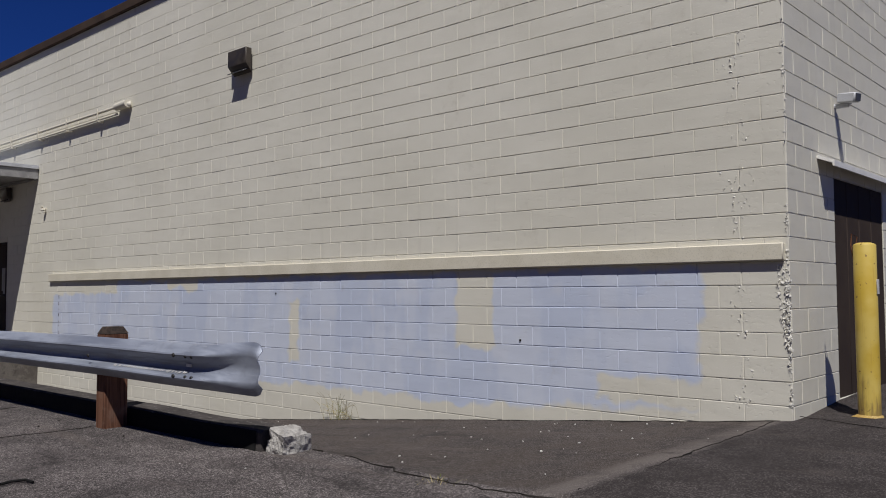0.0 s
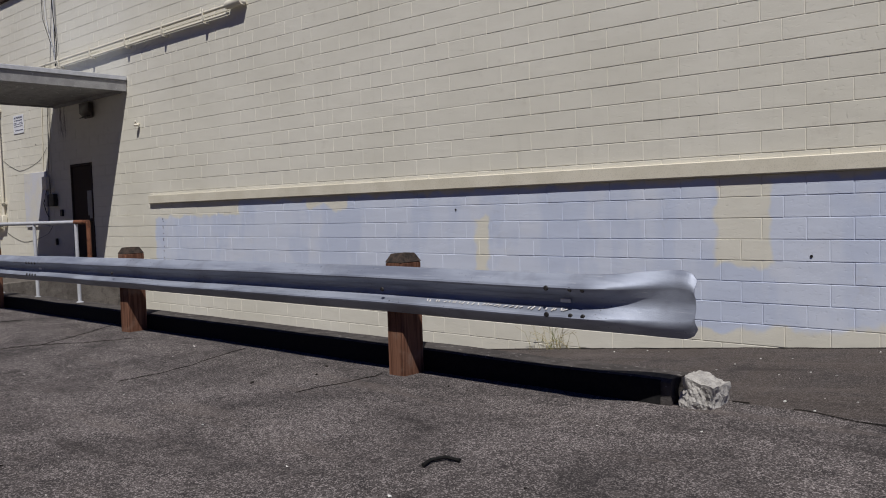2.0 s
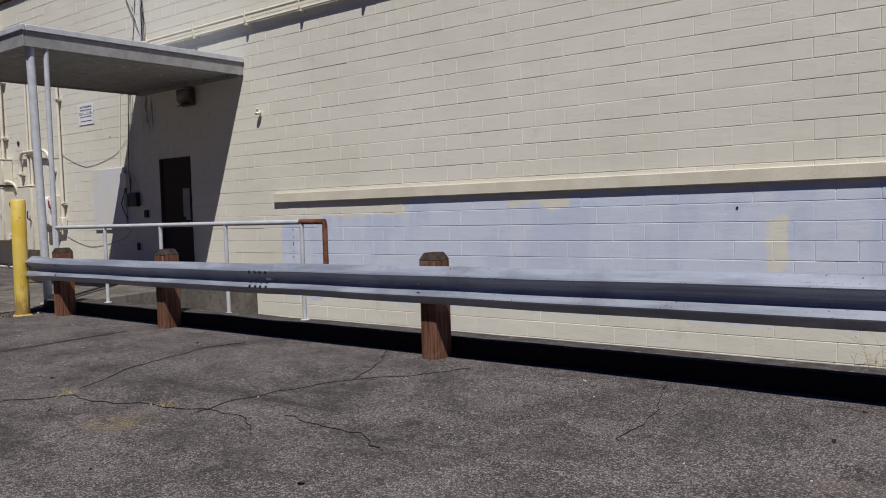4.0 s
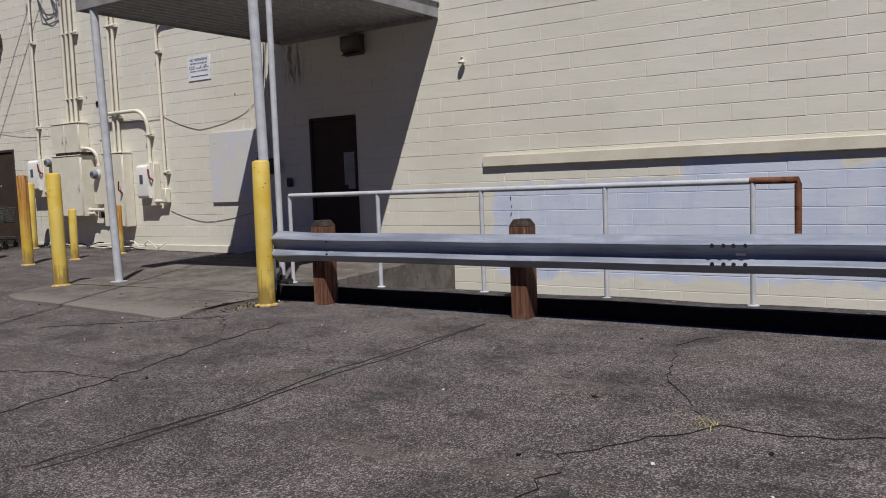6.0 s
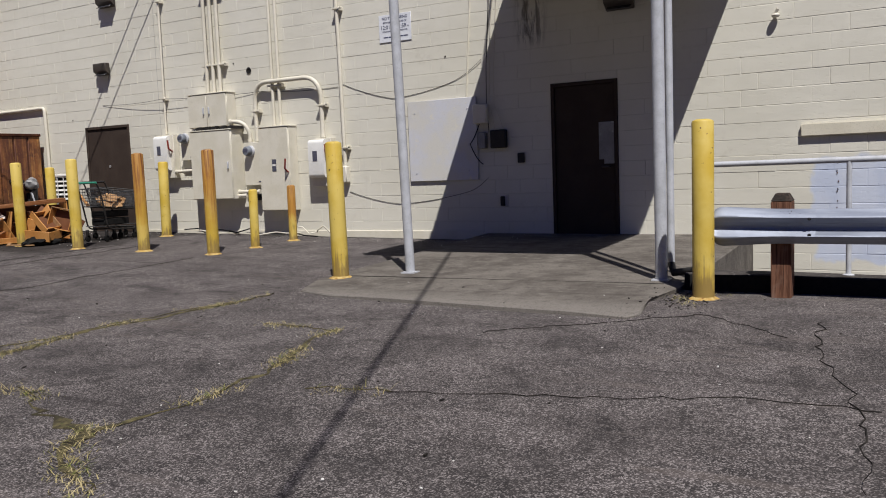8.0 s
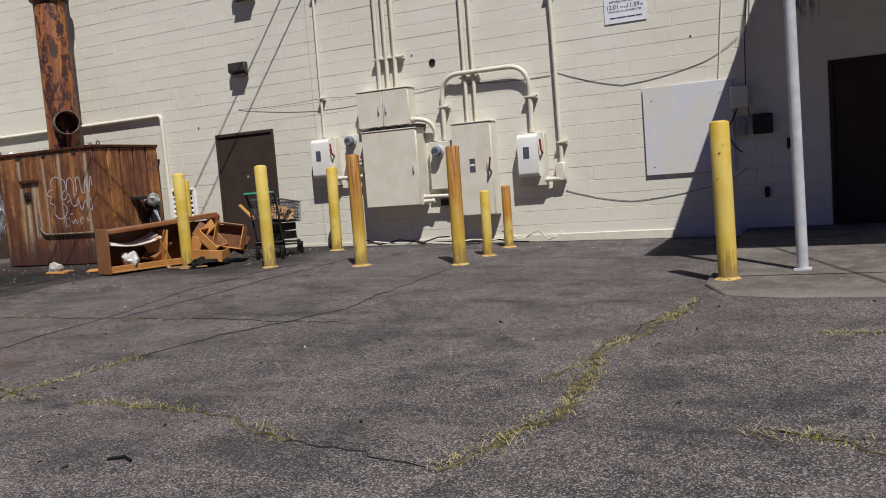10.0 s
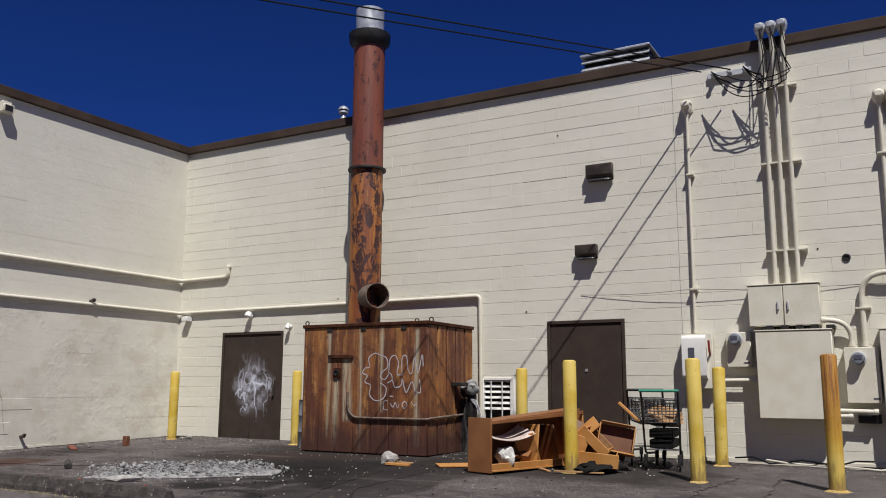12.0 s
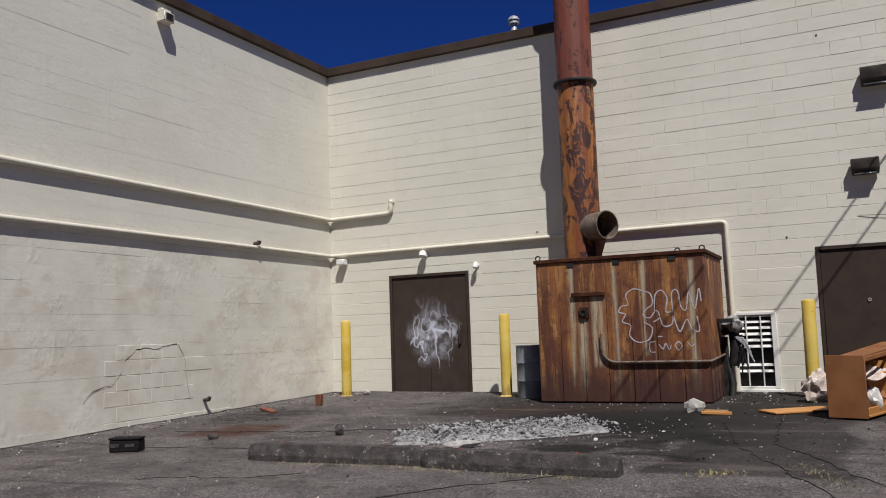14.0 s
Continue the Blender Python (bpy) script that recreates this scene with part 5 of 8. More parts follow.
# two risers above the tall cabinet
for x in (-24.9, -24.76):
    d, add = conduit("cream conduit rising from the tall cabinet to a rounded cap", [(x, Y1, 2.06), (x, Y1, 5.1), (x, Y1, 5.16)], 0.028)
    weatherhead(add, x, 5.14, Y1, False)
for z in (2.74, 4.44):
    d, add = on_wall("conduit_bracket", "steel strut bracket across two conduits", "bracket", -24.83, z)
    add("strut", strap(-24.83, z, 0.27), M_CREAM_METAL)
# single riser beside the second switch
d, add = conduit("cream conduit rising from a pull box", [(-23.47, Y1, 1.35), (-23.49, Y1, 3.4), (-23.51, Y1, 4.1)] + arc((-23.51, Y1, 4.14), (-23.51, Y1, 4.36), (-23.3, Y1, 4.37)) + [(-21.62, Y1, 4.39)], 0.029, ((-23.46, 1.65), (-23.5, 3.82)), 0.1)
bm = B()
box(bm, -23.56, -23.42, WALL_Y - 0.12, WALL_Y - 0.008, 1.1, 1.36, 0.012)
add("pull_box", bm, M_CREAM_METAL)
# arch between the second meter and the second switch
arch = [(-25.3, Y1, 1.84)] + arc((-25.3, Y1, 2.5), (-25.3, Y1, 2.8), (-25.0, Y1 - 0.05, 2.81)) + arc((-24.2, Y1 - 0.05, 2.81), (-23.9, Y1 - 0.05, 2.81), (-23.89, Y1, 2.5)) + [(-23.89, Y1, 1.83)]
conduit("arched cream conduit joining meter and switch", arch, 0.036, ((-25.3, 2.35), (-23.89, 2.35)), 0.15)
# short bend from the large cabinet to the meter
conduit("short bent cream conduit between cabinet and meter", [(-25.8, Y1 - 0.1, 2.2)] + arc((-25.75, Y1 - 0.1, 2.2), (-25.46, Y1 - 0.05, 2.2), (-25.46, Y1, 1.95)) + [(-25.46, Y1, 1.84)], 0.034)
conduit("short cream conduit stub under the meter", [(-25.7, Y1 - 0.1, 1.0), (-25.2, Y1 - 0.1, 0.99)], 0.03)
conduit("short cream conduit stub under the meter", [(-25.7, Y1 - 0.1, 0.93), (-25.5, Y1 - 0.1, 0.93)], 0.03)
conduit("short cream conduit between switch and cabinet", [(-27.25, Y1 - 0.05, 1.39), (-26.62, Y1 - 0.05, 1.4)], 0.03)
conduit("short cream conduit between switch and pull box", [(-23.72, Y1 - 0.05, 1.13), (-23.5, Y1 - 0.02, 1.13)], 0.032)


def cabinet(label, x0, x1, z0, z1, depth, doors=1, latch=None, plate=None):
    d, add = on_wall("electrical_cabinet", label, "cabinet", (x0 + x1) / 2, z0)
    y0 = WALL_Y - depth
    bm = B()
    box(bm, x0, x1, y0 + 0.02, WALL_Y - 0.008, z0, z1, 0.006)
    add("body", bm, M_CREAM_METAL)
    bm = B()
    box(bm, x0 - 0.012, x1 + 0.012, y0 - 0.01, WALL_Y - 0.009, z1 + 0.001, z1 + 0.018, 0.004)
    add("rain_hood", bm, M_CREAM_METAL)
    w = (x1 - x0) / doors
    for i in range(doors):
        bm = B()
        box(bm, x0 + i * w + 0.006, x0 + (i + 1) * w - 0.006, y0, y0 + 0.018, z0 + 0.01, z1 - 0.01, 0.004)
        leaf = add("door_leaf", bm, M_CREAM_METAL)
        hx = x0 + (i + 1) * w - 0.07 if i == 0 else x0 + i * w + 0.06
        bm = B()
        hz = (z0 + z1) / 2 if latch is None else latch
        box(bm, hx - 0.01, hx + 0.012, y0 - 0.03, y0 - 0.001, hz - 0.06, hz + 0.06, 0.004)
        add("handle", bm, M_GREYPAINT)
    if plate:
        bm = B()
        box(bm, plate[0] - 0.045, plate[0] + 0.045, y0 - 0.004, y0 - 0.0005, plate[1] - 0.1, plate[1] + 0.1)
        add("warning_label", bm, M_LABEL, "small dark warning label")
        bm = B()
        box(bm, plate[0] - 0.035, plate[0] + 0.035, y0 - 0.006, y0 - 0.0045, plate[1] - 0.01, plate[1] + 0.02)
        add("label_strip", bm, M_WHITE)
    return d, add


cabinet("cream upper electrical cabinet with two doors", -26.72, -25.8, 2.13, 2.7, 0.24, 2)
d, add = cabinet("large cream electrical cabinet on the block wall", -26.64, -25.68, 0.88, 2.06, 0.32, 1, 1.46)
for i in range(5):
    bm = B()
    box(bm, -26.5 + i * 0.19, -26.4 + i * 0.19, WALL_Y - 0.3, WALL_Y - 0.01, 2.079, 2.128)
    add("spacer", bm, M_DARK, "dark gap block between the cabinets")
d, add = cabinet("tall cream switch cabinet on the block wall", -25.12, -24.48, 0.67, 2.05, 0.24, 1, 1.4, (-24.8, 1.42))
bm = B()
tube(bm, [(-24.5, WALL_Y - 0.25, 1.3), (-24.5, WALL_Y - 0.33, 1.36), (-24.47, WALL_Y - 0.34, 1.52)], 0.014, 8)
add("lever", bm, M_RED, "red switch lever")


def switch_box(x0, x1, z0, z1):
    d, add = on_wall("disconnect_switch", "cream safety switch box with a rounded cover and red lever", "switch box", (x0 + x1) / 2, z0)
    y0 = WALL_Y - 0.17
    bm = B()
    box(bm, x0, x1, y0 + 0.03, WALL_Y - 0.008, z0, z1, 0.006)
    add("body", bm, M_CREAM_METAL)
    bm = B()
    n = 10
    prof = [(y0 + 0.028, z0 + 0.14)] + [(y0 - 0.06 * math.sin(a), z0 + 0.2 - 0.06 * math.cos(a)) for a in [math.pi / 2 * i / 5 for i in range(6)]] + [(y0 - 0.06 * math.cos(a), z1 - 0.08 + 0.06 * math.sin(a)) for a in [math.pi / 2 * i / 5 for i in range(6)]] + [(y0 + 0.028, z1 - 0.02)]
    a = [bm.verts.new((x0 + 0.01, yy, zz)) for yy, zz in prof]
    b = [bm.verts.new((x1 - 0.08, yy, zz)) for yy, zz in prof]
    for i in range(len(prof)):
        j = (i + 1) % len(prof)
        bm.faces.new((a[i], a[j], b[j], b[i]))
    bm.faces.new(a)
    bm.faces.new(b)
    add("cover", bm, M_WHITE, "white rounded cover")
    bm = B()
    box(bm, x0 + 0.1, x0 + 0.19, y0 - 0.066, y0 - 0.061, z1 - 0.36, z1 - 0.2)
    add("warning_label", bm, M_LABEL, "dark warning label")
    bm = B()
    tube(bm, [(x1 - 0.04, y0 + 0.03, z1 - 0.3), (x1 - 0.03, y0 - 0.06, z1 - 0.25), (x1 - 0.035, y0 - 0.07, z1 - 0.1)], 0.016, 8)
    add("lever", bm, M_RED, "red switch lever")


switch_box(-27.68, -27.25, 1.28, 2.06)
switch_box(-24.09, -23.69, 1.05, 1.82)


def meter(x0, x1, z0, z1, mx, mz):
    d, add = on_wall("electric_meter", "cream meter socket box with a round glass meter", "meter", (x0 + x1) / 2, z0)
    bm = B()
    box(bm, x0, x1, WALL_Y - 0.14, WALL_Y - 0.008, z0, z1, 0.008)
    add("socket_box", bm, M_CREAM_METAL)
    bm = B()
    lathe(bm, [(0.095, 0), (0.095, 0.03), (0.085, 0.035), (0.085, 0.05)], 24)
    bmesh.ops.transform(bm, matrix=pose(mx, WALL_Y - 0.14, mz, 90, 0, 0), verts=bm.verts)
    add("ring", bm, M_GREYPAINT)
    bm = B()
    lathe(bm, [(0.08, 0.05), (0.08, 0.11), (0.065, 0.135), (0.02, 0.14)], 24)
    bmesh.ops.transform(bm, matrix=pose(mx, WALL_Y - 0.14, mz, 90, 0, 0), verts=bm.verts)
    add("meter_glass", bm, M_DRUM, "grey meter dome")
    bm = B()
    box(bm, mx - 0.045, mx + 0.045, WALL_Y - 0.285, WALL_Y - 0.281, mz - 0.01, mz + 0.04)
    add("display", bm, M_LABEL)
    bm = B()
    box(bm, x1 - 0.1, x1 - 0.02, WALL_Y - 0.144, WALL_Y - 0.1405, z0 + 0.05, z0 + 0.07)
    add("label_bar", bm, M_LABEL)


meter(-27.06, -26.73, 1.58, 2.07, -26.93, 1.97)
meter(-25.56, -25.15, 1.1, 1.83, -25.39, 1.68)
bm = B()
d, add = on_wall("junction_block", "dark junction block under the meter", "junction box", -25.3, 0.95)
box(bm, -25.45, -25.18, WALL_Y - 0.1, WALL_Y - 0.008, 0.84, 0.96, 0.01)
box(bm, -25.4, -25.25, WALL_Y - 0.12, WALL_Y - 0.101, 0.86, 0.93, 0.01)
add("block_body", bm, M_DARK)

# old vent hole and small fixings
for x, z, r, lab in ((-25.45, 3.05, 0.045, "dark pipe hole with a rust run in the wall"),):
    d, add = on_wall("wall_hole", lab, "hole", x, z)
    bm = B()
    lathe(bm, [(r, 0), (r + 0.01, 0.012), (r - 0.01, 0.014), (r - 0.012, 0.002)], 16)
    bmesh.ops.transform(bm, matrix=pose(x, WALL_Y - 0.001, z, 90, 0, 0), verts=bm.verts)
    add("sleeve", bm, M_DARK)

# pale board and sign
d, add = on_wall("wall_board", "pale lavender-grey plywood board screwed to the wall", "board", -21.7, 1.1)
bm = B()
box(bm, -22.27, -21.1, WALL_Y - 0.035, WALL_Y - 0.008, 1.08, 2.28, 0.004)
add("panel", bm, M_BOARD)
for x, z in ((-22.15, 2.1), (-21.25, 2.12), (-22.15, 1.2), (-21.25, 1.22)):
    bm = B()
    lathe(bm, [(0.012, 0), (0.01, 0.006)], 10)
    bmesh.ops.transform(bm, matrix=pose(x, WALL_Y - 0.035, z, 90, 0, 0), verts=bm.verts)
    add("screw", bm, M_GREYPAINT)

d, add = on_wall("notice_sign", "white notice sign with dark blue print on the wall", "sign", -22.45, 3.2)
bm = B()
box(bm, -22.74, -22.16, WALL_Y - 0.014, WALL_Y - 0.008, 3.21, 3.62, 0.002)
plate = add("sign_plate", bm, M_SIGN)


def lettering(text, x, z, size, parent_at, mat=M_INK, y=WALL_Y - 0.0165):
    cu = bpy.data.curves.new("lettering", "FONT")
    cu.body, cu.size, cu.align_x, cu.extrude = text, size, "CENTER", 0.0008
    tmp = new("lettering", cu)
    me = bpy.data.meshes.new_from_object(tmp.evaluated_get(bpy.context.evaluated_depsgraph_get()))
    bpy.data.objects.remove(tmp)
    me.materials.append(mat)
    ob = new("lettering", me)
    ob.parent = parent_at
    ob.matrix_basis = Matrix.Translation(-parent_at.location) @ pose(x, y, z, 90, 0, 0)
    return ob


lettering("NO TRESPASSING", -22.45, 3.545, 0.058, d)
lettering("BETWEEN THE HOURS OF", -22.45, 3.49, 0.036, d)
lettering("12:01", -22.62, 3.405, 0.082, d)
lettering("PM and", -22.465, 3.41, 0.03, d)
lettering("11:59", -22.335, 3.405, 0.082, d)
lettering("PM", -22.215, 3.41, 0.03, d)
lettering("VIOLATORS WILL BE PROSECUTED", -22.45, 3.36, 0.029, d)
for a, b in ((-22.66, -22.58), (-22.57, -22.44), (-22.43, -22.31), (-22.3, -22.22)):
    bm = B()
    box(bm, a, b, WALL_Y - 0.0165, WALL_Y - 0.0155, 3.275, 3.29)
    add("print_bar", bm, M_INK)

# small boxes and wires beside the canopy door
d, add = on_wall("telephone_box", "cream telephone box with loose black wires", "box", -21.0, 1.95)
bm = B()
box(bm, -21.12, -20.9, WALL_Y - 0.12, WALL_Y - 0.036, 1.88, 2.16, 0.015)
add("box_body", bm, M_CREAM_METAL)
d, add = on_wall("junction_box", "dark junction box beside the door", "box", -20.4, 1.6)
for x0, x1, z0, z1, m in ((-21.06, -20.94, 1.52, 1.76, M_FASCIA), (-20.86, -20.62, 1.52, 1.78, M_DARK)):
    bm = B()
    box(bm, x0, x1, WALL_Y - 0.1, WALL_Y - 0.008, z0, z1, 0.012)
    add("box_body", bm, m)
for x, z, w in ((-20.41, 1.37, 0.1), (-20.72, 0.76, 0.06)):
    d, add = on_wall("wall_outlet", "small dark outlet box on the shaded wall", "outlet", x, z)
    bm = B()
    box(bm, x - w / 2, x + w / 2, WALL_Y - 0.05, WALL_Y - 0.008, z - 0.07, z + 0.07, 0.008)
    add("cover_plate", bm, M_DARK)
d, add = on_wall("wall_hook", "small bent hook fixed to the wall", "hook", -17.03, 2.9)
bm = B()
tube(bm, [(-17.03, WALL_Y - 0.005, 2.95), (-17.03, WALL_Y - 0.08, 2.94), (-17.0, WALL_Y - 0.09, 2.99)], 0.018, 8)
lathe(bm, [(0.04, -0.02), (0.05, 0.0), (0.04, 0.02)], 12, (-17.03, WALL_Y - 0.06, 2.92))
add("bracket", bm, M_CREAM_METAL)
d, add = on_wall("rust_marks", "row of small rusty fixing marks down the wall", "fixing", -16.35, 0.8)
rm = random.Random(8)
for z in (1.19, 1.15, 1.06, 1.03, 0.93, 0.84, 0.81, 0.7, 0.62, 0.5, 0.46):
    add("stud", lump(B(), (-16.35 + rm.uniform(-0.008, 0.008), WALL_Y - 0.004, z), (0.014, 0.012, rm.uniform(0.014, 0.035)), rm, 1, 0.3), M_DARKRUST, smooth=False)


def cable(label, pts, r=0.008, mat=M_CABLE, name="wall_cable", sag=0.0):
    d = thing(name, label, "cable", pts[0])
    out = []
    for a, b in zip(pts, pts[1:]):
        a, b = Vector(a), Vector(b)
        for i in range(8):
            t = i / 8
            p = a.lerp(b, t)
            p.z -= sag * 4 * t * (1 - t)
            out.append(p)
    out.append(Vector(pts[-1]))
    bm = tube(B(), out, r, 6)
    bmesh.ops.transform(bm, matrix=Matrix.Translation(-d.location), verts=bm.verts)
    part("wire", bm, mat, d)


YC = WALL_Y - 0.005
cable("slack thin cable strung along the block wall", [(-29.26, YC, 2.73), (-27.5, YC - 0.09, 2.72), (-25.2, YC, 2.68), (-23.58, YC, 2.62)], 0.0032, M_CABLE, sag=0.03)
cable("slack dark cable drooping along the block wall", [(-23.5, YC, 2.66), (-22.55, YC, 2.36), (-21.5, YC, 2.52), (-21.0, YC - 0.01, 2.8)], 0.0032, sag=0.03)
cable("slack cable drooping low on the block wall", [(-23.45, YC, 0.95), (-22.5, YC, 0.74), (-21.3, YC, 0.9), (-20.95, YC, 1.1)], 0.0032, M_CABLE, sag=0.03)
for dx, dz in ((0, 0), (0.05, 0.03), (0.12, -0.02)):
    cable("thin wire hanging down the wall beside the canopy", [(-20.86 + dx, YC - 0.02, 4.5), (-20.85 + dx, YC - 0.02, 3.6 + dz), (-20.92 + dx, YC - 0.02, 2.7), (-20.93 + dx, YC - 0.03, 2.16), (-20.9 + dx * 2, YC - 0.03, 1.75)], 0.006, M_CREAM_METAL if dx else M_CABLE)
cable("black wire looping down past the board", [(-21.0, YC - 0.05, 2.0), (-21.2, YC - 0.06, 1.6), (-21.0, YC - 0.05, 1.3)], 0.008, sag=0.05)
cable("cream tube running down to the painted board", [(-21.12, YC - 0.01, 4.5), (-21.16, YC - 0.01, 3.6), (-21.27, YC - 0.01, 2.2)], 0.011, M_CREAM_METAL)
for k, (xa, xb) in enumerate(((-20.3, -20.26), (-20.26, -20.24), (-20.22, -20.27), (-20.25, -20.16))):
    cable("dark wire dropping from the parapet to the conduits", [(xa, YC - 0.07, 6.34), (xa + 0.03, YC - 0.05 - 0.01 * k, 5.6), (xb - 0.01, YC - 0.05, 4.9), (xb, YC - 0.06, 4.42)], 0.008, M_CABLE if k % 2 else M_GREYPAINT, "drop_wire", 0.01)
for xa in (-20.86, -20.72):
    cable("thin grey wire slanting down to the conduits", [(xa, YC - 0.02, 6.1), (xa + 0.08, YC - 0.05, 5.5), (-20.36, YC - 0.05, 4.8), (-20.24, YC - 0.06, 4.45)], 0.006, M_GREYPAINT if xa > -20.8 else M_CABLE, "drop_wire", 0.02)

# cables at the foot of the wall
for a, b, s, m in ((-27.0, -25.3, 0.14, M_CABLE), (-26.6, -24.4, 0.1, M_CREAM_METAL), (-26.0, -24.0, 0.05, M_CABLE), (-24.4, -23.5, 0.3, M_CREAM_METAL)):
    r = random.Random(int(a * 10))
    pts = []
    for i in range(9):
        x = a + (b - a) * i / 8
        pts.append((x, 6.86 - r.uniform(0, 0.16), ground_z(x, 6.8) + 0.02 + s * abs(math.sin(i * 0.9 + a)) * r.uniform(0.2, 1)))
    cable("loose cable tangled along the foot of the wall", pts, 0.011, m, "ground_cable")
bm = B()
box(bm, -28.4, -21.05, WALL_Y - 0.022, WALL_Y - 0.002, 0.1, 0.325, 0.006)
tagged(part("plinth", bm, M_CREAM_METAL), "cream-painted low concrete plinth at the wall's foot", "plinth", kind="structure")


# ---- wall lamps ----
def wall_pack(x, z, w, h, label, y=WALL_Y):
    d = thing("wall_lamp", label, "wall lamp", (x, y - 0.001, z), "bronze wall-pack lamps")
    bm = B()
    dp = 0.14
    f = [(-w / 2, -0.03, 0), (w / 2, -0.03, 0), (w / 2, -0.03, h), (-w / 2, -0.03, h)]
    k = [(-w / 2 - 0.01, -dp, h * 0.35), (w / 2 + 0.01, -dp, h * 0.35), (w / 2 + 0.01, -dp, h), (-w / 2 - 0.01, -dp, h)]
    a, b = [bm.verts.new(p) for p in f], [bm.verts.new(p) for p in k]
    for i in range(4):
        bm.faces.new((a[i], a[(i + 1) % 4], b[(i + 1) % 4], b[i]))
    bm.faces.new(a)
    bm.faces.new(b)
    bmesh.ops.bevel(bm, geom=list(bm.edges), offset=0.008, segments=1, affect="EDGES")
    part("housing", bm, M_BRONZE, d)
    bm = B()
    box(bm, -w / 2 + 0.03, w / 2 - 0.03, -0.012, 0.002, -h * 0.28, h * 0.28, 0.004, m=pose(0, -0.1 - 0.012, h * 0.16 - 0.012, 28, 0, 0) @ Matrix.Rotation(radians(90), 4, "X") @ Matrix.Diagonal((1, 1, 0.7, 1)))
    part("lens", bm, M_DARKGLASS, d)
    bm = B()
    box(bm, -0.08, 0.08, -0.03, 0.0, h * 0.1, h * 0.9, 0.004)
    part("back_plate", bm, M_BRONZE, d)


wall_pack(-28.87, 4.52, 0.42, 0.27, "bronze wall-pack lamp high on the block wall")
wall_pack(-29.12, 3.28, 0.34, 0.23, "smaller bronze wall-pack lamp below another")
wall_pack(-10.18, 4.42, 0.44, 0.36, "dark wall-pack lamp high on the block wall")
wall_pack(-18.93, 3.22, 0.38, 0.3, "dark wall-pack lamp under the canopy")


def flood(x, z, label, s=1.0):
    d, add = on_wall("small_wall_lamp", label, "wall lamp", x, z)
    bm = B()
    lathe(bm, [(0.04 * s, 0), (0.045 * s, 0.02), (0.02 * s, 0.03), (0.018 * s, 0.08)], 14)
    bmesh.ops.transform(bm, matrix=pose(x, WALL_Y - 0.002, z, 90, 0, 0), verts=bm.verts)
    add("mount", bm, M_WHITE)
    bm = B()
    lathe(bm, [(0.03 * s, 0), (0.05 * s, 0.03), (0.055 * s, 0.1), (0.045 * s, 0.11)], 14)
    bmesh.ops.transform(bm, matrix=pose(x, WALL_Y - 0.08, z + 0.05, 160, 0, 0), verts=bm.verts)
    add("lamp_head", bm, M_WHITE)


flood(-36.1, 2.68, "small white lamp above the double door", 1.3)
flood(-35.1, 2.42, "small white sensor beside the double door", 0.8)
d, add = on_wall("small_wall_lamp", "small white box lamp in the yard's corner", "wall lamp", -37.8, 2.6)
bm = B()
box(bm, -37.88, -37.72, WALL_Y - 0.16, WALL_Y - 0.008, 2.6, 2.7, 0.01)
add("lamp_body", bm, M_WHITE)

# pipes along the corner walls
XW = WALL_X0 + 0.042
d, add = conduit("long cream pipe running round the yard's corner", [(XW, -12.0, 2.78)] + arc((XW, 6.8, 2.78), (XW, WALL_Y - 0.043, 2.78), (XW + 0.12, WALL_Y - 0.043, 2.78), 5) + arc((-31.1, WALL_Y - 0.043, 2.8), (-31.02, WALL_Y - 0.043, 2.8), (-31.02, WALL_Y - 0.043, 2.72), 4) + [(-31.0, WALL_Y - 0.043, 0.3)], 0.034)
d, add = conduit("long cream pipe ending in an upturned elbow", [(XW, -12.0, 3.46)] + arc((XW, 6.8, 3.46), (XW, WALL_Y - 0.043, 3.46), (XW + 0.12, WALL_Y - 0.043, 3.46), 5) + arc((-36.85, WALL_Y - 0.043, 3.47), (-36.75, WALL_Y - 0.043, 3.47), (-36.75, WALL_Y - 0.043, 3.56), 4) + [(-36.75, WALL_Y - 0.043, 3.66), (-36.74, WALL_Y - 0.02, 3.7)], 0.04)
bm = B()
box(bm, WALL_X0 + 0.001, WALL_X0 + 0.02, -12, WALL_Y - 0.1, 3.37, 3.425, 0.004)
box(bm, WALL_X0 + 0.001, WALL_X0 + 0.02, -12, WALL_Y - 0.1, 2.69, 2.745, 0.004)
add("backing_strip", bm, M_CREAM_METAL)
# outlet high on the west wall and small box
d = thing("wall_scupper", "cream roof drain scupper high on the side wall", "scupper", (WALL_X0, 2.75, 5.84))
bm = B()
box(bm, 0.0, 0.16, -0.1, 0.1, 0.06, 0.2, 0.01)
box(bm, 0.0, 0.1, -0.09, 0.09, 0.2, 0.26, 0.01)
part("outlet", bm, M_CREAM_METAL, d)
bm = B()
box(bm, 0.161, 0.166, -0.07, 0.07, 0.08, 0.18)
part("mouth", bm, M_DARK, d, "dark opening")
for y, z, s in ((4.78, 2.84, 0.06), (3.6, 0.42, 0.05)):
    d = thing("pipe_stub", "small dark pipe stub on the side wall", "pipe", (WALL_X0, y, z))
    part("stub", tube(B(), [(0, 0, 0), (0.09, 0, 0.01), (0.1, 0, 0.05)], s * 0.6, 8), M_BRONZE, d)

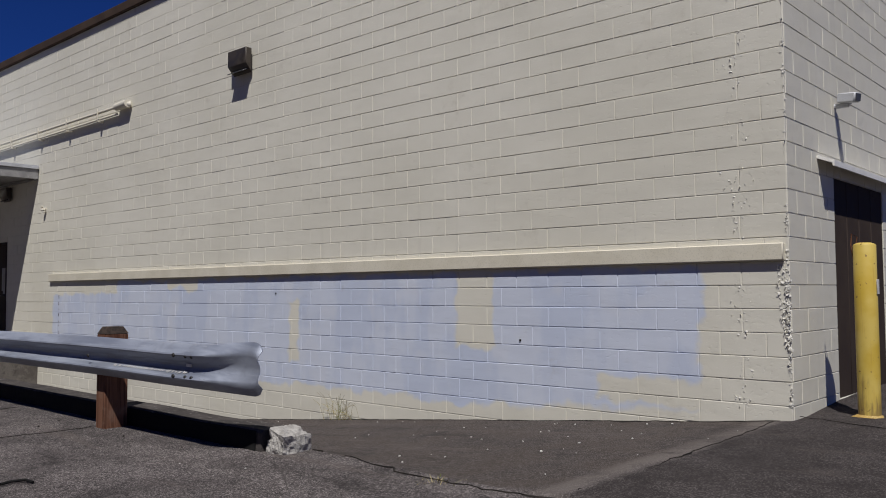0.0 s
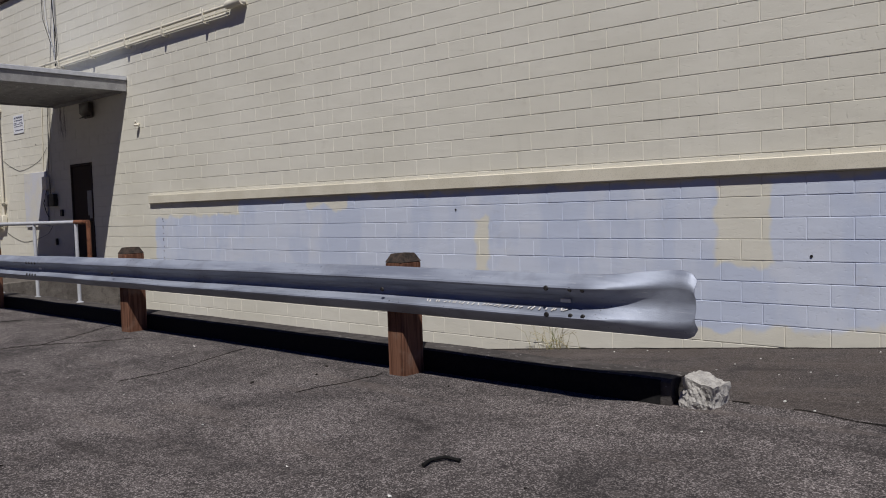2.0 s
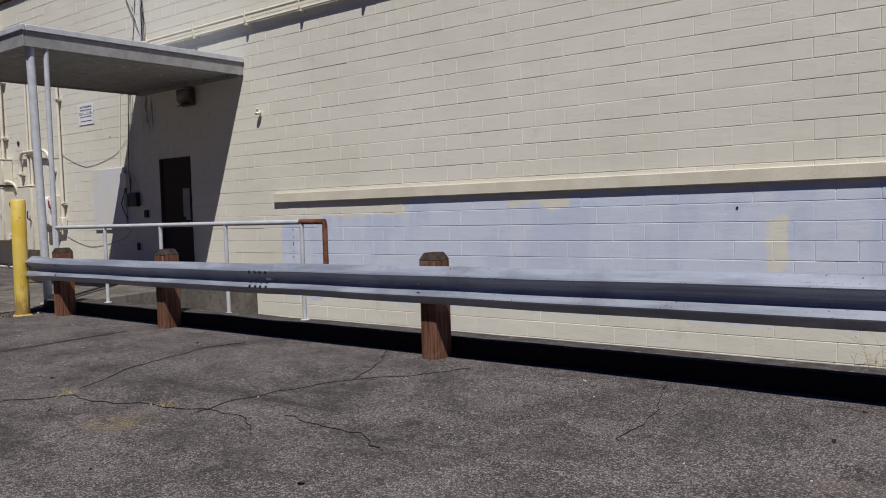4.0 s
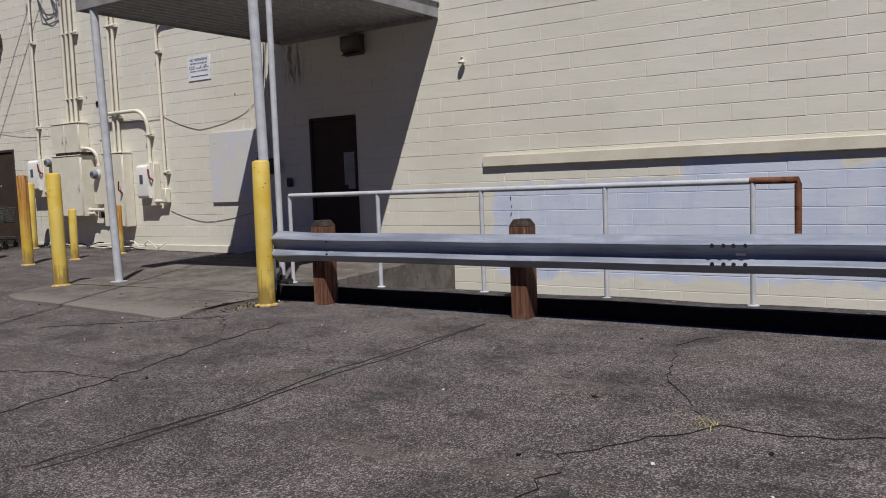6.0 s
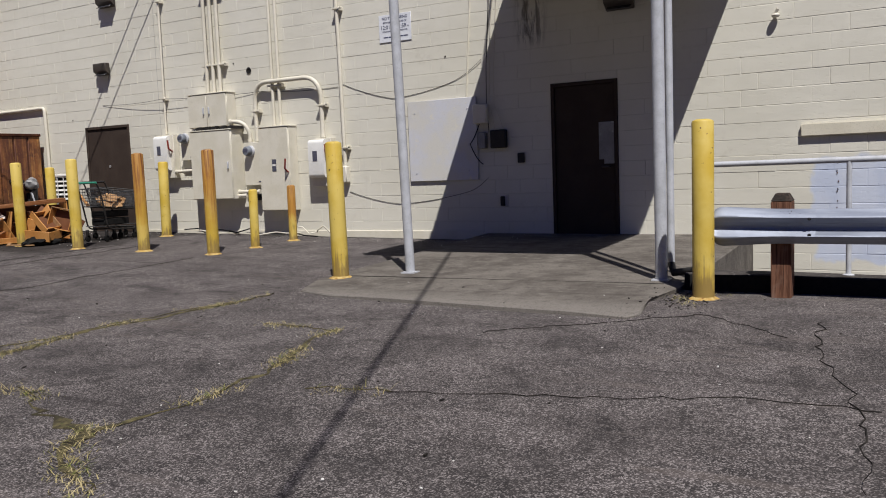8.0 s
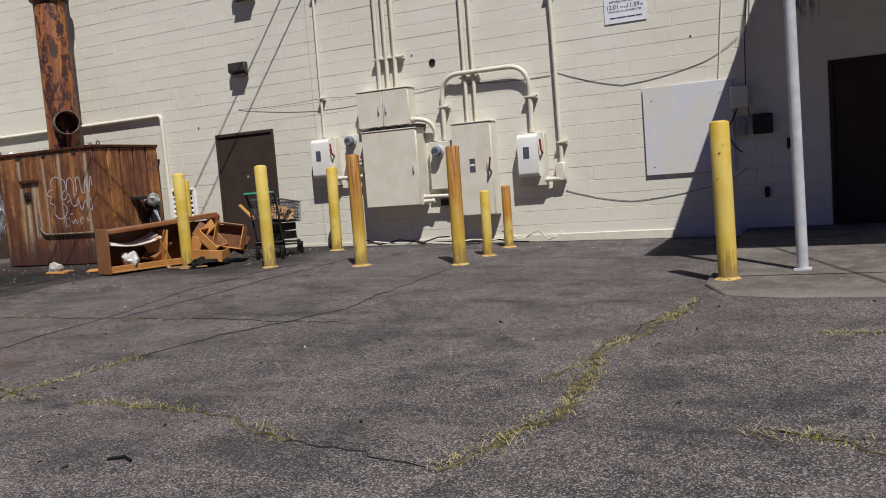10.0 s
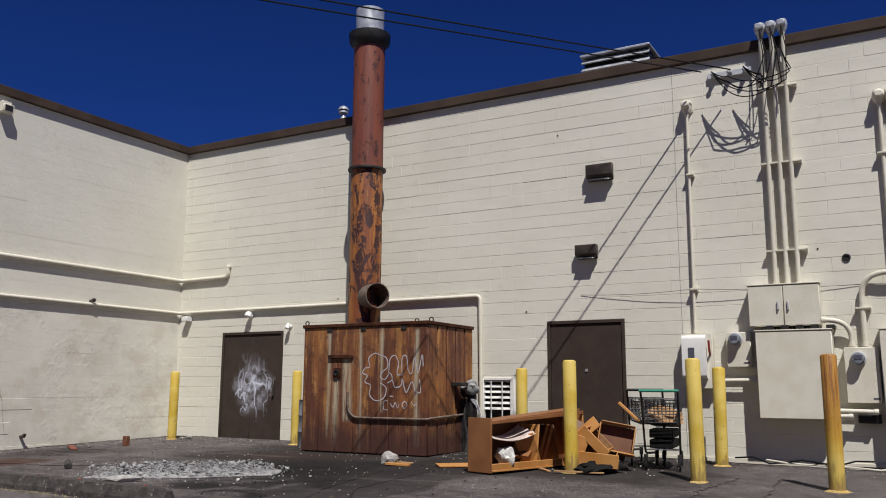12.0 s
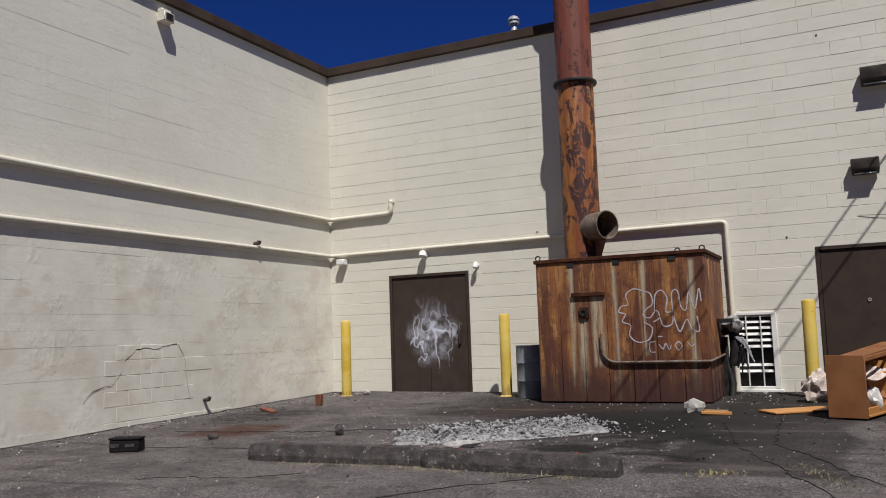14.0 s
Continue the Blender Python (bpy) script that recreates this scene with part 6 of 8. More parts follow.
# double conduit above the canopy
d, add = conduit("pair of cream conduits on brackets above the canopy", [(-13.75, WALL_Y - 0.085, 4.52), (-21.6, WALL_Y - 0.085, 4.5)], 0.026)
add("pipe", tube(B(), [(-13.95, WALL_Y - 0.07, 4.4), (-21.6, WALL_Y - 0.07, 4.38)], 0.02, 10), M_CREAM_METAL)
for x in (-14.6, -15.9, -17.2, -18.6, -20.0):
    bm = B()
    box(bm, x - 0.02, x + 0.02, WALL_Y - 0.12, WALL_Y - 0.002, 4.34, 4.37, 0.003)
    box(bm, x - 0.015, x + 0.015, WALL_Y - 0.13, WALL_Y - 0.115, 4.372, 4.58, 0.003)
    add("bracket", bm, M_CREAM_METAL)
bm = B()
tube(bm, [(-13.95, WALL_Y - 0.085, 4.52), (-13.55, WALL_Y - 0.085, 4.53)], 0.065, 14)
tube(bm, [(-13.6, WALL_Y - 0.085, 4.52), (-13.58, WALL_Y - 0.02, 4.52)], 0.06, 12)
add("end_fitting", bm, M_CREAM_METAL, "cream elbow fitting into the wall")

# ---- service drop ----
def overhead(label, x, z, dz):
    a, pts = Vector((x, WALL_Y - 0.25, z)), []
    for i in range(41):
        q = 34 * (i / 40) ** 1.4
        pts.append(a + Vector((-0.75 * q, -q, -0.04 * q + 0.001 * q * q + dz * q)))
    d = thing("overhead_cable", label, "cable", tuple(a))
    bm = tube(B(), pts, 0.011, 6)
    bmesh.ops.transform(bm, matrix=Matrix.Translation(-a), verts=bm.verts)
    part("wire", bm, M_CABLE, d)


def side_drop(label, r0, rise):
    """A cable from the parapet out over the yard towards the street."""
    a, pts = Vector((-20.27, WALL_Y - 0.14, 6.36)), []
    for i in range(49):
        q = 26 * (i / 48) ** 1.3
        h = -0.03 * q + 0.0035 * q * q + rise * q
        pts.append(a + Vector((0.415 * q + 0.4 * h, -0.91 * q - 0.49 * h, h)))
    d = thing("overhead_cable", label, "cable", tuple(a))
    bm = tube(B(), pts, r0, 6)
    bmesh.ops.transform(bm, matrix=Matrix.Translation(-a), verts=bm.verts)
    part("wire", bm, M_CABLE, d)


side_drop("thick black overhead cable tied to the parapet", 0.019, 0.0)
side_drop("thin black overhead cable tied to the parapet", 0.012, 0.022)
d, add = on_wall("cable_clamp", "small dark clamp holding cables at the parapet", "clamp", -20.27, 6.3)
bm = B()
box(bm, -20.31, -20.23, WALL_Y - 0.16, WALL_Y - 0.1, 6.24, 6.45, 0.01)
box(bm, -20.285, -20.255, WALL_Y - 0.1, WALL_Y + 0.004, 6.1, 6.13, 0.004)
box(bm, -20.285, -20.255, WALL_Y - 0.14, WALL_Y - 0.11, 6.1, 6.239, 0.004)
add("bracket", bm, M_DARK)
overhead("black overhead service cable from the street", -27.2, 5.96, 0.0)
overhead("black overhead service cable from the street", -26.78, 5.92, 0.002)
d, add = on_wall("cable_bracket", "grey insulator rack for the service cables", "bracket", -26.8, 5.95)
bm = B()
box(bm, -27.15, -26.5, WALL_Y - 0.05, WALL_Y - 0.008, 5.9, 5.99, 0.004)
add("rack", bm, M_GREYPAINT)
for x in (-27.05, -26.82, -26.6):
    bm = B()
    lathe(bm, [(0.02, 0), (0.04, 0.02), (0.025, 0.05), (0.04, 0.08), (0.02, 0.1)], 12)
    bmesh.ops.transform(bm, matrix=pose(x, WALL_Y - 0.05, 5.94, 90, 0, 0), verts=bm.verts)
    add("insulator", bm, M_GREYPAINT)
r = random.Random(5)
for k in range(9):
    x1 = (-26.36, -26.21, -26.06)[k % 3]
    xs = (-27.05, -26.6)[k % 2]
    lo = 5.55 + r.uniform(-0.12, 0.12)
    pts = [(xs, WALL_Y - 0.27, 5.93), (xs + 0.25, WALL_Y - 0.3 - r.uniform(0, 0.1), lo + 0.12), ((xs + x1) / 2 + 0.1, WALL_Y - 0.35, lo), (x1 - 0.02 + r.uniform(-0.05, 0.15), WALL_Y - 0.34, lo + 0.1), (x1 + r.uniform(-0.03, 0.1), WALL_Y - 0.32, 6.1), (x1, WALL_Y - 0.22, 6.5)]
    cable("black service wire looping into a weatherhead", pts, 0.008, M_CABLE, "service_wire", 0.03)

# ---- on the roof ----
d = thing("roof_vent", "bright metal vent pipe with a cap on the roof", "vent", (-34.53, 7.7, TOP - 0.22))
bm = B()
lathe(bm, [(0.06, 0), (0.06, 0.72), (0.055, 0.73)], 16)
part("vent_pipe", bm, M_VENT, d)
bm = B()
lathe(bm, [(0.06, 0.735), (0.1, 0.74), (0.1, 0.77), (0.07, 0.8), (0.115, 0.81), (0.08, 0.87), (0.02, 0.9)], 16)
part("cap", bm, M_VENT, d)
d = thing("roof_unit", "grey louvred air unit on the roof", "air unit", (-29.1, 9.6, TOP + 0.12))
bm = B()
box(bm, -0.75, 0.5, -0.5, 0.5, -0.25, 1.13, 0.01)
part("casing", bm, M_DARK, d, "dark casing behind the louvres")
for i in range(6):
    bm = B()
    box(bm, -0.78, 0.53, -0.012, 0.012, -0.055, 0.055, 0.003, m=pose(0, -0.56, 0.3 + i * 0.15, -40, 0, 0))
    part("slat", bm, M_VENT, d)
bm = B()
box(bm, -0.8, 0.55, -0.62, 0.52, 1.14, 1.19, 0.01)
part("top_sheet", bm, M_VENT, d)

# ---- east return: side door, hood, camera ----
def east(bm):
    """Turns a wall-facing mesh (x along, y out) onto the east face."""
    bmesh.ops.transform(bm, matrix=pose(WALL_X1, 0, 0) @ Matrix(((0, -1, 0, 0), (1, 0, 0, 0), (0, 0, 1, 0), (0, 0, 0, 1))), verts=bm.verts)
    return bm


d = thing("door_4", "dark brown ribbed side door with a white drip hood", "door", (WALL_X1, 9.0, 0.22), kind="structure")
inv = Matrix.Translation(-d.location)
for y0, y1 in ((8.2, 8.6), (8.6, 9.0), (9.0, 9.42), (9.42, 9.85)):
    bm = B()
    box(bm, y0 + 0.004, y1 - 0.004, 0.008, 0.05, 0.12, 2.278, 0.006)
    east(bm)
    bmesh.ops.transform(bm, matrix=inv, verts=bm.verts)
    part("panel", bm, M_DOOR, d)
bm = B()
prof = [(-0.001, 2.44), (-0.15, 2.38), (-0.15, 2.33), (-0.135, 2.33), (-0.13, 2.36), (-0.001, 2.41)]
a = [bm.verts.new((7.74, yy, zz)) for yy, zz in prof]
b = [bm.verts.new((10.4, yy, zz)) for yy, zz in prof]
for i in range(len(prof)):
    j = (i + 1) % len(prof)
    bm.faces.new((a[i], a[j], b[j], b[i]))
bm.faces.new(a)
bm.faces.new(b)
east(bm)
bmesh.ops.transform(bm, matrix=inv, verts=bm.verts)
part("hood", bm, M_WHITE, d, "white sheet-metal drip hood")
d = thing("security_camera", "grey box camera on a short bracket", "camera", (WALL_X1, 8.3, 3.0))
bm = B()
box(bm, 0.05, 0.24, -0.045, 0.045, 0.0, 0.09, 0.01, m=pose(0, 0, 0, 0, 8, -20))
part("body", bm, M_GREYPAINT, d)
bm = B()
tube(bm, [(0.0, 0, -0.03), (0.12, 0, -0.03), (0.14, 0, 0.0)], 0.025, 10)
part("bracket", bm, M_GREYPAINT, d)
bm = B()
box(bm, 0.242, 0.248, -0.035, 0.035, 0.01, 0.08, m=pose(0, 0, 0, 0, 8, -20))
part("lens", bm, M_DARKGLASS, d)

# chipped, crumbling block corner: bare broken edges and flaking paint
M_SPALL = grainy("spalled_pale_block", (0.6, 0.58, 0.52), (0.74, 0.72, 0.66), 30, 0.9, c3=(0.5, 0.47, 0.41), spots=0.6, bump=0.02, fine=60)
bm = B()
r = random.Random(21)
for i in range(420):
    z = r.uniform(0.3, 6.1) if i < 170 else r.uniform(0.66, 1.46) if i < 370 else r.choice((0.34, 0.62, 1.78)) + r.uniform(-0.07, 0.07)
    spread = 0.016
    if 0.66 < z < 1.46 and i >= 170:
        spread = 0.13 * min(1, (z - 0.6) / 0.45) * (0.7 + 0.5 * noise.noise(Vector((z * 5, 1, 0))))
    s = r.uniform(0.012, 0.034) * (0.75 if spread < 0.02 else 1.0)
    dx = r.uniform(0, 1) ** 1.5 * spread
    lump(bm, (WALL_X1 - 0.004 - dx, WALL_Y + r.uniform(-0.002, 0.004), z), (s * r.uniform(0.9, 2.0), s * (0.32 if dx < 0.02 else 0.18), s * r.uniform(0.6, 1.3)), r, 1, 0.34)
for i in range(190):
    z = r.choice([0.35, 0.55, 0.95, 1.2, 1.8, 2.0, 2.2, 2.6, 3.0, 3.2, 3.4, 3.9, 4.3, 4.7]) + r.gauss(0, 0.06)
    s = r.uniform(0.008, 0.026)
    lump(bm, (-2.86 + r.gauss(0, 0.06), WALL_Y - 0.0005, z), (s * r.uniform(0.7, 1.8), s * 0.2, s), r, 1, 0.34)
tagged(part("paint_flakes", bm, M_SPALL, smooth=False), "crumbled paint and mortar flakes on the wall corner", "flakes", kind="stuff")

# caulked control joints in the long wall and small fixing holes
for x in (-27.7,):
    bm = B()
    z = TOP - 0.1
    pts = []
    while z > -0.9:
        pts.append((x + 0.006 * noise.noise(Vector((x, z * 3, 0))), z))
        z -= 0.1
    q = [(bm.verts.new((a - 0.003, WALL_Y - 0.0022, b)), bm.verts.new((a + 0.003, WALL_Y - 0.0022, b))) for a, b in pts if not (1.46 < b < 1.63)]
    for (a, b), (c, e) in zip(q, q[1:]):
        bm.faces.new((a, b, e, c))
    tagged(part("control_joint", bm, M_FASCIA, smooth=False), "thin grey caulked control joint in the wall", "joint", kind="structure")
for x, z in ((-9.4, 1.22), (-5.2, 0.72), (-25.8, 3.2), (-30.2, 2.5), (-21.6, 2.9), (-29.6, 5.4), (-34.0, 2.9)):
    d, add = on_wall("fixing_hole", "small dark fixing hole in the painted block wall", "hole", x, z)
    bm = B()
    lathe(bm, [(0.014, 0), (0.012, 0.006), (0.006, 0.007)], 8)
    bmesh.ops.transform(bm, matrix=pose(x, WALL_Y - 0.001, z, 90, 0, 0), verts=bm.verts)
    add("plug", bm, M_DARK)


# ---- yard: wheel stops, rubble, drum, small things ----
def wheel_stop(x0, y0, x1, y1, label):
    L = math.hypot(x1 - x0, y1 - y0)
    zc = ground_z((x0 + x1) / 2, (y0 + y1) / 2)
    d = thing("wheel_stop", label, "wheel stop", ((x0 + x1) / 2, (y0 + y1) / 2, zc), "concrete wheel stops")
    d.rotation_euler = (0, 0, math.atan2(y1 - y0, x1 - x0))
    bm = B()
    rows = []
    n = 26
    for i in range(n + 1):
        x = -L / 2 + L * i / n
        e = 0.03 if i in (0, n) else 0.0
        w = 0.008 * noise.noise(Vector((x * 4 + x0, 2, 1)))
        h = 0.15 + 0.008 * noise.noise(Vector((x * 5 + x0, 5, 3)))
        rows.append([bm.verts.new(p) for p in ((x, -0.1 + e + w, -0.03), (x, -0.1 + e + w, 0.05), (x, -0.065 + e, h - e), (x, 0.065 - e, h - e), (x, 0.1 - e, 0.05), (x, 0.1 - e, -0.03))])
    for a, b in zip(rows, rows[1:]):
        for j in range(5):
            bm.faces.new((a[j], b[j], b[j + 1], a[j + 1]))
    bm.faces.new(rows[0])
    bm.faces.new(rows[-1])
    part("concrete_bar", bm, M_CURB, d, smooth=False)
    for px in (-L * 0.3, L * 0.3):
        bm = B()
        lathe(bm, [(0.018, 0.13), (0.018, 0.158), (0.012, 0.162)], 10, (px, 0, 0))
        part("anchor_pin", bm, M_STACK_TOP, d, "rusty steel anchor pin")


wheel_stop(-34.58, 0.42, -32.78, 0.5, "weathered dark concrete wheel stop on the asphalt")
wheel_stop(-32.76, 0.46, -31.05, 0.4, "weathered dark concrete wheel stop on the asphalt")

rng = random.Random(31)


def rubble_pile():
    bm = B()
    for i in range(2600):
        t = rng.random()
        cx, cy = -33.55 + 1.5 * t, 1.72 + 1.1 * t
        sp = 0.36 + 0.1 * math.sin(t * 3.14)
        x, y = cx + rng.gauss(0, 0.2), cy + rng.gauss(0, sp * 0.5)
        q = math.exp(-((x - cx) ** 2 + (y - cy) ** 2) / 0.12)
        s = rng.uniform(0.008, 0.03) * (2.6 if rng.random() < 0.05 else 1)
        z = ground_z(x, y) + 0.16 * q * rng.uniform(0.3, 1) + s * 0.2
        lump(bm, (x, y, z), (s, s * rng.uniform(0.7, 1.2), s * rng.uniform(0.5, 0.9)), rng, 1, 0.3)
    tagged(part("rubble_pile", bm, M_RUBBLE, smooth=False), "heap of pale broken concrete crumbs on the asphalt", "rubble", kind="stuff")
    # low bed of dust under it
    bm = B()
    n, m = 26, 12
    g = []
    for i in range(n + 1):
        row = []
        for j in range(m + 1):
            t, w = i / n, (j / m - 0.5) * 2
            x = -33.8 + 1.95 * t - w * 0.2
            y = 1.62 + 1.35 * t + w * 0.36
            e = max(0, 1 - w * w) * math.sin(math.pi * t) ** 0.5
            row.append(bm.verts.new((x, y, ground_z(x, y) - 0.012 + 0.1 * e * (0.7 + 0.6 * noise.noise(Vector((x * 5, y * 5, 1)))))))
        g.append(row)
    for a, b in zip(g, g[1:]):
        for j in range(m):
            bm.faces.new((a[j], b[j], b[j + 1], a[j + 1]))
    tagged(part("rubble_dust", bm, M_RUBBLE, smooth=False), "low bed of pale concrete dust", "rubble", kind="stuff")


rubble_pile()


def stone(x, y, s, mat, label, name="stone"):
    d = thing(name, label, "stone", (x, y, ground_z(x, y)))
    bm = lump(B(), (0, 0, s[2] * 0.3), s, rng, 2, 0.2)
    part("rock", bm, mat, d, smooth=False)


stone(-31.2, 4.46, (0.24, 0.18, 0.2), M_CHALK, "grey broken concrete lump beside the tank")
stone(-32.85, 1.36, (0.42, 0.14, 0.1), M_CHALK, "flat pale concrete shard beside the rubble")
stone(-34.62, 1.95, (0.12, 0.1, 0.16), M_CURB, "small grey stone on the asphalt")
stone(-37.0, 6.35, (0.14, 0.12, 0.12), M_CHALK, "small pale stone near the corner bollard")
stone(-35.95, 1.4, (0.12, 0.1, 0.08), M_CURB, "small grey stone near the battery")
stone(-33.5, 1.78, (0.16, 0.12, 0.12), M_RUBBLE, "loose pale rubble lump")

d = thing("battery", "black discarded car battery on the asphalt", "battery", (-36.3, 0.5, ground_z(-36.3, 0.5)))
d.rotation_euler = (0, 0, 0.4)
bm = B()
box(bm, -0.16, 0.16, -0.08, 0.08, -0.005, 0.12, 0.012)
part("case", bm, M_RUBBER_SHADE, d)
bm = B()
box(bm, -0.165, 0.165, -0.085, 0.085, 0.121, 0.145, 0.008)
lid = part("lid", bm, M_RUBBER_SHADE, d)
for i in range(3):
    bm = B()
    lathe(bm, [(0.02, 0.144), (0.02, 0.155), (0.014, 0.158)], 12, (-0.11 + i * 0.11, 0, 0))
    part("cap", bm, M_CURB, d)
for i in range(2):
    bm = B()
    box(bm, -0.14 + i * 0.16, -0.05 + i * 0.16, -0.0855, -0.0805, 0.05, 0.085)
    part("label_plate", bm, M_CURB, d, "worn grey label")

d = thing("brick_piece", "small dark red brick standing on end", "brick", (-36.86, 4.76, ground_z(-36.86, 4.76)))
bm = B()
box(bm, -0.05, 0.05, -0.04, 0.04, -0.005, 0.17, 0.008)
part("brick_body", bm, M_RUSTPIPE, d)
d = thing("metal_scrap", "rust-red metal scrap lying near the side wall", "scrap", (-37.2, 3.95, ground_z(-37.2, 3.95) + 0.02))
bm = B()
box(bm, -0.22, 0.22, -0.05, 0.05, -0.015, 0.015, 0.004)
d.rotation_euler = (0.05, 0.08, -0.5)
part("strip", bm, M_STACK_TOP, d)

# steel drum behind the bollard
d = thing("steel_drum", "grey-blue dented steel drum beside the tank", "drum", (-33.86, 6.2, 0.26))
bm = B()
lathe(bm, [(0.27, 0), (0.28, 0.01), (0.28, 0.25), (0.29, 0.265), (0.28, 0.28), (0.28, 0.52), (0.29, 0.535), (0.28, 0.55), (0.28, 0.79), (0.29, 0.8), (0.27, 0.8), (0.265, 0.78)], 28)
part("shell", bm, M_DRUM, d)

# black strap on the asphalt near the rail
d = thing("rubber_strip", "curved black rubber strip on the asphalt", "scrap", (-5.24, 2.02, ground_z(-5.24, 2.02)))
part("strip", tube(B(), [(-0.02, -0.1, 0.012), (-0.04, -0.03, 0.014), (-0.01, 0.04, 0.016), (0.07, 0.05, 0.012)], 0.009, 8), M_RUBBER_SHADE, d)
d = thing("rubber_strip", "curved black rubber strip on the asphalt", "scrap", (-22.95, -1.95, ground_z(-22.95, -1.95)))
part("strip", tube(B(), [(-0.07, -0.01, 0.01), (0, 0.03, 0.014), (0.07, 0.0, 0.012)], 0.008, 8), M_RUBBER_SHADE, d)


# ---- broken furniture ----
def board_in(parent, name, m, sx, sy, sz, mat, label="", bevel=0.003):
    bm = B()
    box(bm, -sx / 2, sx / 2, -sy / 2, sy / 2, -sz / 2, sz / 2, bevel, m=m)
    return part(name, bm, mat, parent, label)


def bookcase():
    """A shelf unit on its long side, open towards the yard."""
    z = ground_z(-29.0, 5.0)
    d = thing("broken_shelf_unit", "overturned orange-brown shelf unit with broken boards", "shelf unit", (-29.22, 4.84, z + 0.012))
    d.rotation_euler = (0, 0, radians(72))
    L, D, H = 1.88, 0.38, 0.63
    board_in(d, "end_panel", pose(-L / 2, 0.02, H / 2 + 0.005, 0, 1, 0), 0.025, D + 0.02, H + 0.03, M_LAMINATE_E, "brown end panel")
    board_in(d, "end_panel", pose(L / 2, 0.05, H / 2 + 0.05, 0, -4, 0), 0.025, D, H, M_LAMINATE)
    board_in(d, "bottom_panel", pose(0, 0, 0.015), L - 0.03, D, 0.025, M_LAMINATE)
    board_in(d, "front_rail", pose(0, -D / 2 + 0.02, 0.065, 4, 0, 0), L - 0.03, 0.02, 0.07, M_LAMINATE)
    board_in(d, "top_panel", pose(0, 0.06, H + 0.03, 0, -4, 0), L - 0.02, D - 0.1, 0.028, M_LAMINATE_E)
    board_in(d, "top_rail", pose(0.0, -0.14, H + 0.012, 0, -3, 0), L - 0.04, 0.02, 0.045, M_LAMINATE_E)
    board_in(d, "back_panel", pose(0.05, D / 2 + 0.05, H / 2 + 0.02), L - 0.05, 0.008, H - 0.06, M_LAMINATE_D, "dark thin back board")
    board_in(d, "divider", pose(-0.02, 0.03, H / 2 - 0.02, 0, 8, 0), 0.022, D - 0.06, H - 0.12, M_LAMINATE)
    board_in(d, "divider", pose(0.36, 0.03, H / 2 - 0.02, 0, -12, 0), 0.022, D - 0.08, H - 0.14, M_LAMINATE_D)
    board_in(d, "loose_shelf", pose(-0.1, 0.04, 0.26, 10, -25, 20), 0.44, 0.26, 0.02, M_LAMINATE_E, "raw broken shelf board")
    board_in(d, "loose_shelf", pose(-0.14, -0.06, 0.22, -40, 62, 10), 0.44, 0.26, 0.018, M_LAMINATE)
    board_in(d, "loose_shelf", pose(-0.32, 0.06, 0.14, 0, 12, 30), 0.3, 0.22, 0.018, M_LAMINATE_D)
    # sagging cloth with stripes of folds
    bm = B()
    n, m = 24, 10
    g = []
    for i in range(n + 1):
        row = []
        for j in range(m + 1):
            u, v = i / n, j / m
            x = -L / 2 + 0.04 + 0.8 * u
            y = -0.18 + 0.32 * v
            zz = H - 0.05 - 0.2 * math.sin(math.pi * (0.12 + 0.72 * u)) * (0.6 + 0.4 * v) - 0.13 * (1 - v) + 0.013 * math.sin(v * 24 + u * 3) + 0.05 * u
            row.append(bm.verts.new((x, y, zz)))
        g.append(row)
    for a, b in zip(g, g[1:]):
        for j in range(m):
            bm.faces.new((a[j], b[j], b[j + 1], a[j + 1]))
    part("sagging_veneer", bm, M_CLOTH, d, "sagging pale torn lining")
    return d


bookcase()


def drawer(label, m, w=0.52, dp=0.38, h=0.16):
    d = thing("furniture_fragment", label, "furniture", m.translation, "broken drawers in the heap")
    d.rotation_euler = m.to_euler()
    board_in(d, "front", pose(0, -dp / 2, 0), w + 0.05, 0.02, h + 0.03, M_LAMINATE)
    board_in(d, "back", pose(0, dp / 2, 0), w - 0.03, 0.014, h, M_CHIP)
    for s in (-1, 1):
        board_in(d, "side", pose(s * (w / 2 - 0.01), 0, 0), 0.014, dp - 0.04, h, M_LAMINATE)
    board_in(d, "bottom", pose(0, 0, -h / 2 + 0.012), w - 0.03, dp - 0.03, 0.006, M_LAMINATE_D)


gz = ground_z(-28.3, 5.2)
drawer("orange wood drawer lying flat at the front of the heap", pose(-28.3, 4.86, gz + 0.17, 6, 5, 14), 0.44, 0.34, 0.14)
drawer("orange wood drawer tilted on the heap", pose(-28.36, 4.95, gz + 0.38, 8, 45, 8), 0.4, 0.3, 0.1)
drawer("orange wood drawer standing open towards the yard", pose(-28.16, 5.12, gz + 0.4, 76, 10, 14), 0.46, 0.36, 0.15)
drawer("orange wood drawer on end against the bollard", pose(-28.62, 4.9, gz + 0.24, 14, -68, 12), 0.38, 0.3, 0.13)
drawer("orange wood drawer wedged in the heap", pose(-28.5, 5.3, gz + 0.3, 70, 60, 20), 0.44, 0.36, 0.12)


def loose_board(label, m, sx, sy, sz, mat):
    d = thing("loose_board", label, "board", m.translation, "loose boards in the heap")
    d.rotation_euler = m.to_euler()
    board_in(d, "plank", pose(0, 0, 0), sx, sy, sz, mat)


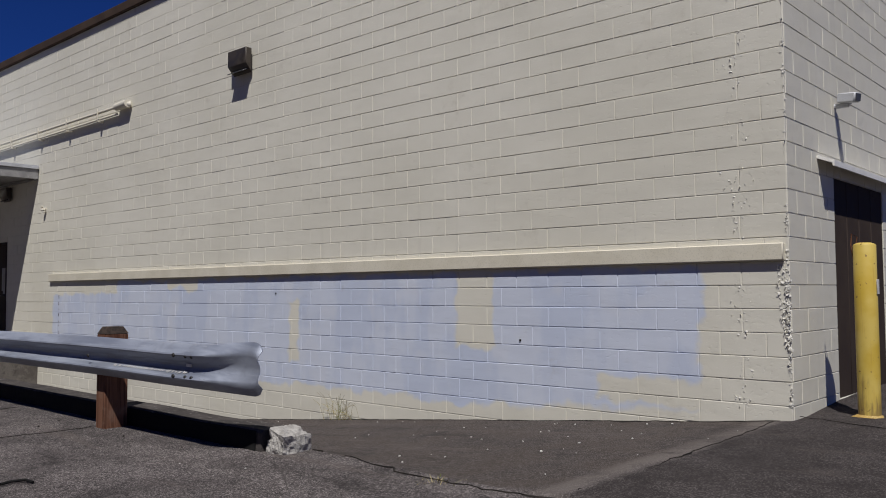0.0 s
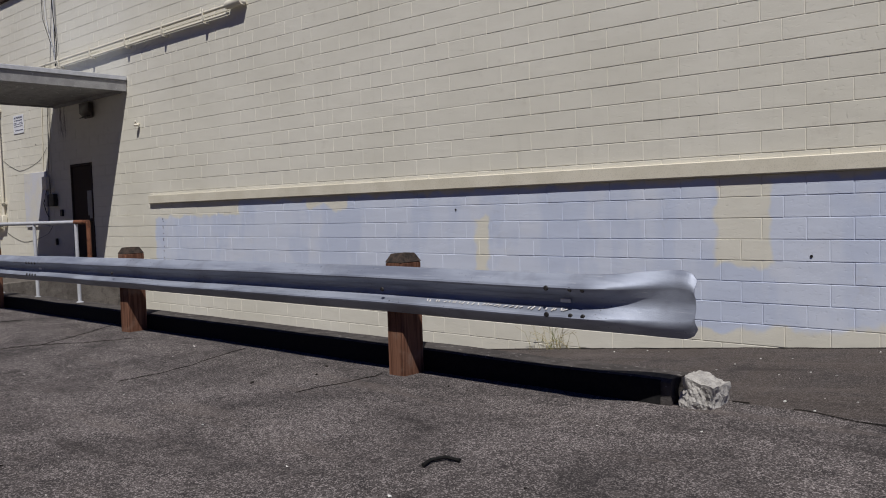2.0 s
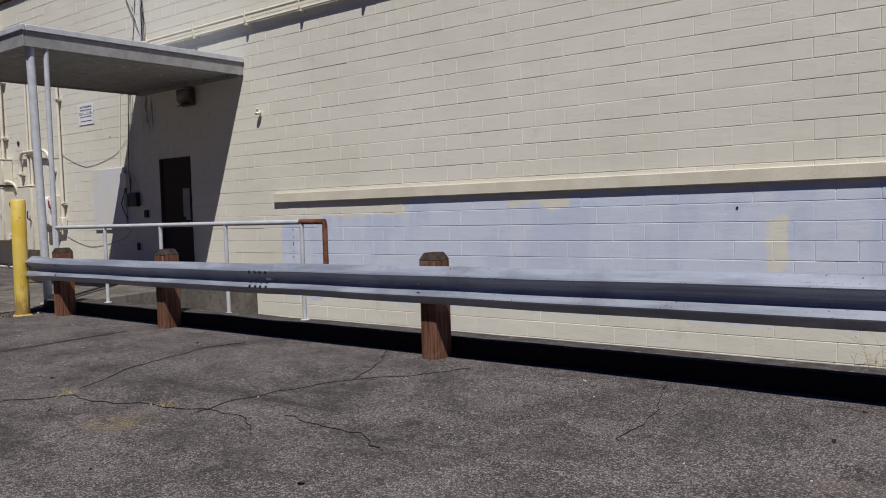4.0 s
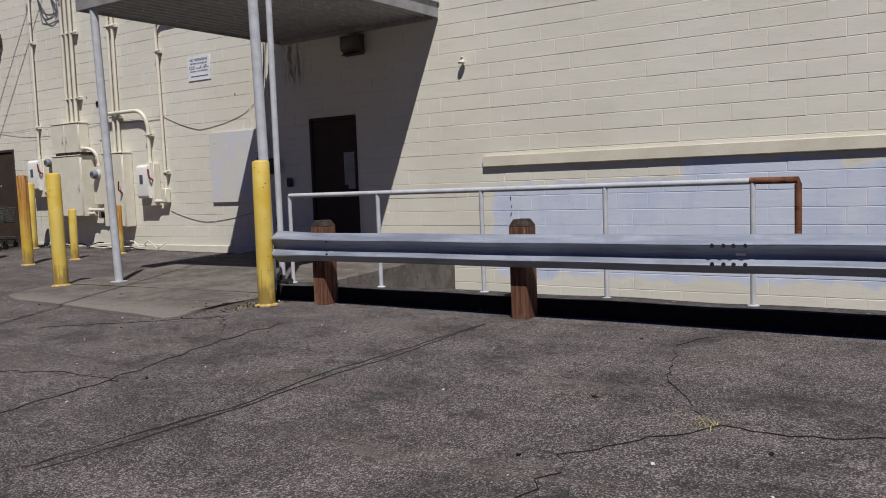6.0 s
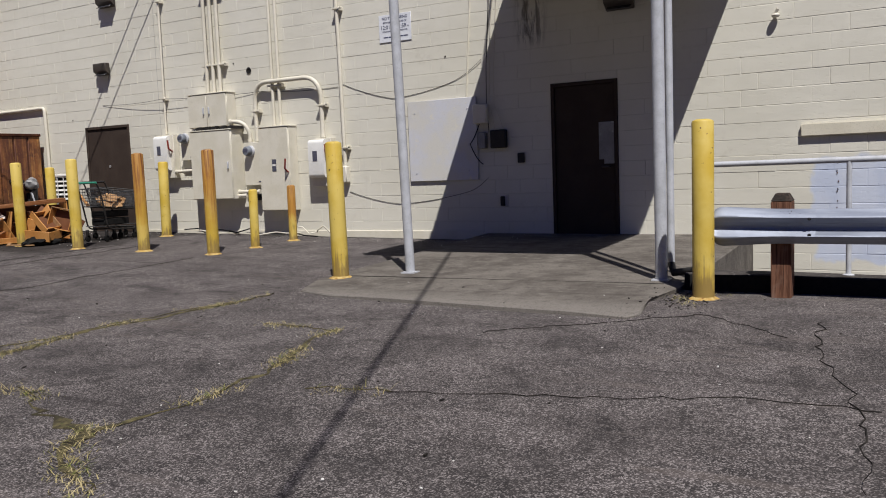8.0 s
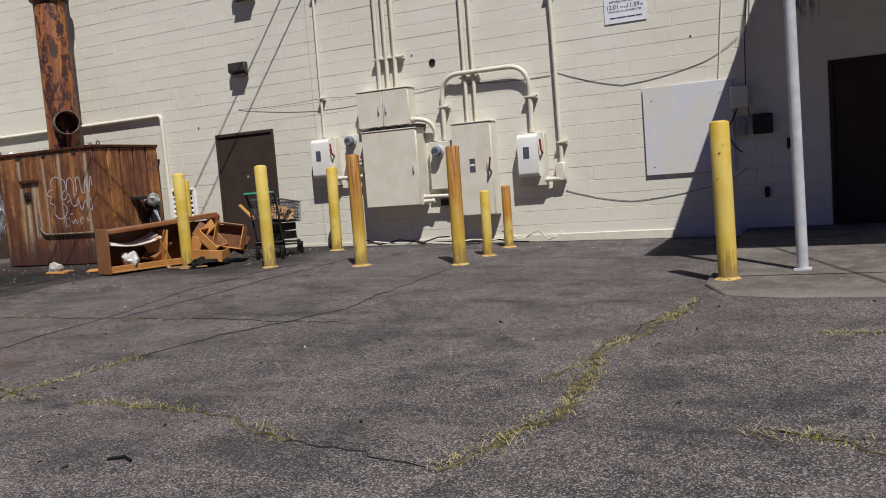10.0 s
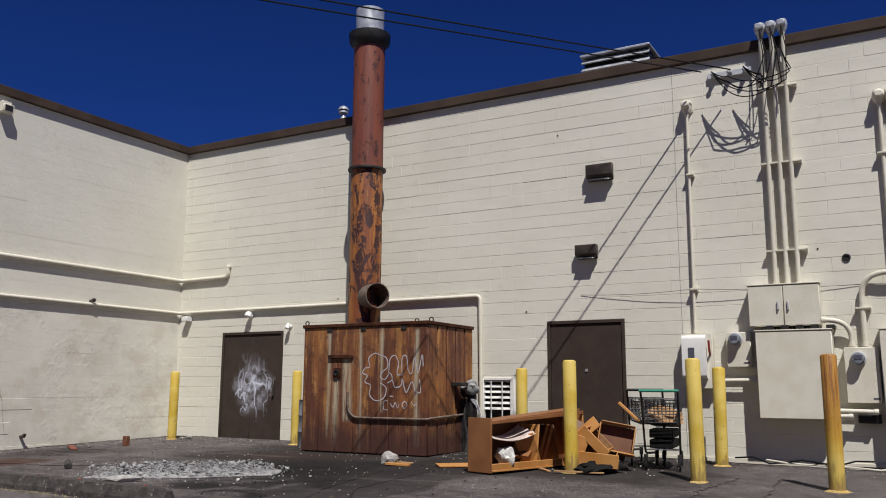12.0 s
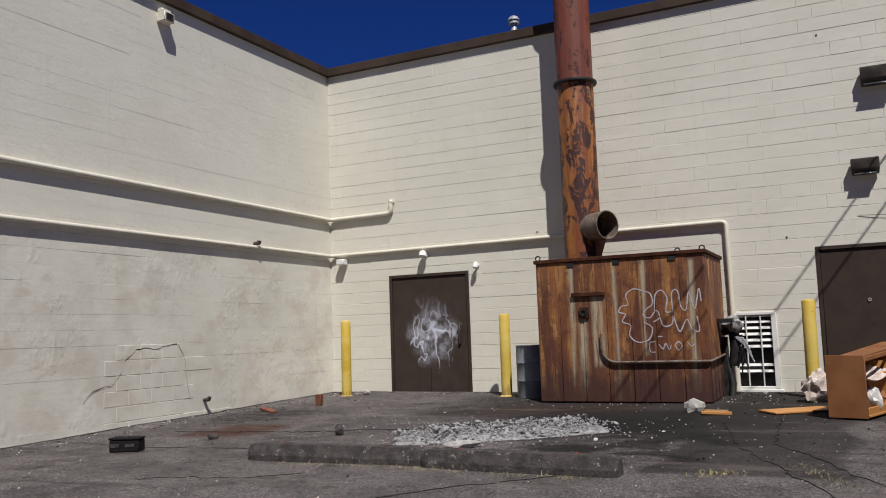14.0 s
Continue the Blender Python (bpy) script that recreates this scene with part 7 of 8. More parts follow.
loose_board("flat orange board lying on the asphalt", pose(-30.06, 4.66, ground_z(-30, 4.66) + 0.016, 1, 0, 40), 0.85, 0.34, 0.02, M_LAMINATE)
loose_board("dark brown board leaning in the heap", pose(-28.62, 5.1, gz + 0.47, 62, 28, 10), 0.34, 0.24, 0.018, M_LAMINATE_D)
loose_board("orange board propped against the heap", pose(-28.5, 5.02, gz + 0.52, 70, -40, 10), 0.3, 0.16, 0.02, M_LAMINATE)
loose_board("dark brown board tipped against the drawers", pose(-28.3, 5.4, gz + 0.3, 70, 24, 8), 0.42, 0.3, 0.018, M_LAMINATE_D)
loose_board("small wood offcut on the asphalt", pose(-28.95, 4.62, ground_z(-28.95, 4.62) + 0.014, 0, 3, -40), 0.26, 0.05, 0.022, M_CHIP)
loose_board("thin lath lying at a bollard's foot", pose(-28.45, 4.5, ground_z(-28.45, 4.5) + 0.028, 0, 0, 6), 0.62, 0.05, 0.02, M_CHIP)
loose_board("orange wood scrap beside the tank", pose(-30.92, 4.26, ground_z(-30.9, 4.26) + 0.02, 0, 2, 10), 0.34, 0.1, 0.03, M_LAMINATE)
loose_board("orange wood scrap beside the tank", pose(-30.98, 4.5, ground_z(-30.9, 4.5) + 0.015, 0, -2, -24), 0.3, 0.12, 0.02, M_CHIP)

# black bag under the drawers and crumpled cloth behind the shelf
d = thing("rubbish_bag", "black plastic rubbish bag under the broken drawers", "bag", (-28.36, 4.8, ground_z(-28.3, 4.8)))
bm = lump(B(), (0, 0, 0.05), (0.6, 0.5, 0.2), rng, 4, 0.2)
part("bag_body", bm, M_RUBBER_SHADE, d)
d = thing("crumpled_cloth", "pale crumpled cloth heaped behind the shelf unit", "cloth", (-29.85, 5.75, ground_z(-29.8, 5.7)))
bm = lump(B(), (0, 0, 0.16), (0.46, 0.3, 0.46), rng, 4, 0.26)
part("cloth_folds", bm, M_CLOTH, d)
d = thing("crumpled_cloth", "white crumpled paper inside the shelf unit", "paper", (-29.34, 4.26, ground_z(-29.3, 4.3) + 0.04))
bm = lump(B(), (0, 0, 0.13), (0.24, 0.2, 0.32), rng, 3, 0.3)
part("paper_folds", bm, M_LITTER, d)


# ---- shopping carts ----
def wire_grid(bm, p00, p10, p01, p11, nu, nv, r=0.004):
    """Crossed wires over a four-sided panel."""
    p00, p10, p01, p11 = Vector(p00), Vector(p10), Vector(p01), Vector(p11)
    for i in range(nu + 1):
        u = i / nu
        tube(bm, [p00.lerp(p10, u), p01.lerp(p11, u)], r if i not in (0, nu) else r * 1.8, 4)
    for j in range(nv + 1):
        v = j / nv
        tube(bm, [p00.lerp(p01, v), p10.lerp(p11, v)], r if j not in (0, nv) else r * 1.8, 4)


def cart(x, y, yaw, label, handle_mat):
    z = ground_z(x, y)
    d = thing("shopping_cart", label, "shopping cart", (x, y, z), "abandoned shopping carts")
    d.rotation_euler = (0, 0, radians(yaw))
    w0, w1, l0, l1 = 0.16, 0.2, -0.4, 0.42
    za, zb, zt = 0.52, 0.6, 0.9
    sides = {
        "basket_side": ((l0, -w0, za), (l1, -w1, zb), (l0, -w0 - 0.03, zt - 0.08), (l1, -w1 - 0.03, zt), 14, 6),
        "basket_side.other": ((l0, w0, za), (l1, w1, zb), (l0, w0 + 0.03, zt - 0.08), (l1, w1 + 0.03, zt), 14, 6),
        "basket_front": ((l0, -w0, za), (l0, w0, za), (l0, -w0 - 0.03, zt - 0.08), (l0, w0 + 0.03, zt - 0.08), 8, 6),
        "basket_gate": ((l1, -w1, zb), (l1, w1, zb), (l1, -w1 - 0.03, zt), (l1, w1 + 0.03, zt), 9, 6),
        "basket_floor": ((l0, -w0, za), (l1, -w1, zb), (l0, w0, za), (l1, w1, zb), 14, 8),
        "child_seat": ((l1 - 0.16, -w1, zb + 0.1), (l1 - 0.16, w1, zb + 0.1), (l1 - 0.12, -w1, zt - 0.02), (l1 - 0.12, w1, zt - 0.02), 8, 5),
        "lower_tray": ((l0 + 0.04, -0.16, 0.22), (l1 - 0.05, -0.2, 0.26), (l0 + 0.04, 0.16, 0.22), (l1 - 0.05, 0.2, 0.26), 8, 6),
    }
    for nm, (a, b, c, e, nu, nv) in sides.items():
        bm = B()
        wire_grid(bm, a, b, c, e, nu, nv)
        part(nm.split(".")[0], bm, M_CHROME if nm != "child_seat" else M_DARK, d, smooth=False)
    for s in (-1, 1):
        bm = B()
        tube(bm, arc((l1 + 0.1, s * 0.23, 1.0), (l1 + 0.04, s * 0.23, 0.96), (l1 - 0.02, s * 0.23, 0.7), 4) + arc((l1 - 0.1, s * 0.22, 0.3), (l1 - 0.12, s * 0.22, 0.2), (l1 - 0.25, s * 0.21, 0.2), 4) + [(l0, s * 0.17, 0.17)], 0.014, 8)
        part("side_frame", bm, M_DARK, d)
    bm = B()
    tube(bm, [(l1 + 0.1, -0.245, 1.0), (l1 + 0.1, 0.245, 1.0)], 0.018, 10)
    part("handle", bm, handle_mat, d)
    for wx, wy in ((l0 + 0.03, -0.16), (l0 + 0.03, 0.16), (l1 - 0.08, -0.21), (l1 - 0.08, 0.21)):
        bm = B()
        box(bm, wx - 0.02, wx + 0.02, wy - 0.025, wy + 0.025, 0.1, 0.2, 0.004)
        cs = part("caster", bm, M_DARK, d)
        bm = B()
        lathe(bm, [(0.045, -0.013), (0.056, -0.01), (0.056, 0.01), (0.045, 0.013)], 16)
        bmesh.ops.transform(bm, matrix=pose(wx, wy, 0.055, 90, 0, 0), verts=bm.verts)
        part("wheel", bm, M_RUBBER_SHADE, cs)


cart(-27.69, 5.72, -82, "wire shopping cart with a green handle, rusted and loaded", M_GREEN)
cart(-28.0, 6.1, -80, "black wire shopping cart nested behind another", M_DARK)
d = thing("cart_load", "cardboard and cloth heaped in the shopping cart", "rubbish", (-27.7, 5.75, ground_z(-27.6, 5.8) + 0.62))
bm = lump(B(), (0, 0, 0.06), (0.28, 0.46, 0.2), rng, 3, 0.3)
part("cardboard", bm, M_CHIP, d, smooth=False)
d = thing("cart_crate", "dark crates stacked on the cart's lower tray", "crate", (-27.7, 5.72, ground_z(-27.6, 5.8) + 0.27))
for k in range(2):
    bm = B()
    box(bm, -0.15, 0.15, -0.28, 0.28, 0.0 + k * 0.13, 0.11 + k * 0.13, 0.01, m=pose(0, 0, 0, 0, 0, 6))
    part("tray", bm, M_RUBBER_SHADE, d)
loose_board("dark stained stick leaning over the cart", pose(-28.1, 5.5, ground_z(-28, 5.7) + 0.72, 0, 42, 0), 0.36, 0.05, 0.03, M_LAMINATE)


# ---- cracks, weeds, litter ----
def jagged(keys, r, step=0.16, amp=0.035):
    out = []
    for (x0, y0), (x1, y1) in zip(keys, keys[1:]):
        n = max(1, int(math.hypot(x1 - x0, y1 - y0) / step))
        for i in range(n):
            t = i / n
            out.append((x0 + (x1 - x0) * t + r.gauss(0, amp), y0 + (y1 - y0) * t + r.gauss(0, amp)))
    out.append(keys[-1])
    return out


def top_z(x, y):
    if RAMP_X0 < x < RAMP_X1 and y > RAMP_Y0:
        return ramp_z(x) + 0.012 * noise.noise(Vector((x * 0.7, y * 0.7, 0))) + 0.004 * noise.noise(Vector((x * 2.3, y * 2.3, 5)))
    z = ground_z(x, y) + 0.012 * noise.noise(Vector((x * 0.7, y * 0.7, 0))) + 0.004 * noise.noise(Vector((x * 2.3, y * 2.3, 5)))
    if -20.9 < x < -17.35 and y > 2.2:
        z = max(z, landing_z(y))
    return z


def crack(keys, w, r, mat, label, name="crack", amp=0.016, wob=0.09):
    bm = B()
    pts = [(x + wob * noise.noise(Vector((x * 1.7, y * 1.7, 2))), y + wob * noise.noise(Vector((x * 1.7, y * 1.7, 8)))) for x, y in jagged(keys, r, 0.08, amp)]
    q = []
    for i, (x, y) in enumerate(pts):
        a, b = pts[max(i - 1, 0)], pts[min(i + 1, len(pts) - 1)]
        t = Vector((b[0] - a[0], b[1] - a[1], 0)).normalized()
        n = Vector((-t.y, t.x, 0))
        ww = w * r.uniform(0.2, 1.4) / 2 * max(0.05, 0.5 + 1.3 * noise.noise(Vector((x * 1.3, y * 1.3, 4))))
        row = []
        for k in (-1, -0.5, 0.5, 1):
            xx, yy = x + n.x * ww * k, y + n.y * ww * k
            row.append(bm.verts.new((xx, yy, top_z(xx, yy) + (0.007 if abs(k) < 1 else 0.002))))
        q.append(row)
    for a, b in zip(q, q[1:]):
        for k in range(3):
            bm.faces.new((a[k], b[k], b[k + 1], a[k + 1]))
    tagged(part(name, bm, mat, smooth=False), label, "crack", kind="structure")


r = random.Random(77)
RAIL_CRACKS = [
    ([(-12.39, -0.39), (-12.39, -0.03), (-12.47, 0.35), (-12.2, 0.78), (-12.02, 1.07), (-11.63, 1.06), (-11.3, 1.19), (-11.1, 1.24), (-10.79, 1.31), (-10.47, 1.34), (-10.05, 1.1)], 0.02),
    ([(-12.11, 1.16), (-12.38, 1.65), (-12.57, 2.13), (-12.71, 2.61), (-12.59, 3.03)], 0.022),
    ([(-10.79, 1.31), (-10.82, 1.59), (-10.78, 1.91), (-10.61, 2.31), (-10.26, 2.7), (-10.02, 3.06)], 0.026),
    ([(-10.56, 2.41), (-10.7, 2.76), (-11.11, 3.39)], 0.02),
    ([(-10.23, 1.48), (-9.97, 1.42), (-9.65, 1.44), (-9.28, 1.27)], 0.012),
]
DRIVE_CRACKS = [
    ([(-16.09, 2.35), (-15.95, 1.25), (-15.79, 0.6), (-15.69, -0.05), (-15.65, -0.66)], 0.03),
    ([(-18.02, -0.15), (-17.66, -0.05), (-16.85, 0.15), (-16.27, 0.34), (-15.64, 0.38)], 0.014),
    ([(-18.19, 1.31), (-17.71, 1.72), (-16.89, 2.32), (-16.2, 1.77)], 0.014),
    ([(-22.33, -1.48), (-22.02, -1.56), (-21.68, -1.63), (-21.49, -1.65)], 0.016),
    ([(-24.62, -0.18), (-24.5, 0.47), (-24.29, 1.01), (-24.0, 1.64), (-24.07, 2.35), (-24.11, 4.22)], 0.03),
]
DOOR_CRACKS = [
    ([(-26.16, -0.76), (-26.19, -0.16), (-26.39, 1.2), (-26.75, 2.45), (-26.85, 3.73), (-26.68, 5.09)], 0.024),
    ([(-26.2, 1.09), (-26.19, 2.15), (-26.17, 3.53), (-26.23, 5.4)], 0.024),
    ([(-28.68, -0.55), (-29.45, 0.78), (-30.09, 2.23), (-30.23, 4.29)], 0.05),
    ([(-29.54, -0.09), (-30.41, 2.01), (-30.78, 3.73)], 0.04),
    ([(-26.2, -2.28), (-26.14, -1.4), (-26.17, -0.68)], 0.014),
    ([(-29.09, 0.82), (-27.77, 0.99), (-26.31, 1.07), (-24.94, 1.13), (-23.59, 1.14)], 0.014),
]
YARD_CRACKS = [
    ([(-32.6, -0.9), (-32.02, -0.22), (-31.5, 0.3)], 0.035),
    ([(-34.9, -0.7), (-34.0, -0.4), (-33.6, -0.1)], 0.03),
    ([(-36.9, 1.8), (-34.8, 2.2), (-33.0, 3.0), (-31.6, 3.7)], 0.03),
    ([(-37.9, 0.9), (-36.2, 0.75), (-34.7, 0.95)], 0.02),
]
FOOT_CRACKS = [
    ([(-4.6, 3.72), (-3.9, 3.68), (-3.3, 3.62), (-2.5, 3.7)], 0.09),
    ([(-2.48, 3.7), (-2.5, 5.2), (-2.55, 6.9)], 0.05),
    ([(-2.5, 6.91), (-5.0, 6.91), (-9.0, 6.91), (-12.0, 6.91)], 0.16),
    ([(-2.4, 7.0), (-1.0, 6.7), (0.6, 6.6), (3.0, 6.3)], 0.08),
    ([(-2.5, 3.7), (-1.2, 3.9), (0.5, 3.6)], 0.03),
    ([(-38.03, -1.0), (-38.03, 1.5), (-38.03, 4.0), (-38.01, 6.9)], 0.16),
    ([(-37.9, 6.91), (-36.9, 6.91)], 0.1),
    ([(-35.2, 6.91), (-33.5, 6.91)], 0.1),
    ([(-31.0, 6.9), (-28.5, 6.91), (-25.0, 6.91), (-21.1, 6.91)], 0.12),
    ([(-6.9, 2.5), (-6.87, 3.2)], 0.015),
    ([(-8.3, 2.0), (-8.4, 2.6), (-8.6, 3.3)], 0.012),
]
for keys, w in RAIL_CRACKS + DRIVE_CRACKS + DOOR_CRACKS + YARD_CRACKS + FOOT_CRACKS:
    crack(keys, w * (0.3 if w < 0.1 else 0.45), r, M_CRACK, "dark open crack in the asphalt", wob=0.05)
for dx in (0.0, -0.09):
    crack([(-14.52 + dx, -0.85), (-14.45 + dx, -0.23), (-14.4 + dx * 0.5, 0.34), (-14.41 + dx, 1.09), (-14.36 + dx, 1.72), (-14.37, 2.92)], 0.022, r, M_SEAL, "dark sealed joint in the asphalt", "sealed_joint", 0.007, 0.015)

BAY_WEEDS = [
    ([(-20.18, -0.94), (-19.92, -0.96), (-19.34, -1.23), (-19.03, -1.29), (-18.96, -1.04), (-18.91, -0.75), (-18.9, -0.46), (-18.92, -0.11), (-19.06, 0.32), (-19.3, 0.86), (-19.27, 1.11)], 1.0),
    ([(-19.03, -1.29), (-18.83, -1.54), (-18.56, -1.71), (-18.32, -1.82)], 1.06),
    ([(-19.98, 1.07), (-19.59, 1.08), (-19.24, 1.04)], 0.7),
    ([(-18.48, -0.28), (-18.28, -0.23), (-18.02, -0.15)], 0.5),
    ([(-21.41, -0.24), (-21.29, 0.1), (-21.27, 0.65), (-21.19, 1.18), (-20.99, 1.65), (-20.95, 2.22)], 0.35),
]
DRIVE_WEEDS = [
    ([(-24.1, -1.23), (-23.71, -1.18), (-23.41, -1.2), (-23.18, -1.25), (-22.9, -1.28), (-22.61, -1.39), (-22.33, -1.48)], 0.75),
    ([(-24.41, -2.59), (-24.51, -2.35), (-24.65, -2.07), (-24.68, -1.86), (-24.73, -1.58), (-24.73, -1.19), (-24.68, -0.72), (-24.62, -0.18)], 0.75),
    ([(-26.24, -0.68), (-25.66, -0.89), (-25.2, -0.99), (-24.61, -1.22), (-24.34, -1.28)], 0.45),
    ([(-28.6, 0.94), (-27.77, 0.99), (-26.31, 1.07), (-24.94, 1.13)], 0.22),
    ([(-21.41, -1.66), (-21.32, -1.43), (-21.2, -1.05), (-21.16, -0.71), (-21.16, -0.32), (-21.23, 0.27), (-21.2, 0.71), (-21.07, 1.23), (-20.99, 1.74)], 1.0),
]
WEED_SPOTS = [
    ([(-30.49, 0.56), (-30.3, 0.7)], 1.1),
    ([(-29.4, 0.2), (-29.8, 0.97), (-30.0, 1.5)], 0.4),
    ([(-34.2, 0.25), (-33.2, 0.3), (-32.2, 0.26), (-31.2, 0.2)], 0.45),
    ([(-3.35, 3.6), (-3.25, 3.62)], 1.06),
    ([(-12.05, 1.08), (-11.98, 1.06)], 1.06),
    ([(-11.14, 1.25), (-11.08, 1.24)], 1.06),
    ([(-17.0, 2.7), (-17.25, 3.0), (-16.9, 3.2)], 0.5),
    ([(-15.2, 3.45), (-14.3, 3.45)], 0.2),
    ([(-12.2, 3.45), (-11.0, 3.45)], 0.15),
]
crack([(-20.9, 3.22), (-19.6, 3.3), (-18.5, 3.36), (-17.45, 3.42)], 0.016, r, M_CRACK, "narrow joint across the concrete landing", "slab_joint", 0.004, 0.0)
WEEDS = BAY_WEEDS + DRIVE_WEEDS + WEED_SPOTS
bm = B()
for keys, dens in WEEDS:
    for x, y in jagged(keys, r, 0.03, 0.02):
        if noise.noise(Vector((x * 2.2, y * 2.2, 9))) < -0.12 and dens < 1.05:
            continue
        for k in range(int(15 * dens * r.uniform(0.2, 1.6))):
            bx, by = x + r.gauss(0, 0.045), y + r.gauss(0, 0.045)
            a, h, wd = r.uniform(0, 6.28), r.uniform(0.005, 0.024), r.uniform(0.0015, 0.003)
            if r.random() < 0.04:
                h *= 2
            ln = r.uniform(0.8, 3.4) * h
            z = top_z(bx, by)
            c, s = math.cos(a), math.sin(a)
            v = [bm.verts.new(p) for p in ((bx - s * wd, by + c * wd, z), (bx + s * wd, by - c * wd, z), (bx + c * ln * 0.5 + s * wd * 0.8, by + s * ln * 0.5 - c * wd * 0.8, z + h * 0.7), (bx + c * ln * 0.5 - s * wd * 0.8, by + s * ln * 0.5 + c * wd * 0.8, z + h * 0.7), (bx + c * ln, by + s * ln, z + h))]
            bm.faces.new(v[:4])
            bm.faces.new((v[3], v[2], v[4]))
me = bpy.data.meshes.new("weeds")
bm.to_mesh(me)
bm.free()
me.materials.append(M_GRASS)
tagged(new("weeds", me), "dry yellow-green weeds growing in asphalt cracks", "weeds", kind="stuff")
for keys, dens in BAY_WEEDS + DRIVE_WEEDS:
    crack(keys, 0.085 * dens, r, M_WEEDSOIL, "dry weed litter filling a crack", "weed_bed", 0.02)

# tuft against the long wall
bm = B()
for k in range(46):
    bx, by = -7.95 + r.gauss(0, 0.16), WALL_Y - 0.08 + r.gauss(0, 0.025)
    z = ramp_z(bx)
    dx, dy, h = r.gauss(0, 0.16), -abs(r.gauss(0, 0.08)), r.uniform(0.08, 0.36)
    tube(bm, [(bx, by, z), (bx + dx * 0.4, by + dy * 0.4, z + h * 0.75), (bx + dx, by + dy, z + h)], 0.002, 3)
tagged(part("dry_weed_tuft", bm, M_GRASS, smooth=False), "dry weed stalks against the foot of the wall", "weeds", kind="stuff")

# scattered litter, leaves and gravel
bm = B()
for k in range(620):
    u = r.random()
    if u < 0.3:
        x, y = r.uniform(-38, -20), 6.9 - abs(r.gauss(0, 0.5))
    elif u < 0.65:
        x, y = r.uniform(-37.5, -28), r.uniform(-1.5, 5.5)
    else:
        x, y = r.uniform(-34, 0), r.uniform(-3.5, 3.3)
    if RAMP_X0 - 0.2 < x < RAMP_X1 and y > 3.3:
        continue
    s = r.uniform(0.006, 0.016) * (1.8 if r.random() < 0.04 else 1)
    lump(bm, (x, y, top_z(x, y) + s * 0.25), (s, s * r.uniform(0.6, 1.4), s * 0.6), r, 1, 0.3)
for k in range(60):
    x, y = r.uniform(-9, -2.6), r.uniform(4.2, 6.85)
    s = r.uniform(0.008, 0.025)
    lump(bm, (x, y, ramp_z(x) + s * 0.25), (s, s, s * 0.6), r, 1, 0.3)
for k in range(520):
    u = r.random()
    if u < 0.55:
        x, y = r.uniform(-34.5, -27.5), 6.8 - abs(r.gauss(0, 1.3))
    elif u < 0.8:
        x, y = WALL_X0 + 0.05 + abs(r.gauss(0, 0.35)), r.uniform(-1.5, 6.8)
    else:
        x, y = r.uniform(-35.2, -30.2), r.uniform(1.0, 3.8)
    s = r.uniform(0.006, 0.02) * (2.2 if r.random() < 0.06 else 1)
    lump(bm, (x, y, top_z(x, y) + s * 0.25), (s, s * r.uniform(0.6, 1.6), s * 0.6), r, 1, 0.3)
tagged(part("gravel_litter", bm, M_LITTER, smooth=False), "scattered pale gravel and paper crumbs", "litter", kind="stuff")
bm = B()
for k in range(420):
    u = r.random()
    if u < 0.5:
        x, y = r.uniform(-37.8, -28), r.uniform(1.0, 6.6)
    else:
        x, y = r.uniform(-34, 0), r.uniform(-3.5, 3.2)
    s = r.uniform(0.008, 0.03)
    lump(bm, (x, y, top_z(x, y) + s * 0.2), (s, s * r.uniform(0.6, 1.8), s * 0.5), r, 1, 0.3)
for k in range(620):
    u = r.random()
    if u < 0.5:
        x, y = r.uniform(-33.8, -27.3), 6.75 - abs(r.gauss(0, 0.9))
    elif u < 0.7:
        x, y = WALL_X0 + 0.05 + abs(r.gauss(0, 0.25)), r.uniform(-1.5, 6.8)
    elif u < 0.85:
        x, y = -17.15 + r.gauss(0, 0.16), 2.95 + r.gauss(0, 0.25)
    else:
        x, y = r.uniform(-37.8, -21.2), 6.86 - abs(r.gauss(0, 0.12))
    s = r.uniform(0.008, 0.028)
    lump(bm, (x, y, top_z(x, y) + s * 0.2), (s, s * r.uniform(0.5, 2.2), s * 0.5), r, 1, 0.3)
tagged(part("dark_debris", bm, M_CRACK, smooth=False), "scattered dark twigs and clods", "litter", kind="stuff")

# crack lines and patch edge in the side wall
def wall_crack(keys, w=0.012):
    bm = B()
    q = []
    for i, (y, z) in enumerate(jagged(keys, r, 0.08, 0.008)):
        ww = w * r.uniform(0.4, 1.2)
        q.append((bm.verts.new((WALL_X0 + 0.0035, y, z - ww)), bm.verts.new((WALL_X0 + 0.0035, y + ww * 0.5, z + ww))))
    for a, b in zip(q, q[1:]):
        bm.faces.new((a[0], b[0], b[1], a[1]))
    tagged(part("wall_crack", bm, M_CRACK, smooth=False), "stepped crack in the painted side wall", "crack", kind="structure")


wall_crack([(1.45, 0.55), (1.6, 0.72), (1.9, 0.75), (2.05, 0.9), (2.1, 1.05), (2.3, 1.2), (2.7, 1.22), (3.05, 1.26)], 0.0065)
wall_crack([(3.05, 1.26), (3.18, 1.1), (3.3, 0.45)], 0.005)


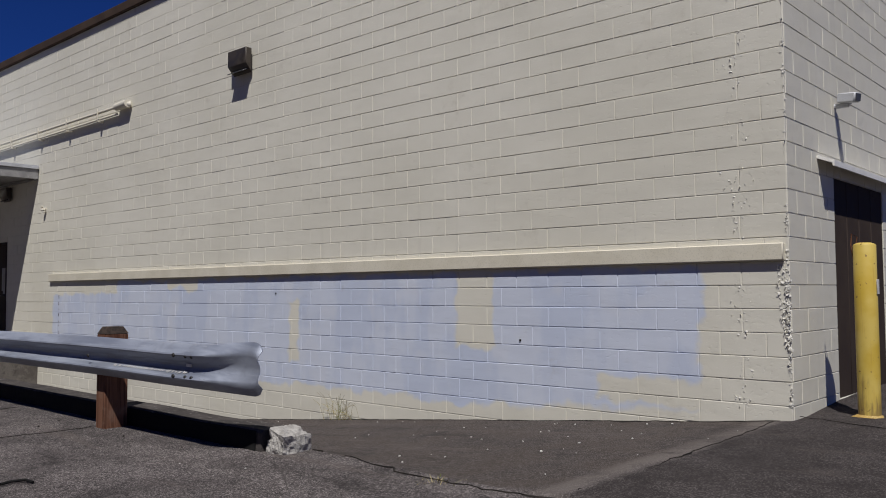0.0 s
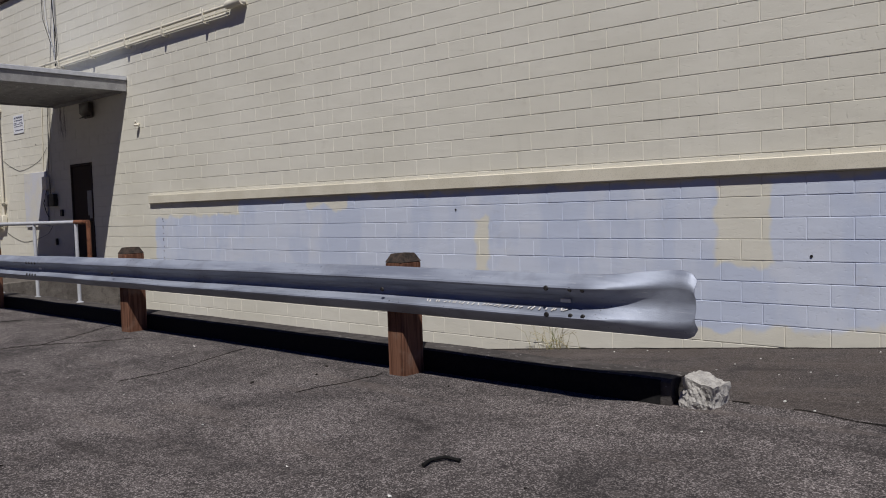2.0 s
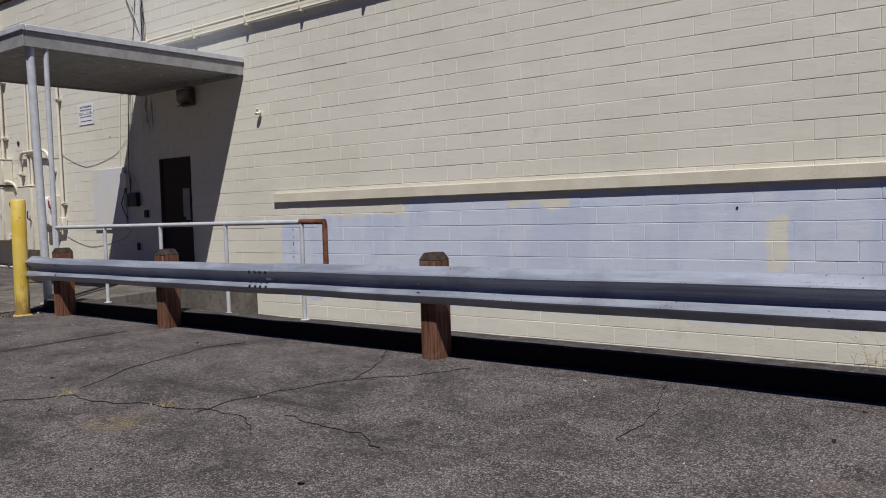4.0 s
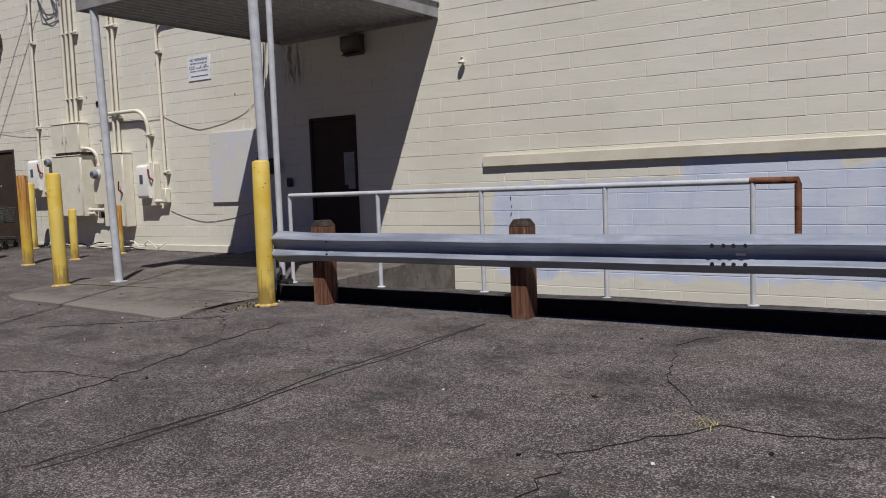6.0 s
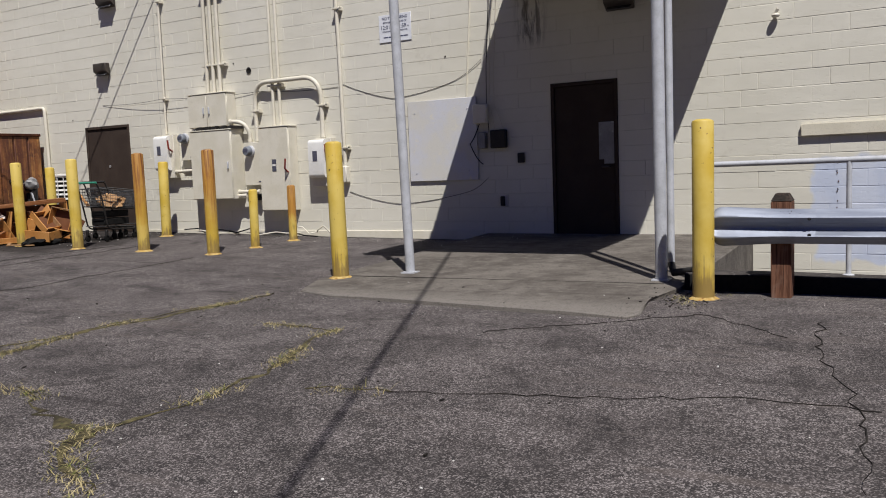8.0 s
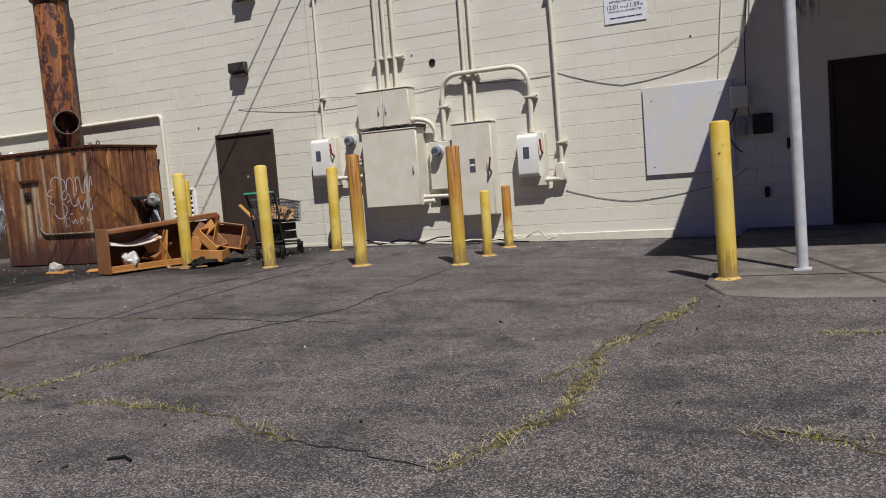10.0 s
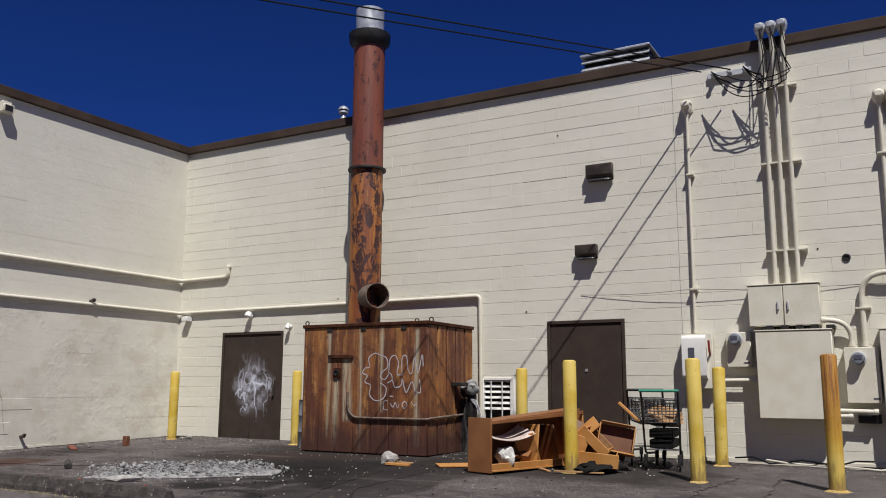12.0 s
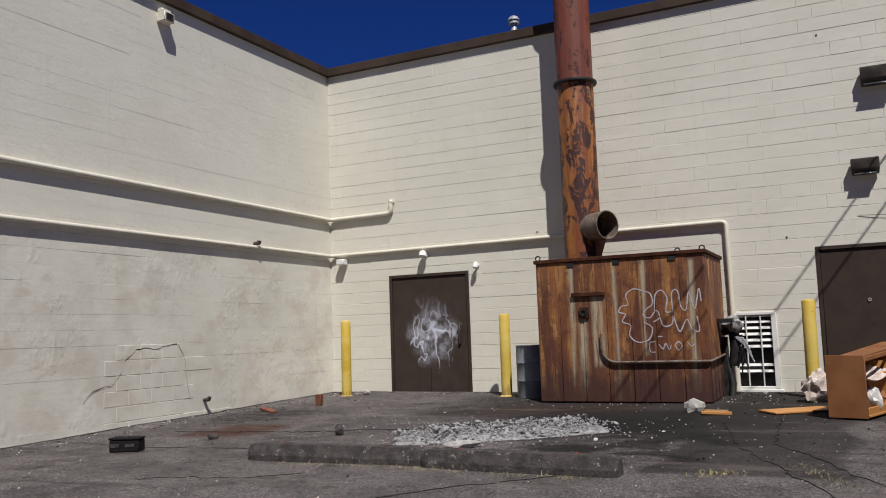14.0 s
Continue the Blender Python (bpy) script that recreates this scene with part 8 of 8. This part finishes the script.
# ---- block faces of the walls ----
rng = random.Random(11)


def long_depth(r):
    """Relief of the long wall's blocks: some courses are nearly filled with paint."""
    if r[0] > -17.5:
        return round(0.0037 + 0.0022 * noise.noise(Vector((r[0] * 0.5, r[2] * 3, 0))), 4) if r[0] < -8.9 else round(0.0104 + 0.0036 * noise.noise(Vector((r[0] * 1.7, r[2] * 5, 2))), 3) / 2
    return 0.0042 + 0.0034 * noise.noise(Vector((r[0] * 0.55, r[2] * 4.1, 3)))


def side_depth(r):
    return 0.0045 if 1.7 < r[0] < 3.1 and r[2] < 1.2 else 0.0005 + 0.0005 * noise.noise(Vector((r[0] * 0.4, r[2] * 4.1, 3)))


rects = block_rects(WALL_X0, WALL_X1, -1.53, TOP - 0.02, holes, lambda u, z: 0.1 if u > -8.9 else 0.34 if u > -17 else 0.58, rng)
clad(wall_long, rects, lambda u, v: pose(u, WALL_Y + 0.0053, v), long_depth, M_WALL, lambda r: r[0] > -8.9 and 0.0 < r[2] < 3.6, rng, "cream-painted concrete blocks", lambda r: 0.0036 if r[0] > -17.5 else 0.0018 + 0.0012 * abs(noise.noise(Vector((r[0] * 0.3, r[2] * 5, 1)))))
rects = block_rects(WALL_Y + 0.006, 15.0, -0.13, TOP - 0.02, [RIGHT_DOOR], lambda u, z: 0.2, rng)
clad(wall_east, rects, lambda u, v: pose(WALL_X1 - 0.005, u, v, 0, 0, 90), 0.006, M_WALL, lambda r: r[1] < 8.3 and r[2] < 4.5, rng, "cream-painted concrete blocks")
rects = block_rects(-12.0, WALL_Y + 0.003, -0.13, TOP - 0.02, [], lambda u, z: 0.85 if not (1.5 < u < 3.2 and z < 1.2) else 0.05, rng)
clad(wall_west, rects, lambda u, v: pose(WALL_X0 - 0.0035, u, v, 0, 0, 90), side_depth, M_WALL_W, lambda r: 1.0 < r[0] < 6.0 and r[2] < 1.4, rng, "cream-painted rough blocks", lambda r: 0.003 if 1.7 < r[0] < 3.1 and r[2] < 1.2 else 0.0009)
